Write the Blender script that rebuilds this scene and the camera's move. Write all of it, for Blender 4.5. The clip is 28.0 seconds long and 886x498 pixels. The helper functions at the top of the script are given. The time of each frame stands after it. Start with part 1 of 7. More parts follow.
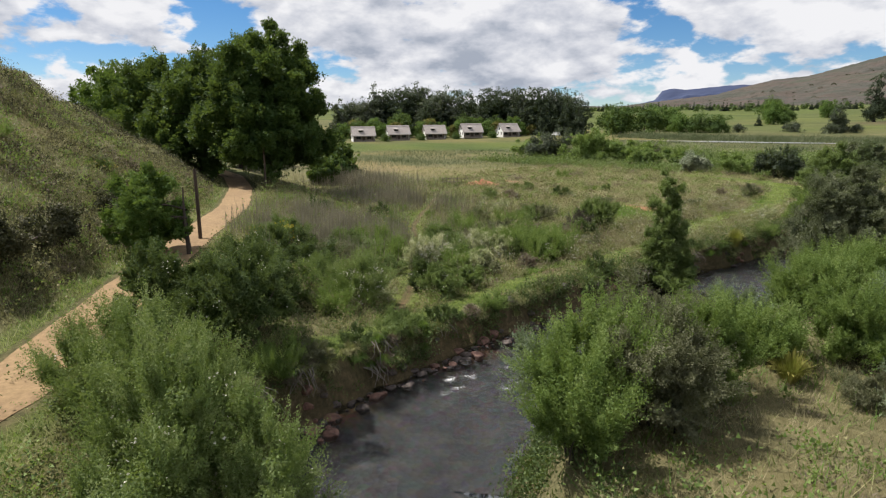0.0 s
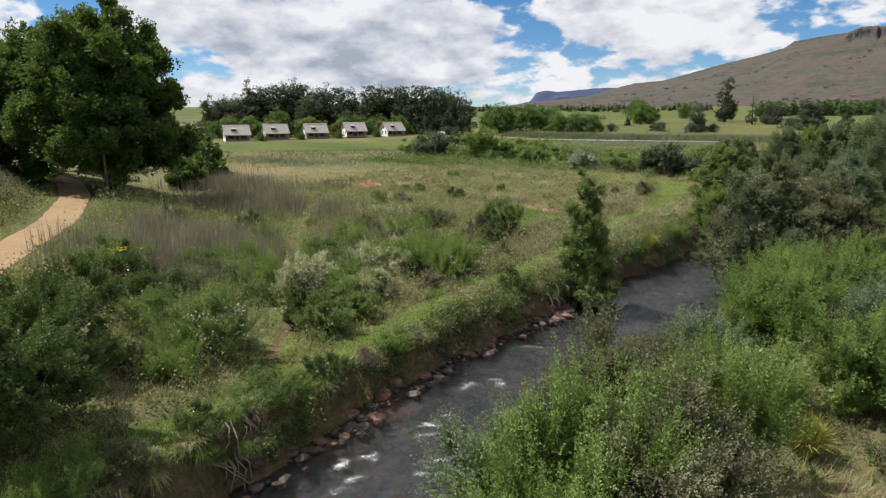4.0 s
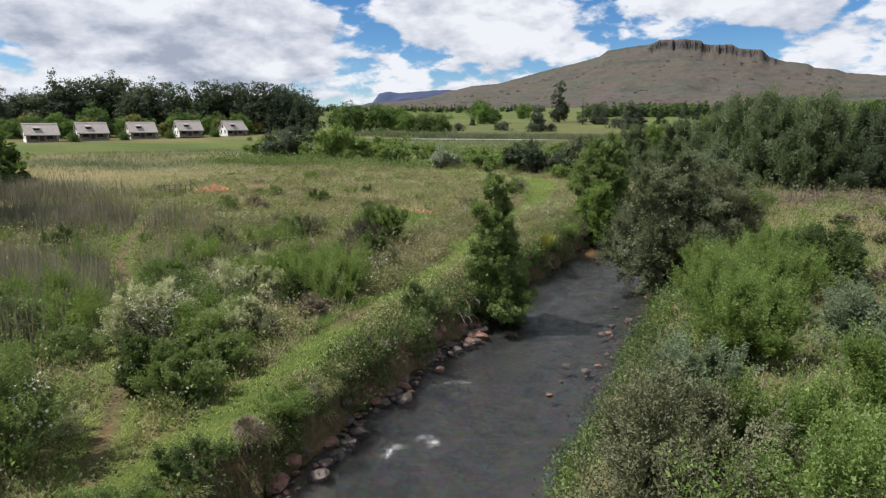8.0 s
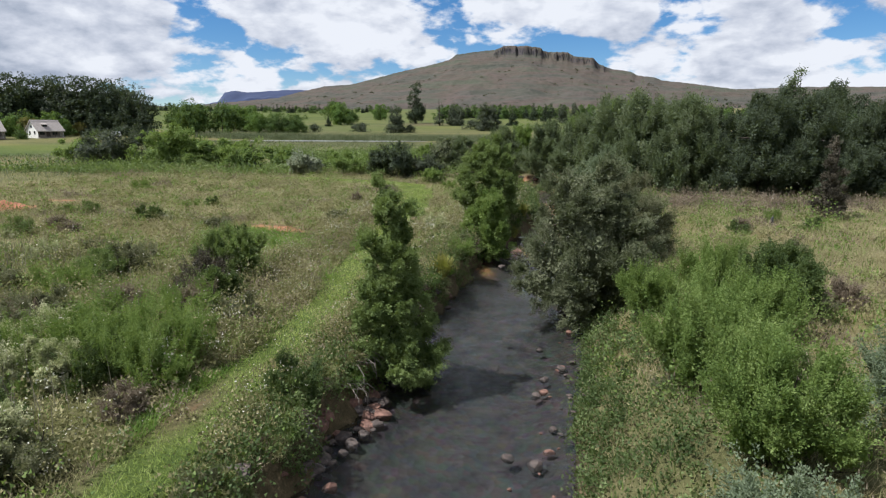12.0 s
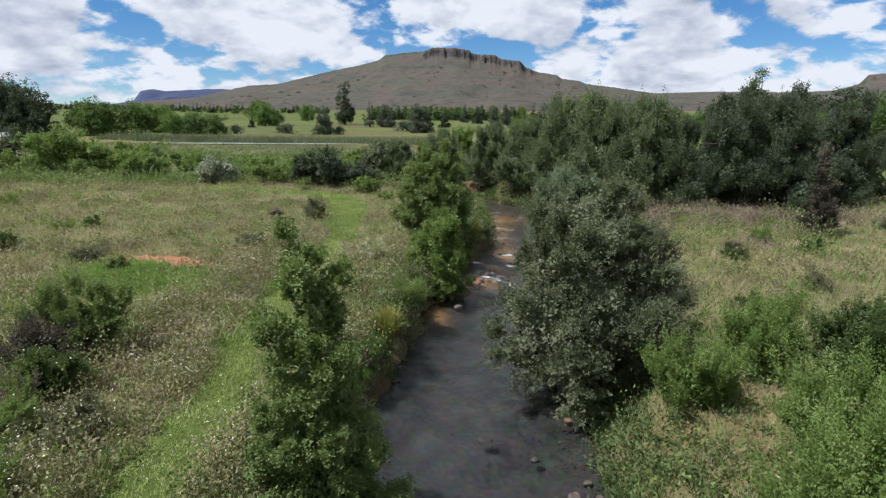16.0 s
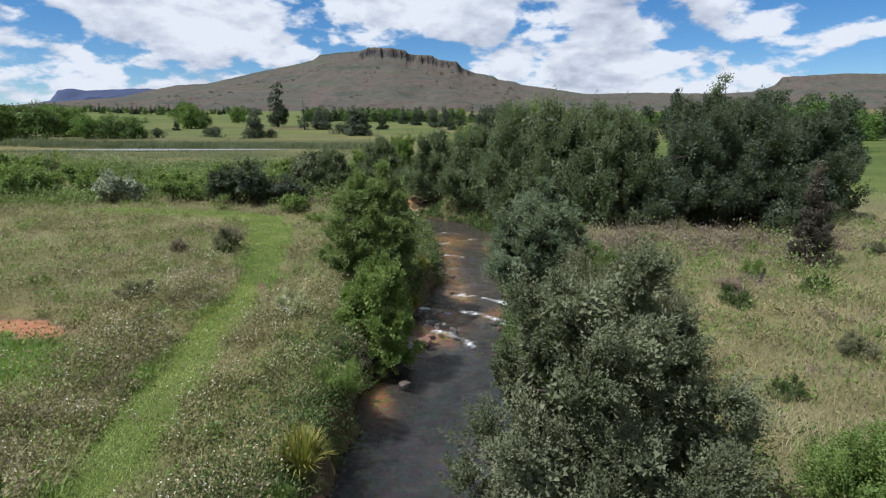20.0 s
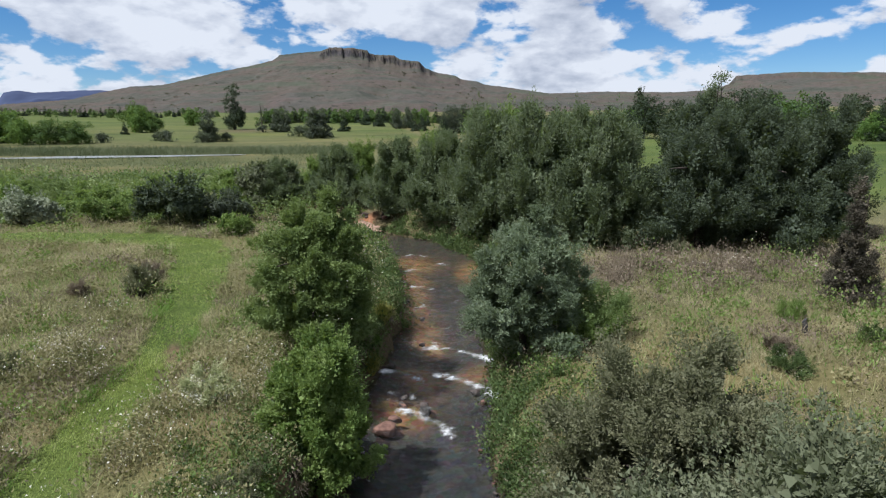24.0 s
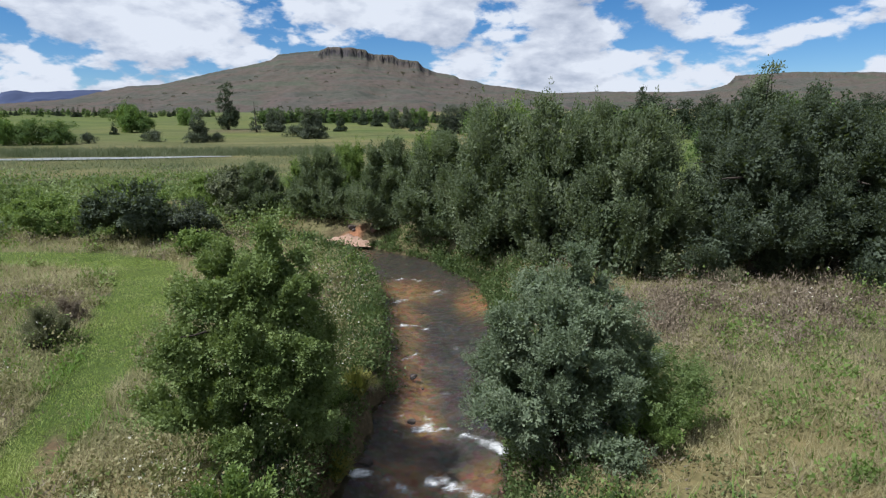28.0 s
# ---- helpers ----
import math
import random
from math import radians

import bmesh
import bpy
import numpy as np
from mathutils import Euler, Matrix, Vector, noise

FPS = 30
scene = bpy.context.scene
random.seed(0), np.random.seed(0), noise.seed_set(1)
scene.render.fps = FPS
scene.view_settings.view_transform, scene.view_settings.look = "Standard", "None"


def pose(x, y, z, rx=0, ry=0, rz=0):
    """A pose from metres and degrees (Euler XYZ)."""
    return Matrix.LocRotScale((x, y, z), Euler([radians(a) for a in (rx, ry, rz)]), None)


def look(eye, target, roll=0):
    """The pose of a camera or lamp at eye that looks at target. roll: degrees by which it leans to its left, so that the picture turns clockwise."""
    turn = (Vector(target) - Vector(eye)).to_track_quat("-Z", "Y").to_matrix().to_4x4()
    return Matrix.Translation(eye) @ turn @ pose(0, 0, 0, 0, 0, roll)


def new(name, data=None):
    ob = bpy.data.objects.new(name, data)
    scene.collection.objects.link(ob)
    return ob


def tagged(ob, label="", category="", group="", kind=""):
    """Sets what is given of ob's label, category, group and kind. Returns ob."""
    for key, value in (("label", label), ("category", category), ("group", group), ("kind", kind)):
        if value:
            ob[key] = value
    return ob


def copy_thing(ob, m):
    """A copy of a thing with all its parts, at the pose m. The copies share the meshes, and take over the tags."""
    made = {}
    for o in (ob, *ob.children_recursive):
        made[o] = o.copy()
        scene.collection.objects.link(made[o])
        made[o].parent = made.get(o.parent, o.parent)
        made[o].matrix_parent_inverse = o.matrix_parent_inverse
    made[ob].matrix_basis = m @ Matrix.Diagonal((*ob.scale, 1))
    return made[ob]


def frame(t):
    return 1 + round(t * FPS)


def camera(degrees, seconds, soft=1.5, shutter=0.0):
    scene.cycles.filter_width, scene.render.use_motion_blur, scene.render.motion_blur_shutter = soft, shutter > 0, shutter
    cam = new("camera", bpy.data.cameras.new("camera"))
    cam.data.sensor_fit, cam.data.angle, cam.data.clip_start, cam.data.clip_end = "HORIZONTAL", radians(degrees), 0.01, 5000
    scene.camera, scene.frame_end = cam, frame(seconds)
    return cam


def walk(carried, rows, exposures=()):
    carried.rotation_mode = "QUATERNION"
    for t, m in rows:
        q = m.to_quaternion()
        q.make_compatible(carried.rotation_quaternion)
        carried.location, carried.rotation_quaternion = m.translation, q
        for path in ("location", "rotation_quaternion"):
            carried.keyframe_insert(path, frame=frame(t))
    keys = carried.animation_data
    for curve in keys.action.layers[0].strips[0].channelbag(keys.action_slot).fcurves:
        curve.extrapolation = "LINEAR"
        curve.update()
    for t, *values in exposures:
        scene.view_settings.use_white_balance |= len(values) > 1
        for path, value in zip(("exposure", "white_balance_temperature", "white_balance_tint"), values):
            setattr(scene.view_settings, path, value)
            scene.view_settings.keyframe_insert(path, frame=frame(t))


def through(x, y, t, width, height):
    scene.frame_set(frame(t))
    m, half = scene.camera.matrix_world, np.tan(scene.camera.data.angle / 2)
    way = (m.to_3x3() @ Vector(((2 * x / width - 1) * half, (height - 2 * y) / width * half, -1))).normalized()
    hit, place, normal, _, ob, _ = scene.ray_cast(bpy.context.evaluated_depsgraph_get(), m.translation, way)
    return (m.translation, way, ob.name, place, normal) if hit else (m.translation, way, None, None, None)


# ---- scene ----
cam = camera(73.52, 28.0, soft=1.2)
# seconds, place, (pitch, heading to the left, lean)
PATH = [
    (0, (20.540, -63.152, 8.100), (-11.78, 46.13, -0.24)),
    (0.5, (20.279, -62.620, 8.136), (-11.76, 44.53, -0.41)),
    (1, (19.662, -62.026, 8.139), (-11.79, 42.89, -0.30)),
    (1.5, (19.056, -61.506, 8.109), (-11.82, 41.36, -0.22)),
    (2, (18.359, -60.909, 8.118), (-11.90, 39.89, -0.03)),
    (2.5, (17.775, -60.228, 8.082), (-11.89, 38.54, -0.04)),
    (3, (17.160, -59.599, 7.980), (-11.87, 37.24, 0.00)),
    (3.5, (16.501, -58.974, 7.853), (-11.85, 36.12, -0.06)),
    (5.5, (14.033, -57.009, 7.387), (-11.80, 30.73, -0.17)),
    (6, (13.472, -56.636, 7.357), (-11.82, 28.46, -0.14)),
    (6.5, (12.833, -56.045, 7.239), (-11.78, 26.05, -0.13)),
    (7, (12.327, -55.620, 7.217), (-11.77, 23.87, -0.10)),
    (7.5, (11.792, -55.155, 7.184), (-11.77, 21.96, -0.06)),
    (8, (11.227, -54.555, 7.120), (-11.77, 20.37, -0.05)),
    (8.5, (10.765, -54.091, 7.140), (-11.78, 18.89, -0.06)),
    (9, (10.266, -53.437, 7.143), (-11.76, 17.28, 0.03)),
    (9.5, (9.797, -52.661, 7.095), (-11.74, 15.34, 0.10)),
    (10, (9.375, -51.791, 7.069), (-11.71, 13.35, 0.17)),
    (10.5, (8.983, -50.853, 7.064), (-11.66, 11.48, 0.22)),
    (11, (8.679, -49.881, 7.068), (-11.66, 9.79, 0.13)),
    (11.5, (8.363, -48.833, 7.045), (-11.63, 8.18, 0.17)),
    (12, (8.086, -47.748, 7.049), (-11.65, 6.67, 0.10)),
    (12.5, (7.837, -46.648, 7.020), (-11.63, 5.25, 0.08)),
    (14.5, (7.047, -42.417, 7.009), (-11.58, 2.87, 0.23)),
    (15, (6.931, -41.450, 7.080), (-11.57, 2.73, 0.22)),
    (15.5, (6.790, -40.522, 7.163), (-11.56, 1.82, 0.23)),
    (16, (6.701, -39.583, 7.248), (-11.51, -0.00, 0.34)),
    (16.5, (6.686, -38.654, 7.391), (-11.52, -2.25, 0.30)),
    (17, (6.663, -37.747, 7.480), (-11.51, -3.90, 0.25)),
    (17.5, (6.648, -36.810, 7.554), (-11.48, -4.70, 0.25)),
    (18, (6.690, -35.864, 7.689), (-11.52, -5.02, 0.18)),
    (18.5, (6.722, -34.975, 7.836), (-11.56, -5.18, 0.15)),
    (19, (6.716, -34.040, 7.967), (-11.50, -5.34, 0.18)),
    (19.5, (6.743, -33.126, 8.072), (-11.46, -5.51, 0.17)),
    (20, (6.790, -32.218, 8.188), (-11.46, -5.79, 0.14)),
    (20.5, (6.850, -31.338, 8.300), (-11.48, -6.13, 0.15)),
    (21, (6.944, -30.415, 8.420), (-11.56, -6.59, -0.06)),
    (21.5, (7.076, -29.458, 8.507), (-11.61, -7.12, -0.29)),
    (23.5, (7.484, -25.936, 8.740), (-11.53, -8.90, -0.44)),
    (24, (7.570, -25.027, 8.779), (-11.47, -9.12, -0.38)),
    (24.5, (7.703, -24.099, 8.818), (-11.47, -9.21, -0.44)),
    (25, (7.848, -23.167, 8.833), (-11.47, -9.25, -0.45)),
    (25.5, (7.994, -22.209, 8.843), (-11.45, -9.26, -0.41)),
    (26, (8.153, -21.229, 8.834), (-11.45, -9.25, -0.45)),
    (26.5, (8.298, -20.268, 8.819), (-11.41, -9.28, -0.35)),
    (27, (8.446, -19.351, 8.802), (-11.38, -9.35, -0.25)),
    (27.5, (8.687, -18.344, 8.809), (-11.41, -9.27, -0.33)),
    (28, (8.902, -17.323, 8.819), (-11.48, -9.22, -0.37)),
]
walk(cam, [(t, pose(*p, 90 + a[0], 0, a[1]) @ pose(0, 0, 0, 0, 0, a[2])) for t, p, a in PATH], exposures=[(0, 0.52, 6500, 11), (8, 0.52, 6250, 11), (17, 0.45, 5950, 10), (28, 0.38, 5850, 10)])

# ---- world ----
CLOUDS = (3.3, 0.9, 0.4)
SUN_LEFT, SUN_HIGH = 112.0, 57.0   # degrees to the left of +y, degrees above the horizon


def node(tree, kind, x=0, **values):
    n = tree.nodes.new(kind)
    for key, v in values.items():
        n.inputs[key].default_value = v
    return n


def build_world():
    world = bpy.data.worlds.new("sky")
    scene.world = world
    world.use_nodes = True
    t = world.node_tree
    t.nodes.clear()
    out = t.nodes.new("ShaderNodeOutputWorld")
    back = t.nodes.new("ShaderNodeBackground")
    back.inputs["Strength"].default_value = 0.086
    sky = t.nodes.new("ShaderNodeTexSky")
    sky.sky_type = "NISHITA"
    sky.sun_disc = False
    sky.sun_elevation = radians(SUN_HIGH)
    sky.sun_rotation = radians(-SUN_LEFT)
    sky.altitude = 1500
    sky.air_density, sky.dust_density, sky.ozone_density = 1.0, 0.15, 4.0
    # cumulus: heaped clouds that crowd together towards the horizon
    co = t.nodes.new("ShaderNodeTexCoord")
    parts = t.nodes.new("ShaderNodeSeparateXYZ")
    t.links.new(co.outputs["Generated"], parts.inputs[0])

    def sums(kind, a, b):
        n = t.nodes.new("ShaderNodeMath")
        n.operation = kind
        for k, v in enumerate((a, b)):
            if hasattr(v, "links"):
                t.links.new(v, n.inputs[k])
            else:
                n.inputs[k].default_value = v
        return n.outputs[0]

    depth = sums("ADD", sums("MAXIMUM", parts.outputs["Z"], 0.0), 0.75)
    flat = t.nodes.new("ShaderNodeCombineXYZ")
    for key, k in (("X", 1.0), ("Y", 1.0), ("Z", 2.0)):
        t.links.new(sums("DIVIDE", sums("MULTIPLY", parts.outputs[key], k), depth), flat.inputs[key])

    def billow(lift, size, detail, rough):
        place = t.nodes.new("ShaderNodeMapping")
        place.inputs["Location"].default_value = (CLOUDS[0], CLOUDS[1], CLOUDS[2] + lift)
        t.links.new(flat.outputs[0], place.inputs[0])
        n = node(t, "ShaderNodeTexNoise", Scale=size, Detail=detail, Roughness=rough, Distortion=0.15)
        t.links.new(place.outputs[0], n.inputs["Vector"])
        return n.outputs["Fac"]

    def heap(lift):
        big = sums("MULTIPLY", billow(lift, 2.6, 2.0, 0.5), 0.40)
        return sums("ADD", sums("ADD", big, sums("MULTIPLY", billow(lift, 7.0, 6.0, 0.5), 0.50)), sums("MULTIPLY", billow(lift, 30.0, 5.0, 0.6), 0.10))

    shape = heap(0.0)
    cover = t.nodes.new("ShaderNodeMapRange")
    cover.interpolation_type = "SMOOTHSTEP"
    cover.inputs["From Min"].default_value, cover.inputs["From Max"].default_value = 0.430, 0.475
    t.links.new(shape, cover.inputs["Value"])
    # sunlit heads and grey undersides: how much cloud lies just above
    over = sums("SUBTRACT", shape, heap(0.05))
    over = sums("ADD", sums("MULTIPLY", over, 2.2), sums("MULTIPLY", sums("SUBTRACT", 0.52, shape), 0.9))
    ramp = t.nodes.new("ShaderNodeValToRGB")
    e = ramp.color_ramp.elements
    e[0].position, e[0].color = 0.30, (3.1, 3.45, 4.1, 1)
    e[1].position, e[1].color = 0.60, (7.2, 7.25, 7.4, 1)
    mid = e.new(0.45)
    mid.color = (5.1, 5.3, 5.8, 1)
    t.links.new(sums("ADD", over, 0.5), ramp.inputs["Fac"])
    mix = t.nodes.new("ShaderNodeMix")
    mix.data_type = "RGBA"
    t.links.new(cover.outputs[0], mix.inputs["Factor"])
    deep = node(t, "ShaderNodeHueSaturation", Saturation=1.25, Value=0.85)
    t.links.new(sky.outputs[0], deep.inputs["Color"])
    t.links.new(deep.outputs[0], mix.inputs["A"])
    t.links.new(ramp.outputs[0], mix.inputs["B"])
    t.links.new(mix.outputs["Result"], back.inputs["Color"])
    t.links.new(back.outputs[0], out.inputs[0])
    sun = bpy.data.lights.new("sun", "SUN")
    sun.energy, sun.angle, sun.color = 5.0, radians(0.6), (1.0, 0.955, 0.88)
    a, h = radians(SUN_LEFT), radians(SUN_HIGH)
    where = Vector((-math.sin(a) * math.cos(h), math.cos(a) * math.cos(h), math.sin(h)))
    ob = new("sun", sun)
    ob.matrix_world = look(where * 500, (0, 0, 0))


build_world()
scene.view_settings.exposure = 0.0

# ---- materials ----


def material(name):
    m = bpy.data.materials.new(name)
    m.use_nodes = True
    t = m.node_tree
    t.nodes.clear()
    out = t.nodes.new("ShaderNodeOutputMaterial")
    b = t.nodes.new("ShaderNodeBsdfPrincipled")
    t.links.new(b.outputs[0], out.inputs[0])
    return m, t, b, out


def ramp_of(t, fac, *stops):
    r = t.nodes.new("ShaderNodeValToRGB")
    e = r.color_ramp.elements
    while len(e) < len(stops):
        e.new(0.5)
    for k, (p, c) in enumerate(stops):
        e[k].position, e[k].color = p, (*c, 1)
    t.links.new(fac, r.inputs["Fac"])
    return r.outputs["Color"]


def noise_of(t, scale, detail=5.0, rough=0.55, coord="Object", stretch=None):
    co = t.nodes.new("ShaderNodeTexCoord")
    n = node(t, "ShaderNodeTexNoise", Scale=scale, Detail=detail, Roughness=rough)
    if stretch:
        mp = t.nodes.new("ShaderNodeMapping")
        mp.inputs["Scale"].default_value = stretch
        t.links.new(co.outputs[coord], mp.inputs[0])
        t.links.new(mp.outputs[0], n.inputs["Vector"])
    else:
        t.links.new(co.outputs[coord], n.inputs["Vector"])
    return n.outputs["Fac"]


def mixed(t, fac, a, b, how="MIX"):
    m = t.nodes.new("ShaderNodeMix")
    m.data_type, m.blend_type = "RGBA", how
    if hasattr(fac, "links"):
        t.links.new(fac, m.inputs["Factor"])
    else:
        m.inputs["Factor"].default_value = fac
    for key, v in (("A", a), ("B", b)):
        if hasattr(v, "links"):
            t.links.new(v, m.inputs[key])
        else:
            m.inputs[key].default_value = (*v, 1)
    return m.outputs["Result"]


def bumped(t, b, height, strength=0.4, distance=0.05):
    n = t.nodes.new("ShaderNodeBump")
    n.inputs["Strength"].default_value, n.inputs["Distance"].default_value = strength, distance
    t.links.new(height, n.inputs["Height"])
    t.links.new(n.outputs[0], b.inputs["Normal"])


def leaf_material(name, dark, mid, pale, through=0.3, rough=0.65, patch=0.8, each_=0.26, fresh=0.5, gloss=0.22):
    """Foliage: every leaf its own tone, patches of older and younger growth, light passing through."""
    m, t, b, out = material(name)
    geo = t.nodes.new("ShaderNodeNewGeometry")
    each = geo.outputs["Random Per Island"]
    patches = noise_of(t, patch, 3.0)
    add = t.nodes.new("ShaderNodeMath"); add.operation = "MULTIPLY_ADD"
    add.inputs[1].default_value, add.inputs[2].default_value = each_, -0.3 - each_ / 2
    t.links.new(each, add.inputs[0])
    add2 = t.nodes.new("ShaderNodeMath"); add2.operation = "MULTIPLY_ADD"
    add2.inputs[1].default_value = 1.6
    t.links.new(patches, add2.inputs[0])
    t.links.new(add.outputs[0], add2.inputs[2])
    col = ramp_of(t, add2.outputs[0], (0.12, dark), (0.5, mid), (0.88, pale))
    t.links.new(col, b.inputs["Base Color"])
    b.inputs["Roughness"].default_value = rough
    b.inputs["Specular IOR Level"].default_value = gloss
    tr = t.nodes.new("ShaderNodeBsdfTranslucent")
    t.links.new(mixed(t, fresh, col, (0.30, 0.40, 0.05), "MIX"), tr.inputs["Color"])
    mx = t.nodes.new("ShaderNodeMixShader")
    mx.inputs[0].default_value = through
    t.links.new(b.outputs[0], mx.inputs[1])
    t.links.new(tr.outputs[0], mx.inputs[2])
    t.links.new(mx.outputs[0], out.inputs[0])
    return m


def plain_material(name, a, b_col, scale=6.0, rough=0.8, bump=0.3, metal=0.0, stretch=None):
    m, t, b, out = material(name)
    n = noise_of(t, scale, 6.0, 0.6, stretch=stretch)
    t.links.new(ramp_of(t, n, (0.3, a), (0.7, b_col)), b.inputs["Base Color"])
    b.inputs["Roughness"].default_value, b.inputs["Metallic"].default_value = rough, metal
    if bump:
        bumped(t, b, noise_of(t, scale * 3, 4.0, 0.6, stretch=stretch), bump, 0.03)
    return m


BARK = plain_material("bark", (0.022, 0.017, 0.013), (0.07, 0.054, 0.042), 7.0, 0.95, 0.6, stretch=(1, 1, 0.25))
WEATHERED = plain_material("weathered_wood", (0.10, 0.085, 0.07), (0.22, 0.19, 0.16), 9.0, 0.9, 0.4, stretch=(1, 1, 0.2))
POLE_WOOD = plain_material("creosoted_wood", (0.03, 0.022, 0.017), (0.10, 0.065, 0.045), 8.0, 0.85, 0.4, stretch=(1, 1, 0.1))
ROCK = plain_material("river_rock", (0.036, 0.029, 0.026), (0.12, 0.090, 0.076), 2.6, 0.75, 0.5)
ROCK_RED = plain_material("red_rock", (0.09, 0.045, 0.034), (0.24, 0.13, 0.095), 2.2, 0.8, 0.5)
WHITEWASH = plain_material("white_plaster", (0.72, 0.70, 0.66), (0.84, 0.83, 0.80), 1.2, 0.85, 0.2)
THATCH = plain_material("grey_thatch", (0.24, 0.21, 0.195), (0.40, 0.36, 0.335), 1.6, 0.95, 0.6, stretch=(1, 1, 5))
STONE = plain_material("veranda_stone", (0.16, 0.13, 0.11), (0.30, 0.26, 0.22), 3.0, 0.85, 0.4)
DARK_WOOD = plain_material("dark_timber", (0.035, 0.024, 0.017), (0.075, 0.05, 0.035), 6.0, 0.6, 0.2)
WIRE = plain_material("black_cable", (0.012, 0.012, 0.012), (0.03, 0.03, 0.03), 5.0, 0.6, 0.0)
CAR_PAINT = plain_material("white_car_paint", (0.68, 0.68, 0.68), (0.74, 0.74, 0.74), 2.0, 0.25, 0.0)
CLAY = plain_material("orange_clay", (0.20, 0.075, 0.038), (0.36, 0.155, 0.085), 1.3, 0.95, 0.6)

GRAVEL = plain_material("pink_gravel", (0.20, 0.115, 0.08), (0.42, 0.29, 0.21), 5.0, 0.95, 0.7)

POND, t_, b_, o_ = material("pond_water")
# turbid grey, lightened to stand in for sky reflected on the ripples
b_.inputs["Base Color"].default_value = (0.24, 0.25, 0.25, 1)
b_.inputs["Roughness"].default_value = 0.3
bumped(t_, b_, noise_of(t_, 1.2, 4.0, 0.6), 1.0, 0.5)
GLASS, t_, b_, o_ = material("window_glass")
b_.inputs["Base Color"].default_value = (0.02, 0.025, 0.03, 1)
b_.inputs["Roughness"].default_value = 0.05

LEAF_OAK = leaf_material("oak_leaves", (0.024, 0.048, 0.014), (0.052, 0.096, 0.025), (0.098, 0.160, 0.042), 0.25, patch=0.3, each_=0.14)
LEAF_OAK_PALE = leaf_material("young_leaves", (0.050, 0.090, 0.022), (0.080, 0.145, 0.032), (0.125, 0.205, 0.050), 0.3, patch=0.3, each_=0.14)
LEAF_WATTLE = leaf_material("wattle_leaves", (0.066, 0.077, 0.042), (0.124, 0.138, 0.083), (0.205, 0.216, 0.138), 0.22, patch=0.8, each_=0.2, fresh=0.35, gloss=0.12)
LEAF_GROVE = leaf_material("grove_wattle_leaves", (0.056, 0.076, 0.042), (0.112, 0.140, 0.082), (0.195, 0.225, 0.142), 0.26, patch=0.5, each_=0.16, gloss=0.12)
LEAF_WHITE = leaf_material("whitish_silver_leaves", (0.15, 0.18, 0.12), (0.25, 0.28, 0.19), (0.40, 0.42, 0.31), 0.2, patch=0.9, fresh=0.2)
LEAF_RUSSET = leaf_material("russet_needles", (0.040, 0.036, 0.026), (0.078, 0.068, 0.050), (0.125, 0.108, 0.078), 0.15, patch=0.6, fresh=0.1)
LEAF_WATTLE_DARK = leaf_material("dark_wattle_leaves", (0.032, 0.044, 0.030), (0.062, 0.080, 0.054), (0.104, 0.126, 0.086), 0.2, patch=0.7, each_=0.14, gloss=0.14)
LEAF_GREY = leaf_material("grey_olive_leaves", (0.066, 0.070, 0.037), (0.125, 0.128, 0.072), (0.215, 0.215, 0.130), 0.2, patch=0.6, each_=0.2, fresh=0.3)
LEAF_WEED = leaf_material("straw_olive_weeds", (0.090, 0.092, 0.040), (0.195, 0.182, 0.085), (0.34, 0.305, 0.165), 0.25, patch=0.5, each_=0.2, fresh=0.25)
LEAF_CREAM = leaf_material("creamy_blossom_leaves", (0.16, 0.20, 0.075), (0.40, 0.42, 0.22), (0.66, 0.64, 0.44), 0.25, patch=1.2, fresh=0.2)
LEAF_WILLOW = leaf_material("willow_leaves", (0.062, 0.108, 0.028), (0.132, 0.196, 0.052), (0.255, 0.325, 0.115), 0.35, patch=1.1)
LEAF_SILVER = leaf_material("silvery_leaves", (0.080, 0.108, 0.066), (0.138, 0.176, 0.110), (0.215, 0.255, 0.165), 0.22, patch=1.0, each_=0.16)
LEAF_BRAMBLE = leaf_material("bramble_leaves", (0.026, 0.044, 0.016), (0.056, 0.088, 0.028), (0.150, 0.190, 0.075), 0.2, patch=0.9, each_=0.2)
LEAF_ALDER = leaf_material("alder_leaves", (0.070, 0.105, 0.034), (0.135, 0.185, 0.062), (0.235, 0.295, 0.115), 0.28, patch=0.8, each_=0.16)
LEAF_PINE = leaf_material("pine_needles", (0.016, 0.026, 0.014), (0.030, 0.045, 0.024), (0.050, 0.070, 0.038), 0.1, patch=0.3, each_=0.12)
LEAF_GUM = leaf_material("gum_leaves", (0.033, 0.043, 0.030), (0.062, 0.075, 0.053), (0.112, 0.125, 0.088), 0.15, patch=0.2)
LEAF_AUTUMN = leaf_material("rusty_leaves", (0.075, 0.069, 0.022), (0.138, 0.119, 0.035), (0.200, 0.175, 0.050), 0.25, patch=0.3)
LEAF_SCRUB = leaf_material("olive_scrub", (0.022, 0.026, 0.011), (0.052, 0.054, 0.023), (0.105, 0.096, 0.048), 0.15, patch=0.3, fresh=0.06)
LEAF_FEN = leaf_material("fen_leaves", (0.070, 0.108, 0.038), (0.135, 0.185, 0.068), (0.24, 0.29, 0.13), 0.3, patch=0.12)
BLADE_MOWN = leaf_material("short_grass", (0.13, 0.19, 0.04), (0.225, 0.285, 0.07), (0.35, 0.385, 0.145), 0.35, patch=0.5)
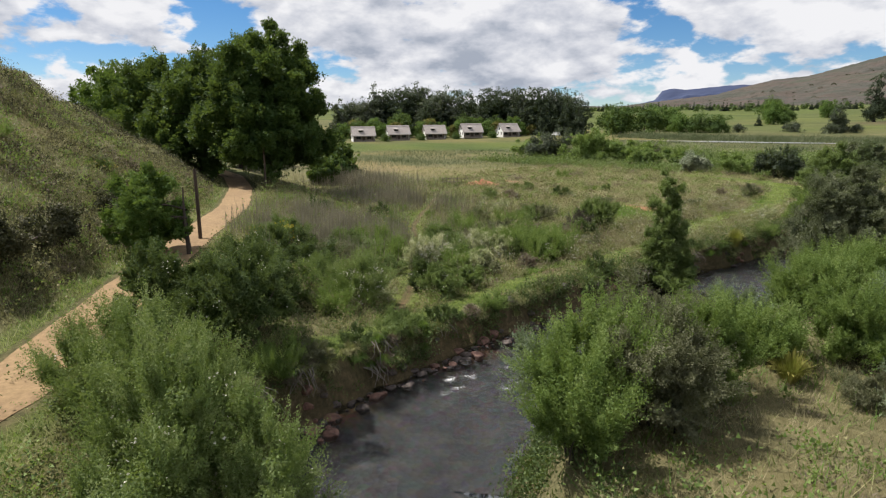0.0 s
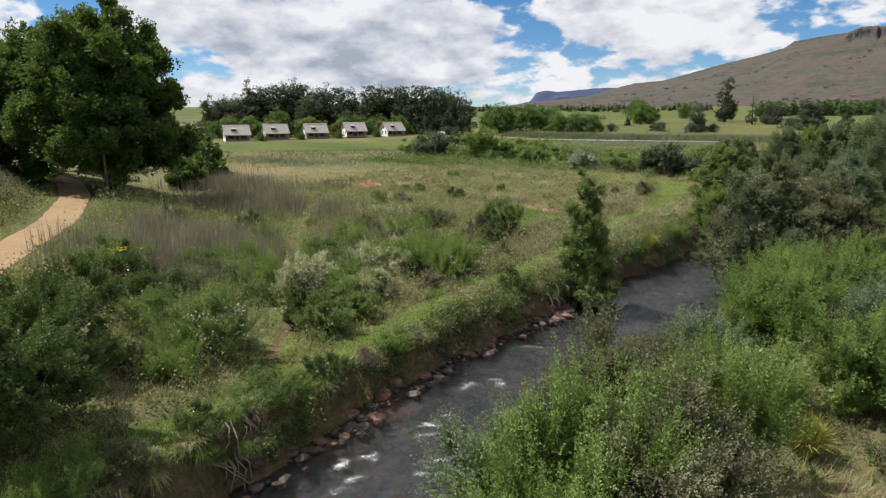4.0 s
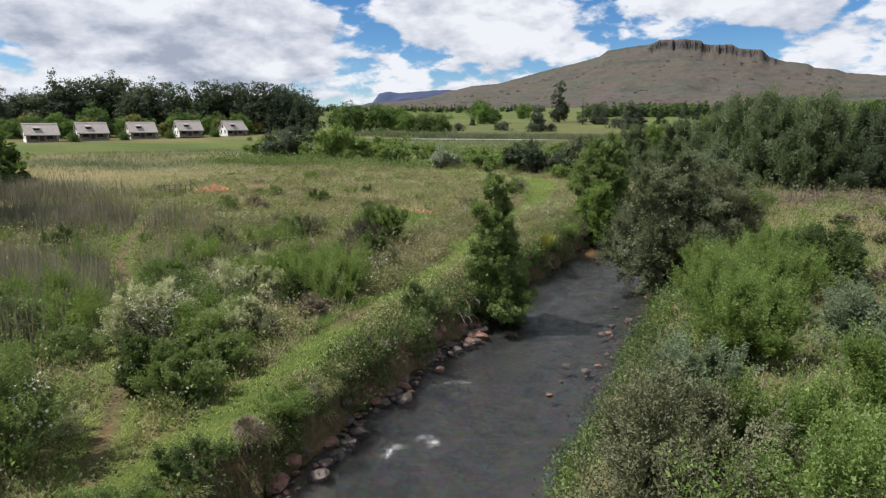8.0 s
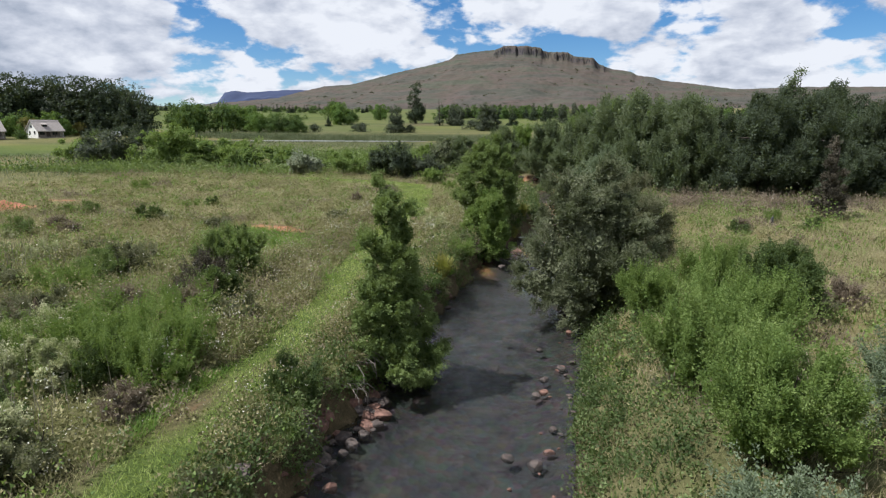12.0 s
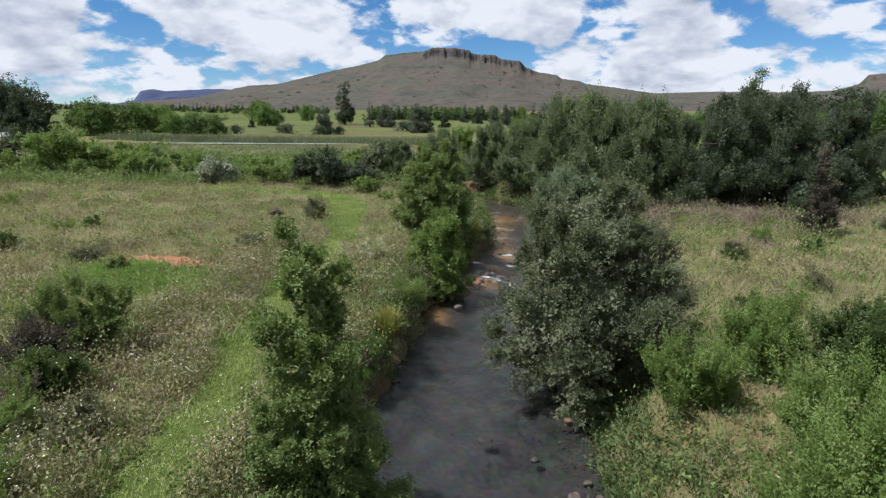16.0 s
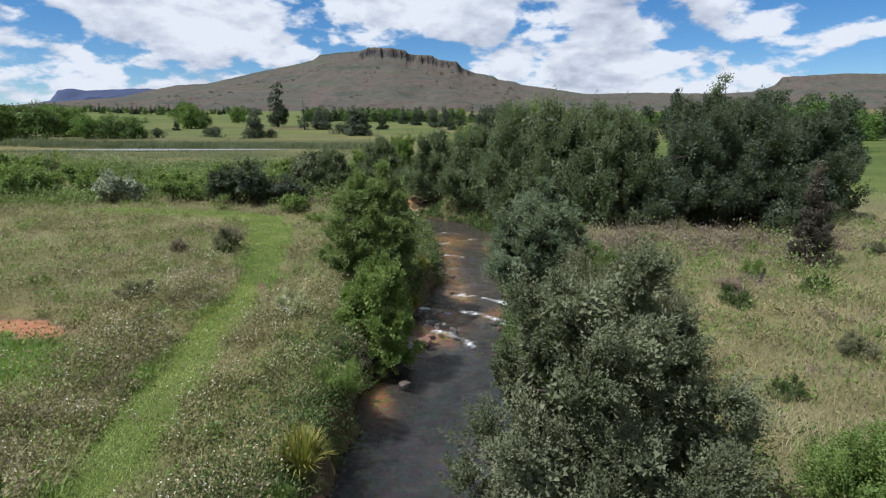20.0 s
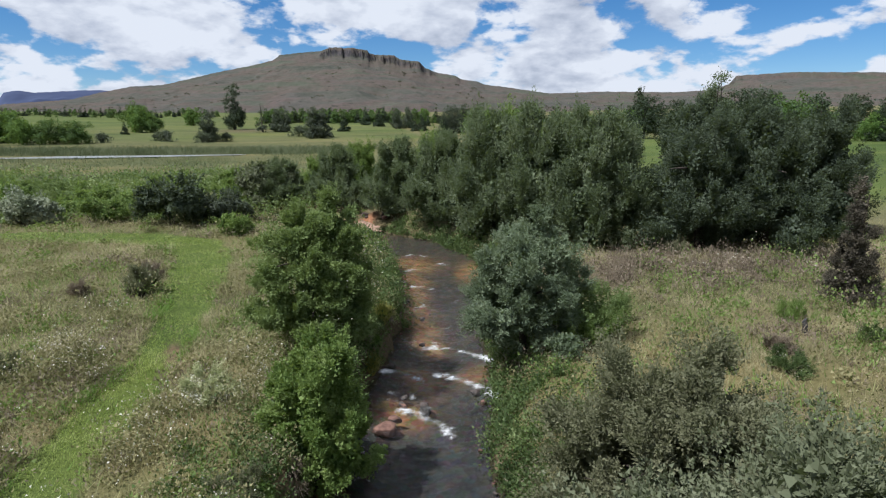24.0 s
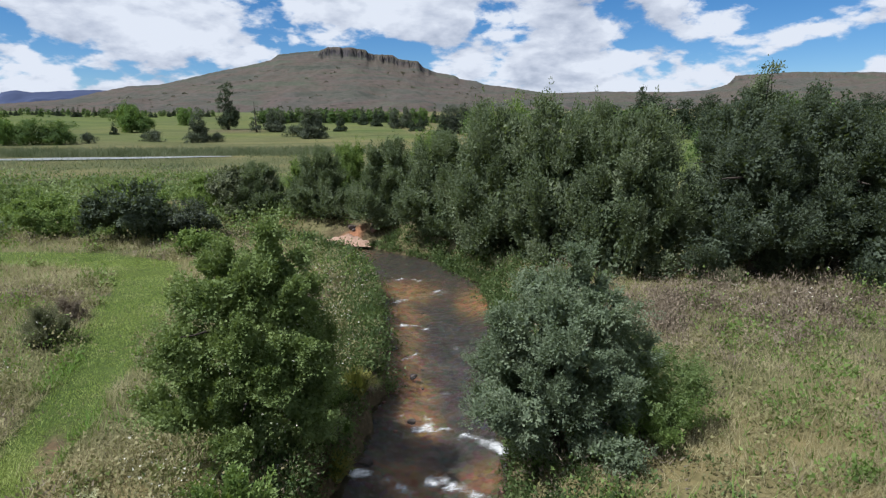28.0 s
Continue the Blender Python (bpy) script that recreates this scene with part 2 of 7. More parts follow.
BLADE_DAMP = leaf_material("damp_grass", (0.060, 0.120, 0.020), (0.115, 0.205, 0.036), (0.20, 0.30, 0.07), 0.35, patch=0.4)
LEAF_HEDGE = leaf_material("pale_bramble_leaves", (0.065, 0.105, 0.030), (0.135, 0.185, 0.060), (0.29, 0.33, 0.15), 0.3, patch=1.0)
BLADE_HILL = leaf_material("hill_grass", (0.056, 0.052, 0.024), (0.118, 0.100, 0.050), (0.205, 0.172, 0.098), 0.25, patch=0.3, fresh=0.06)
BLADE_MEADOW = leaf_material("meadow_grass", (0.140, 0.160, 0.058), (0.270, 0.265, 0.120), (0.42, 0.39, 0.21), 0.3, patch=0.22, fresh=0.2)
BLADE_FEN = leaf_material("fen_reed_blades", (0.075, 0.098, 0.046), (0.125, 0.150, 0.074), (0.185, 0.205, 0.115), 0.25, patch=0.15, fresh=0.06)
BLADE_DRY = leaf_material("dry_grass", (0.15, 0.128, 0.066), (0.28, 0.242, 0.135), (0.44, 0.385, 0.24), 0.25, patch=0.35, fresh=0.06)
BLADE_STRAW = leaf_material("straw_grass", (0.16, 0.148, 0.072), (0.29, 0.268, 0.138), (0.44, 0.40, 0.235), 0.3, patch=0.3, fresh=0.1)
BLADE_LUSH = leaf_material("green_herbs", (0.056, 0.106, 0.022), (0.106, 0.181, 0.037), (0.188, 0.269, 0.069), 0.32, patch=0.35)
BLADE_REED = leaf_material("brown_reeds", (0.12, 0.112, 0.078), (0.215, 0.195, 0.14), (0.33, 0.30, 0.22), 0.2, patch=0.5, fresh=0.06)
BLADE_TUFT = leaf_material("yellow_tussock", (0.13, 0.13, 0.03), (0.26, 0.24, 0.06), (0.42, 0.37, 0.13), 0.3, patch=1.5)
PETAL = leaf_material("white_petals", (0.44, 0.42, 0.33), (0.58, 0.56, 0.46), (0.72, 0.70, 0.61), 0.2, fresh=0.06)
PETAL_YELLOW = leaf_material("yellow_petals", (0.40, 0.33, 0.03), (0.55, 0.45, 0.04), (0.66, 0.55, 0.08), 0.2, fresh=0.06)
SEED = leaf_material("pink_brown_seed_heads", (0.115, 0.090, 0.066), (0.200, 0.160, 0.115), (0.32, 0.265, 0.195), 0.2, patch=0.5, fresh=0.05)


def ground_material():
    m, t, b, out = material("meadow_ground")
    att = t.nodes.new("ShaderNodeAttribute")
    att.attribute_name = "cover"
    sep = t.nodes.new("ShaderNodeSeparateColor")
    t.links.new(att.outputs["Color"], sep.inputs[0])
    fine, broad = noise_of(t, 3.2, 10.0, 0.78), noise_of(t, 0.11, 5.0, 0.6)
    grass = ramp_of(t, fine, (0.3, (0.066, 0.070, 0.026)), (0.52, (0.128, 0.122, 0.050)), (0.75, (0.215, 0.190, 0.102)))
    dry = ramp_of(t, fine, (0.3, (0.100, 0.088, 0.046)), (0.7, (0.235, 0.205, 0.115)))
    lush = ramp_of(t, fine, (0.3, (0.054, 0.080, 0.018)), (0.7, (0.114, 0.148, 0.038)))
    soil = ramp_of(t, fine, (0.3, (0.034, 0.023, 0.017)), (0.5, (0.078, 0.049, 0.034)), (0.72, (0.185, 0.115, 0.075)))
    some = t.nodes.new("ShaderNodeMath"); some.operation = "MULTIPLY_ADD"
    some.inputs[1].default_value, some.inputs[2].default_value = 0.9, -0.47
    t.links.new(broad, some.inputs[0])
    dryness = t.nodes.new("ShaderNodeMath"); dryness.operation = "ADD"; dryness.use_clamp = True
    t.links.new(sep.outputs["Blue"], dryness.inputs[0])
    t.links.new(some.outputs[0], dryness.inputs[1])
    c = mixed(t, dryness.outputs[0], grass, dry)
    c = mixed(t, sep.outputs["Green"], c, lush)
    wide = noise_of(t, 0.035, 8.0, 0.7)
    c = mixed(t, 0.55, c, ramp_of(t, wide, (0.32, (0.20, 0.23, 0.18)), (0.5, (0.42, 0.42, 0.42)), (0.68, (0.60, 0.55, 0.52))), "OVERLAY")
    streak = noise_of(t, 1.0, 7.0, 0.65, stretch=(0.014, 0.075, 0.1))
    c = mixed(t, 0.6, c, ramp_of(t, streak, (0.36, (0.16, 0.24, 0.13)), (0.5, (0.38, 0.40, 0.35)), (0.62, (0.58, 0.51, 0.42))), "OVERLAY")
    clay = ramp_of(t, fine, (0.3, (0.17, 0.070, 0.036)), (0.5, (0.26, 0.115, 0.062)), (0.72, (0.38, 0.20, 0.12)))
    bare = t.nodes.new("ShaderNodeMapRange")
    bare.inputs["From Min"].default_value, bare.inputs["From Max"].default_value = 0.62, 0.85
    t.links.new(sep.outputs["Red"], bare.inputs["Value"])
    c = mixed(t, sep.outputs["Red"], c, mixed(t, bare.outputs[0], soil, clay))
    t.links.new(c, b.inputs["Base Color"])
    b.inputs["Roughness"].default_value = 0.95
    b.inputs["Specular IOR Level"].default_value = 0.15
    bumped(t, b, noise_of(t, 5.0, 6.0, 0.7), 0.7, 0.12)
    return m


def road_material():
    m, t, b, out = material("ochre_dirt_road")
    a, f = noise_of(t, 0.5, 6.0, 0.6), noise_of(t, 5.0, 8.0, 0.7)
    c = ramp_of(t, a, (0.3, (0.17, 0.105, 0.046)), (0.55, (0.26, 0.172, 0.074)), (0.75, (0.36, 0.255, 0.118)))
    c = mixed(t, 0.5, c, ramp_of(t, f, (0.35, (0.12, 0.075, 0.04)), (0.65, (0.30, 0.20, 0.11))))
    t.links.new(c, b.inputs["Base Color"])
    b.inputs["Roughness"].default_value = 0.95
    bumped(t, b, f, 0.5, 0.03)
    return m


def bed_material():
    """Gravel of the stream's bed: dark silt with rusty bars of sand."""
    m, t, b, out = material("stream_bed")
    att = t.nodes.new("ShaderNodeAttribute")
    att.attribute_name = "cover"
    sep = t.nodes.new("ShaderNodeSeparateColor")
    t.links.new(att.outputs["Color"], sep.inputs[0])
    vor = t.nodes.new("ShaderNodeTexVoronoi")
    vor.inputs["Scale"].default_value = 4.0
    co = t.nodes.new("ShaderNodeTexCoord")
    t.links.new(co.outputs["Object"], vor.inputs["Vector"])
    dark = ramp_of(t, noise_of(t, 1.1, 6.0, 0.65), (0.3, (0.029, 0.027, 0.027)), (0.55, (0.064, 0.056, 0.050)), (0.8, (0.10, 0.083, 0.072)))
    sand = ramp_of(t, noise_of(t, 1.6, 6.0, 0.6), (0.3, (0.25, 0.125, 0.048)), (0.7, (0.44, 0.25, 0.11)))
    c = mixed(t, sep.outputs["Red"], dark, sand)
    c = mixed(t, 0.25, c, vor.outputs["Color"], "OVERLAY")
    t.links.new(c, b.inputs["Base Color"])
    b.inputs["Roughness"].default_value = 0.8
    bumped(t, b, vor.outputs["Distance"], 0.6, 0.08)
    return m


def water_material():
    """Clear shallow water with broken foam where it falls."""
    m, t, b, out = material("stream_water")
    clear = t.nodes.new("ShaderNodeBsdfTransparent")
    clear.inputs["Color"].default_value = (0.76, 0.80, 0.82, 1)
    gloss = t.nodes.new("ShaderNodeBsdfGlossy")
    gloss.inputs["Roughness"].default_value = 0.12
    fres = t.nodes.new("ShaderNodeFresnel")
    fres.inputs["IOR"].default_value = 1.42
    wave = t.nodes.new("ShaderNodeBump")
    wave.inputs["Strength"].default_value, wave.inputs["Distance"].default_value = 0.8, 0.10
    n1, n2 = noise_of(t, 3.2, 7.0, 0.7, stretch=(1.3, 0.7, 1)), noise_of(t, 0.6, 3.0, 0.5)
    add = t.nodes.new("ShaderNodeMath"); add.operation = "ADD"
    t.links.new(n1, add.inputs[0]); t.links.new(n2, add.inputs[1])
    t.links.new(add.outputs[0], wave.inputs["Height"])
    for n in (gloss, fres):
        t.links.new(wave.outputs[0], n.inputs["Normal"])
    mx = t.nodes.new("ShaderNodeMixShader")
    t.links.new(fres.outputs[0], mx.inputs[0])
    t.links.new(clear.outputs[0], mx.inputs[1])
    t.links.new(gloss.outputs[0], mx.inputs[2])
    att = t.nodes.new("ShaderNodeAttribute")
    att.attribute_name = "cover"
    sep = t.nodes.new("ShaderNodeSeparateColor")
    t.links.new(att.outputs["Color"], sep.inputs[0])
    froth = noise_of(t, 7.5, 11.0, 0.95, stretch=(0.6, 1.8, 1))
    thr = t.nodes.new("ShaderNodeMath"); thr.operation = "ADD"
    t.links.new(sep.outputs["Red"], thr.inputs[0]); t.links.new(froth, thr.inputs[1])
    mask = t.nodes.new("ShaderNodeMapRange")
    mask.inputs["From Min"].default_value, mask.inputs["From Max"].default_value = 0.86, 1.10
    mask.inputs["To Max"].default_value = 0.85
    t.links.new(thr.outputs[0], mask.inputs["Value"])
    b.inputs["Base Color"].default_value = (0.78, 0.79, 0.79, 1)
    b.inputs["Roughness"].default_value = 0.6
    mx2 = t.nodes.new("ShaderNodeMixShader")
    t.links.new(mask.outputs[0], mx2.inputs[0])
    t.links.new(mx.outputs[0], mx2.inputs[1])
    t.links.new(b.outputs[0], mx2.inputs[2])
    t.links.new(mx2.outputs[0], out.inputs[0])
    return m


def mountain_material(name, haze_tint):
    """Veld on terraced slopes: olive and red-brown bands along the strata, dark shrubs, jointed cliffs."""
    m, t, b, out = material(name)
    broad, fine = noise_of(t, 0.0045, 8.0, 0.62), noise_of(t, 0.05, 8.0, 0.7)
    strata = noise_of(t, 0.010, 6.0, 0.6, stretch=(0.35, 0.35, 3.2))
    veld = ramp_of(t, broad, (0.3, (0.068, 0.080, 0.046)), (0.5, (0.086, 0.088, 0.062)), (0.7, (0.100, 0.084, 0.070)))
    veld = mixed(t, 0.5, veld, ramp_of(t, strata, (0.36, (0.050, 0.058, 0.044)), (0.46, (0.105, 0.095, 0.075)), (0.54, (0.145, 0.085, 0.070)), (0.64, (0.088, 0.104, 0.060))))
    veld = mixed(t, 0.35, veld, ramp_of(t, fine, (0.35, (0.035, 0.040, 0.028)), (0.65, (0.135, 0.108, 0.090))))
    spots = t.nodes.new("ShaderNodeMapRange")
    spots.inputs["From Min"].default_value, spots.inputs["From Max"].default_value = 0.60, 0.68
    t.links.new(noise_of(t, 0.030, 5.0, 0.75, stretch=(1, 1, 2)), spots.inputs["Value"])
    veld = mixed(t, spots.outputs[0], veld, (0.028, 0.033, 0.020))
    geo = t.nodes.new("ShaderNodeNewGeometry")
    up = t.nodes.new("ShaderNodeSeparateXYZ")
    t.links.new(geo.outputs["Normal"], up.inputs[0])
    steep = t.nodes.new("ShaderNodeMapRange")
    steep.inputs["From Min"].default_value, steep.inputs["From Max"].default_value = 0.66, 0.42
    t.links.new(up.outputs["Z"], steep.inputs["Value"])
    rock = ramp_of(t, noise_of(t, 0.045, 6.0, 0.7, stretch=(1, 1, 0.2)), (0.36, (0.012, 0.012, 0.014)), (0.5, (0.046, 0.042, 0.042)), (0.66, (0.130, 0.112, 0.102)))
    c = mixed(t, steep.outputs[0], veld, rock)
    # bluish distance haze and cloud shade are multiplied into the slope colour
    c = mixed(t, 1.0, c, haze_tint, "MULTIPLY")
    t.links.new(c, b.inputs["Base Color"])
    b.inputs["Roughness"].default_value = 1.0
    b.inputs["Specular IOR Level"].default_value = 0.05
    bumped(t, b, fine, 0.8, 6.0)
    return m


GROUND, ROAD, BED, WATER = ground_material(), road_material(), bed_material(), water_material()
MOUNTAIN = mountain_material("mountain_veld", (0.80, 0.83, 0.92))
# this blue is distance haze and cloud shade put into the colour
HAZE_BLUE = plain_material("haze_blue_mountain", (0.028, 0.040, 0.090), (0.040, 0.055, 0.110), 0.004, 1.0, 0.0)

# ---- the plan of the ground ----
# the stream's middle line: x, y, half width
STREAM = np.array([(60, -95, 3.6), (30, -70.5, 3.5), (19, -62.5, 3.4), (11.2, -58.0, 3.8), (7.2, -53.4, 3.9), (6.0, -48.5, 3.65), (5.6, -40, 3.5), (6.4, -32, 3.7), (7.5, -24, 3.7), (8.3, -16, 3.3), (9.0, -8, 2.75),
                   (10.8, -2, 2.5), (12.1, 5, 2.2), (13.7, 13, 3.1), (14.0, 20, 3.5), (12.2, 27, 3.3), (8.2, 32.5, 2.5), (1.5, 37, 2.2), (-9, 40.5, 2.0), (-24, 43, 1.9), (-45, 55, 1.9), (-80, 70, 1.8)])
# the dirt road's middle line and height
ROADLINE = np.array([(26, -92, 0.1), (10, -72, 0.4), (0.3, -61.3, 0.6), (-6.7, -56.4, 0.8), (-19.4, -47.8, 1.0), (-31, -39.8, 1.0), (-46, -32, 1.0), (-60, -26.5, 1.2), (-75, -25, 1.8), (-95, -30, 2.6)])
# the mown path by the stream, and the foot trail off it
PATHLINE = np.array([(2.2, -56, 0), (1.2, -49, 0), (0.4, -43.5, 0), (-0.4, -33, 0), (0.1, -25, 0), (-0.6, -17, 0), (-0.8, -8.7, 0), (-0.4, 0, 0), (-0.9, 6.5, 0), (-2.4, 17, 0), (-4.2, 23, 0), (-10, 26.5, 0), (-22, 28, 0)])
TRAIL = np.array([(-0.6, -46, 0), (-3.7, -42.5, 0), (-6.8, -39.3, 0), (-11, -35, 0), (-20, -28, 0), (-32, -14, 0), (-38, -4, 0)])


def smooth(a, b, x):
    u = np.clip((np.asarray(x, float) - a) / (b - a), 0, 1)
    return u * u * (3 - 2 * u)


def along(line, x, y):
    """For points x, y: distance to a line, the third value there, the side (positive to the right of its course) and the length along."""
    best = np.full(x.shape, 1e9)
    third, side, far = np.zeros(x.shape), np.zeros(x.shape), np.zeros(x.shape)
    run = 0.0
    for (ax, ay, av), (bx, by, bv) in zip(line[:-1], line[1:]):
        dx, dy = bx - ax, by - ay
        n = math.hypot(dx, dy)
        u = np.clip(((x - ax) * dx + (y - ay) * dy) / (n * n), 0, 1)
        d = np.hypot(x - ax - u * dx, y - ay - u * dy)
        s = ((x - ax) * dy - (y - ay) * dx) / n
        near = d < best
        best = np.where(near, d, best)
        third = np.where(near, av + u * (bv - av), third)
        side = np.where(near, np.sign(s), side)
        far = np.where(near, run + u * n, far)
        run += n
    return best, third, side, far


RNG = np.random.default_rng(11)
WAVES = [(RNG.uniform(0, 2 * np.pi), RNG.uniform(0, 2 * np.pi)) for _ in range(48)]


def wobble(x, y, size, seed=0):
    """Cheap smooth noise, about -1 to 1."""
    z = np.zeros(np.shape(x))
    for k in range(6):
        a, p = WAVES[(seed * 7 + k) % 48]
        f = 2 * np.pi / size * (0.7 + 0.28 * k)
        z = z + np.sin((x * math.cos(a) + y * math.sin(a)) * f + p) / (1.4 + 0.35 * k)
    return z / 2.2


def water_level(y):
    return np.where(y < 0, -1.72 + 0.0128 * y, -1.72 + 0.010 * np.minimum(y, 60))


def bank_edge(x, y):
    d, w, side, far = along(STREAM, x, y)
    rough = 0.28 * wobble(x, y, 3.2, 1) + 0.3 * wobble(x, y, 9, 2)
    return d - w + rough, side


def meadow(x, y):
    """Height of the land, with no stream cut in it."""
    left = np.clip(-0.78 + 0.017 * (y + 20), -1.0, -0.12)
    right = 0.12 + 0.006 * np.clip(x - 15, 0, 60)
    d, w, side, far = along(STREAM, x, y)
    z = np.where(side < 0, left, right)
    blend = smooth(-6, 6, (d - w) * side)
    z = np.where(np.abs(d) < w + 6, left + (right - left) * blend, z)
    z = z + 0.12 * wobble(x, y, 13, 3) + 0.05 * wobble(x, y, 4, 4)
    # the road's shelf and the hill over it
    rd, rz, rs, rf = along(ROADLINE, x, y)
    shelf = 1 - smooth(1.8, 13, rd)
    z = z * (1 - shelf) + rz * shelf
    crest = 29 * (1 - smooth(92, 135, rf)) + 1.0
    up = np.clip(rd - 3.2, 0, None)
    hill = np.where(rs < 0, crest * (1 - np.exp(-up * 1.08 / np.maximum(crest, 0.5))), 0)
    z = z + hill * (1 + 0.10 * wobble(x, y, 11, 5) + 0.05 * wobble(x, y, 4.5, 6))
    # the far side of the valley climbs gently
    r = np.hypot(x - 7, y + 35)
    z = z + np.interp(r, (0, 60, 110, 150, 210, 250, 330, 360, 500, 800, 1500, 6000), (0, 0.2, 1.3, 1.9, 3.9, 4.1, 7.6, 9.0, 14, 30, 34, 40)) * smooth(40, 90, y + 60 + np.abs(x) * 0.25)
    # the pond's shelf in the fen
    shelf = np.exp(-(((x + 50) / 45) ** 2 + ((y - 126) / 11) ** 2) ** 3)
    return z * (1 - shelf) + 2.75 * shelf


def land(x, y):
    x, y = np.asarray(x, float), np.asarray(y, float)
    z = meadow(x, y)
    e, side = bank_edge(x, y)
    wl = water_level(y)
    # the turf sags towards the cut bank
    z = z - 0.5 * np.exp(-np.clip(e, 0, None) / 1.8) * (side < 0) * (1 - smooth(-26, -14, y)) * (e < 9)
    bed = wl - 0.12 - 0.42 * smooth(0, 2.2, -e) + 0.10 * wobble(x, y, 2.4, 7) * smooth(0, 1, -e)
    wide = np.where(side < 0, 0.52, 2.6) * (1 + 0.45 * wobble(x, y, 5, 8))
    cut = smooth(-0.15, 1.0, e / wide)
    return np.where(e < 3.6, bed + (np.maximum(z, wl + 0.25) - bed) * cut, z)


def height_at(x, y):
    return float(land(np.array([x]), np.array([y]))[0])


def mesh_of(name, verts, faces, mat, smooth_shade=False):
    """A mesh from arrays: verts (n, 3), faces (m, 3 or 4)."""
    me = bpy.data.meshes.new(name)
    verts, faces = np.asarray(verts, np.float32), np.asarray(faces, np.int32)
    k = faces.shape[1]
    me.vertices.add(len(verts)); me.loops.add(faces.size); me.polygons.add(len(faces))
    me.vertices.foreach_set("co", verts.ravel())
    me.loops.foreach_set("vertex_index", faces.ravel())
    me.polygons.foreach_set("loop_start", np.arange(0, faces.size, k, dtype=np.int32))
    me.update(calc_edges=True)
    me.polygons.foreach_set("use_smooth", np.full(len(faces), smooth_shade))
    me.materials.append(mat)
    return me


def grid_faces(nx, ny):
    i = np.arange(nx - 1)[None, :] + np.arange(ny - 1)[:, None] * nx
    i = i.ravel()
    return np.stack([i, i + 1, i + nx + 1, i + nx], 1)


def add_cover(me, rgb):
    at = me.attributes.new("cover", "FLOAT_COLOR", "POINT")
    at.data.foreach_set("color", np.concatenate([rgb, np.ones((len(rgb), 1))], 1).astype(np.float32).ravel())


def spread(lo, hi, step, far, grow=1.16):
    mid = list(np.arange(lo, hi + step / 2, step))
    a, s = [], step
    v = lo
    while v > -far:
        s *= grow
        v -= s
        a.append(v)
    b, s, v = [], step, hi
    while v < far:
        s *= grow
        v += s
        b.append(v)
    return np.array(a[::-1] + mid + b)


def red_soil(x, y):
    """Bare clay: the eroded scrape by the path, the patches out in the meadow."""
    m = np.exp(-((((x + 9.6) / 3.2) ** 2 + ((y + 5.4 + 0.3 * (x + 9.6) + 0.5 * wobble(x, y, 2.2, 3)) / 1.15) ** 2) * 0.8) ** 2)
    m = np.maximum(m, 0.7 * np.exp(-(((x - 0.1 + 0.25 * y + 0.2 * wobble(x, y, 1.2, 3)) / 0.35) ** 2 + ((y - 0.1) / 1.5) ** 2) ** 2))
    m = np.maximum(m, np.exp(-(((x + 36.5) / 5) ** 2 + ((y - 6) / 1.2) ** 2)) * 0.9)
    m = np.maximum(m, np.exp(-(((x + 1.0) / 0.6) ** 2 + ((y + 32.8) / 1.6) ** 2)) * 0.7)
    m = np.maximum(m, np.exp(-(((x - 8.9) / 2.6) ** 2 + ((y - 35.8) / 1.5) ** 2)))
    return m


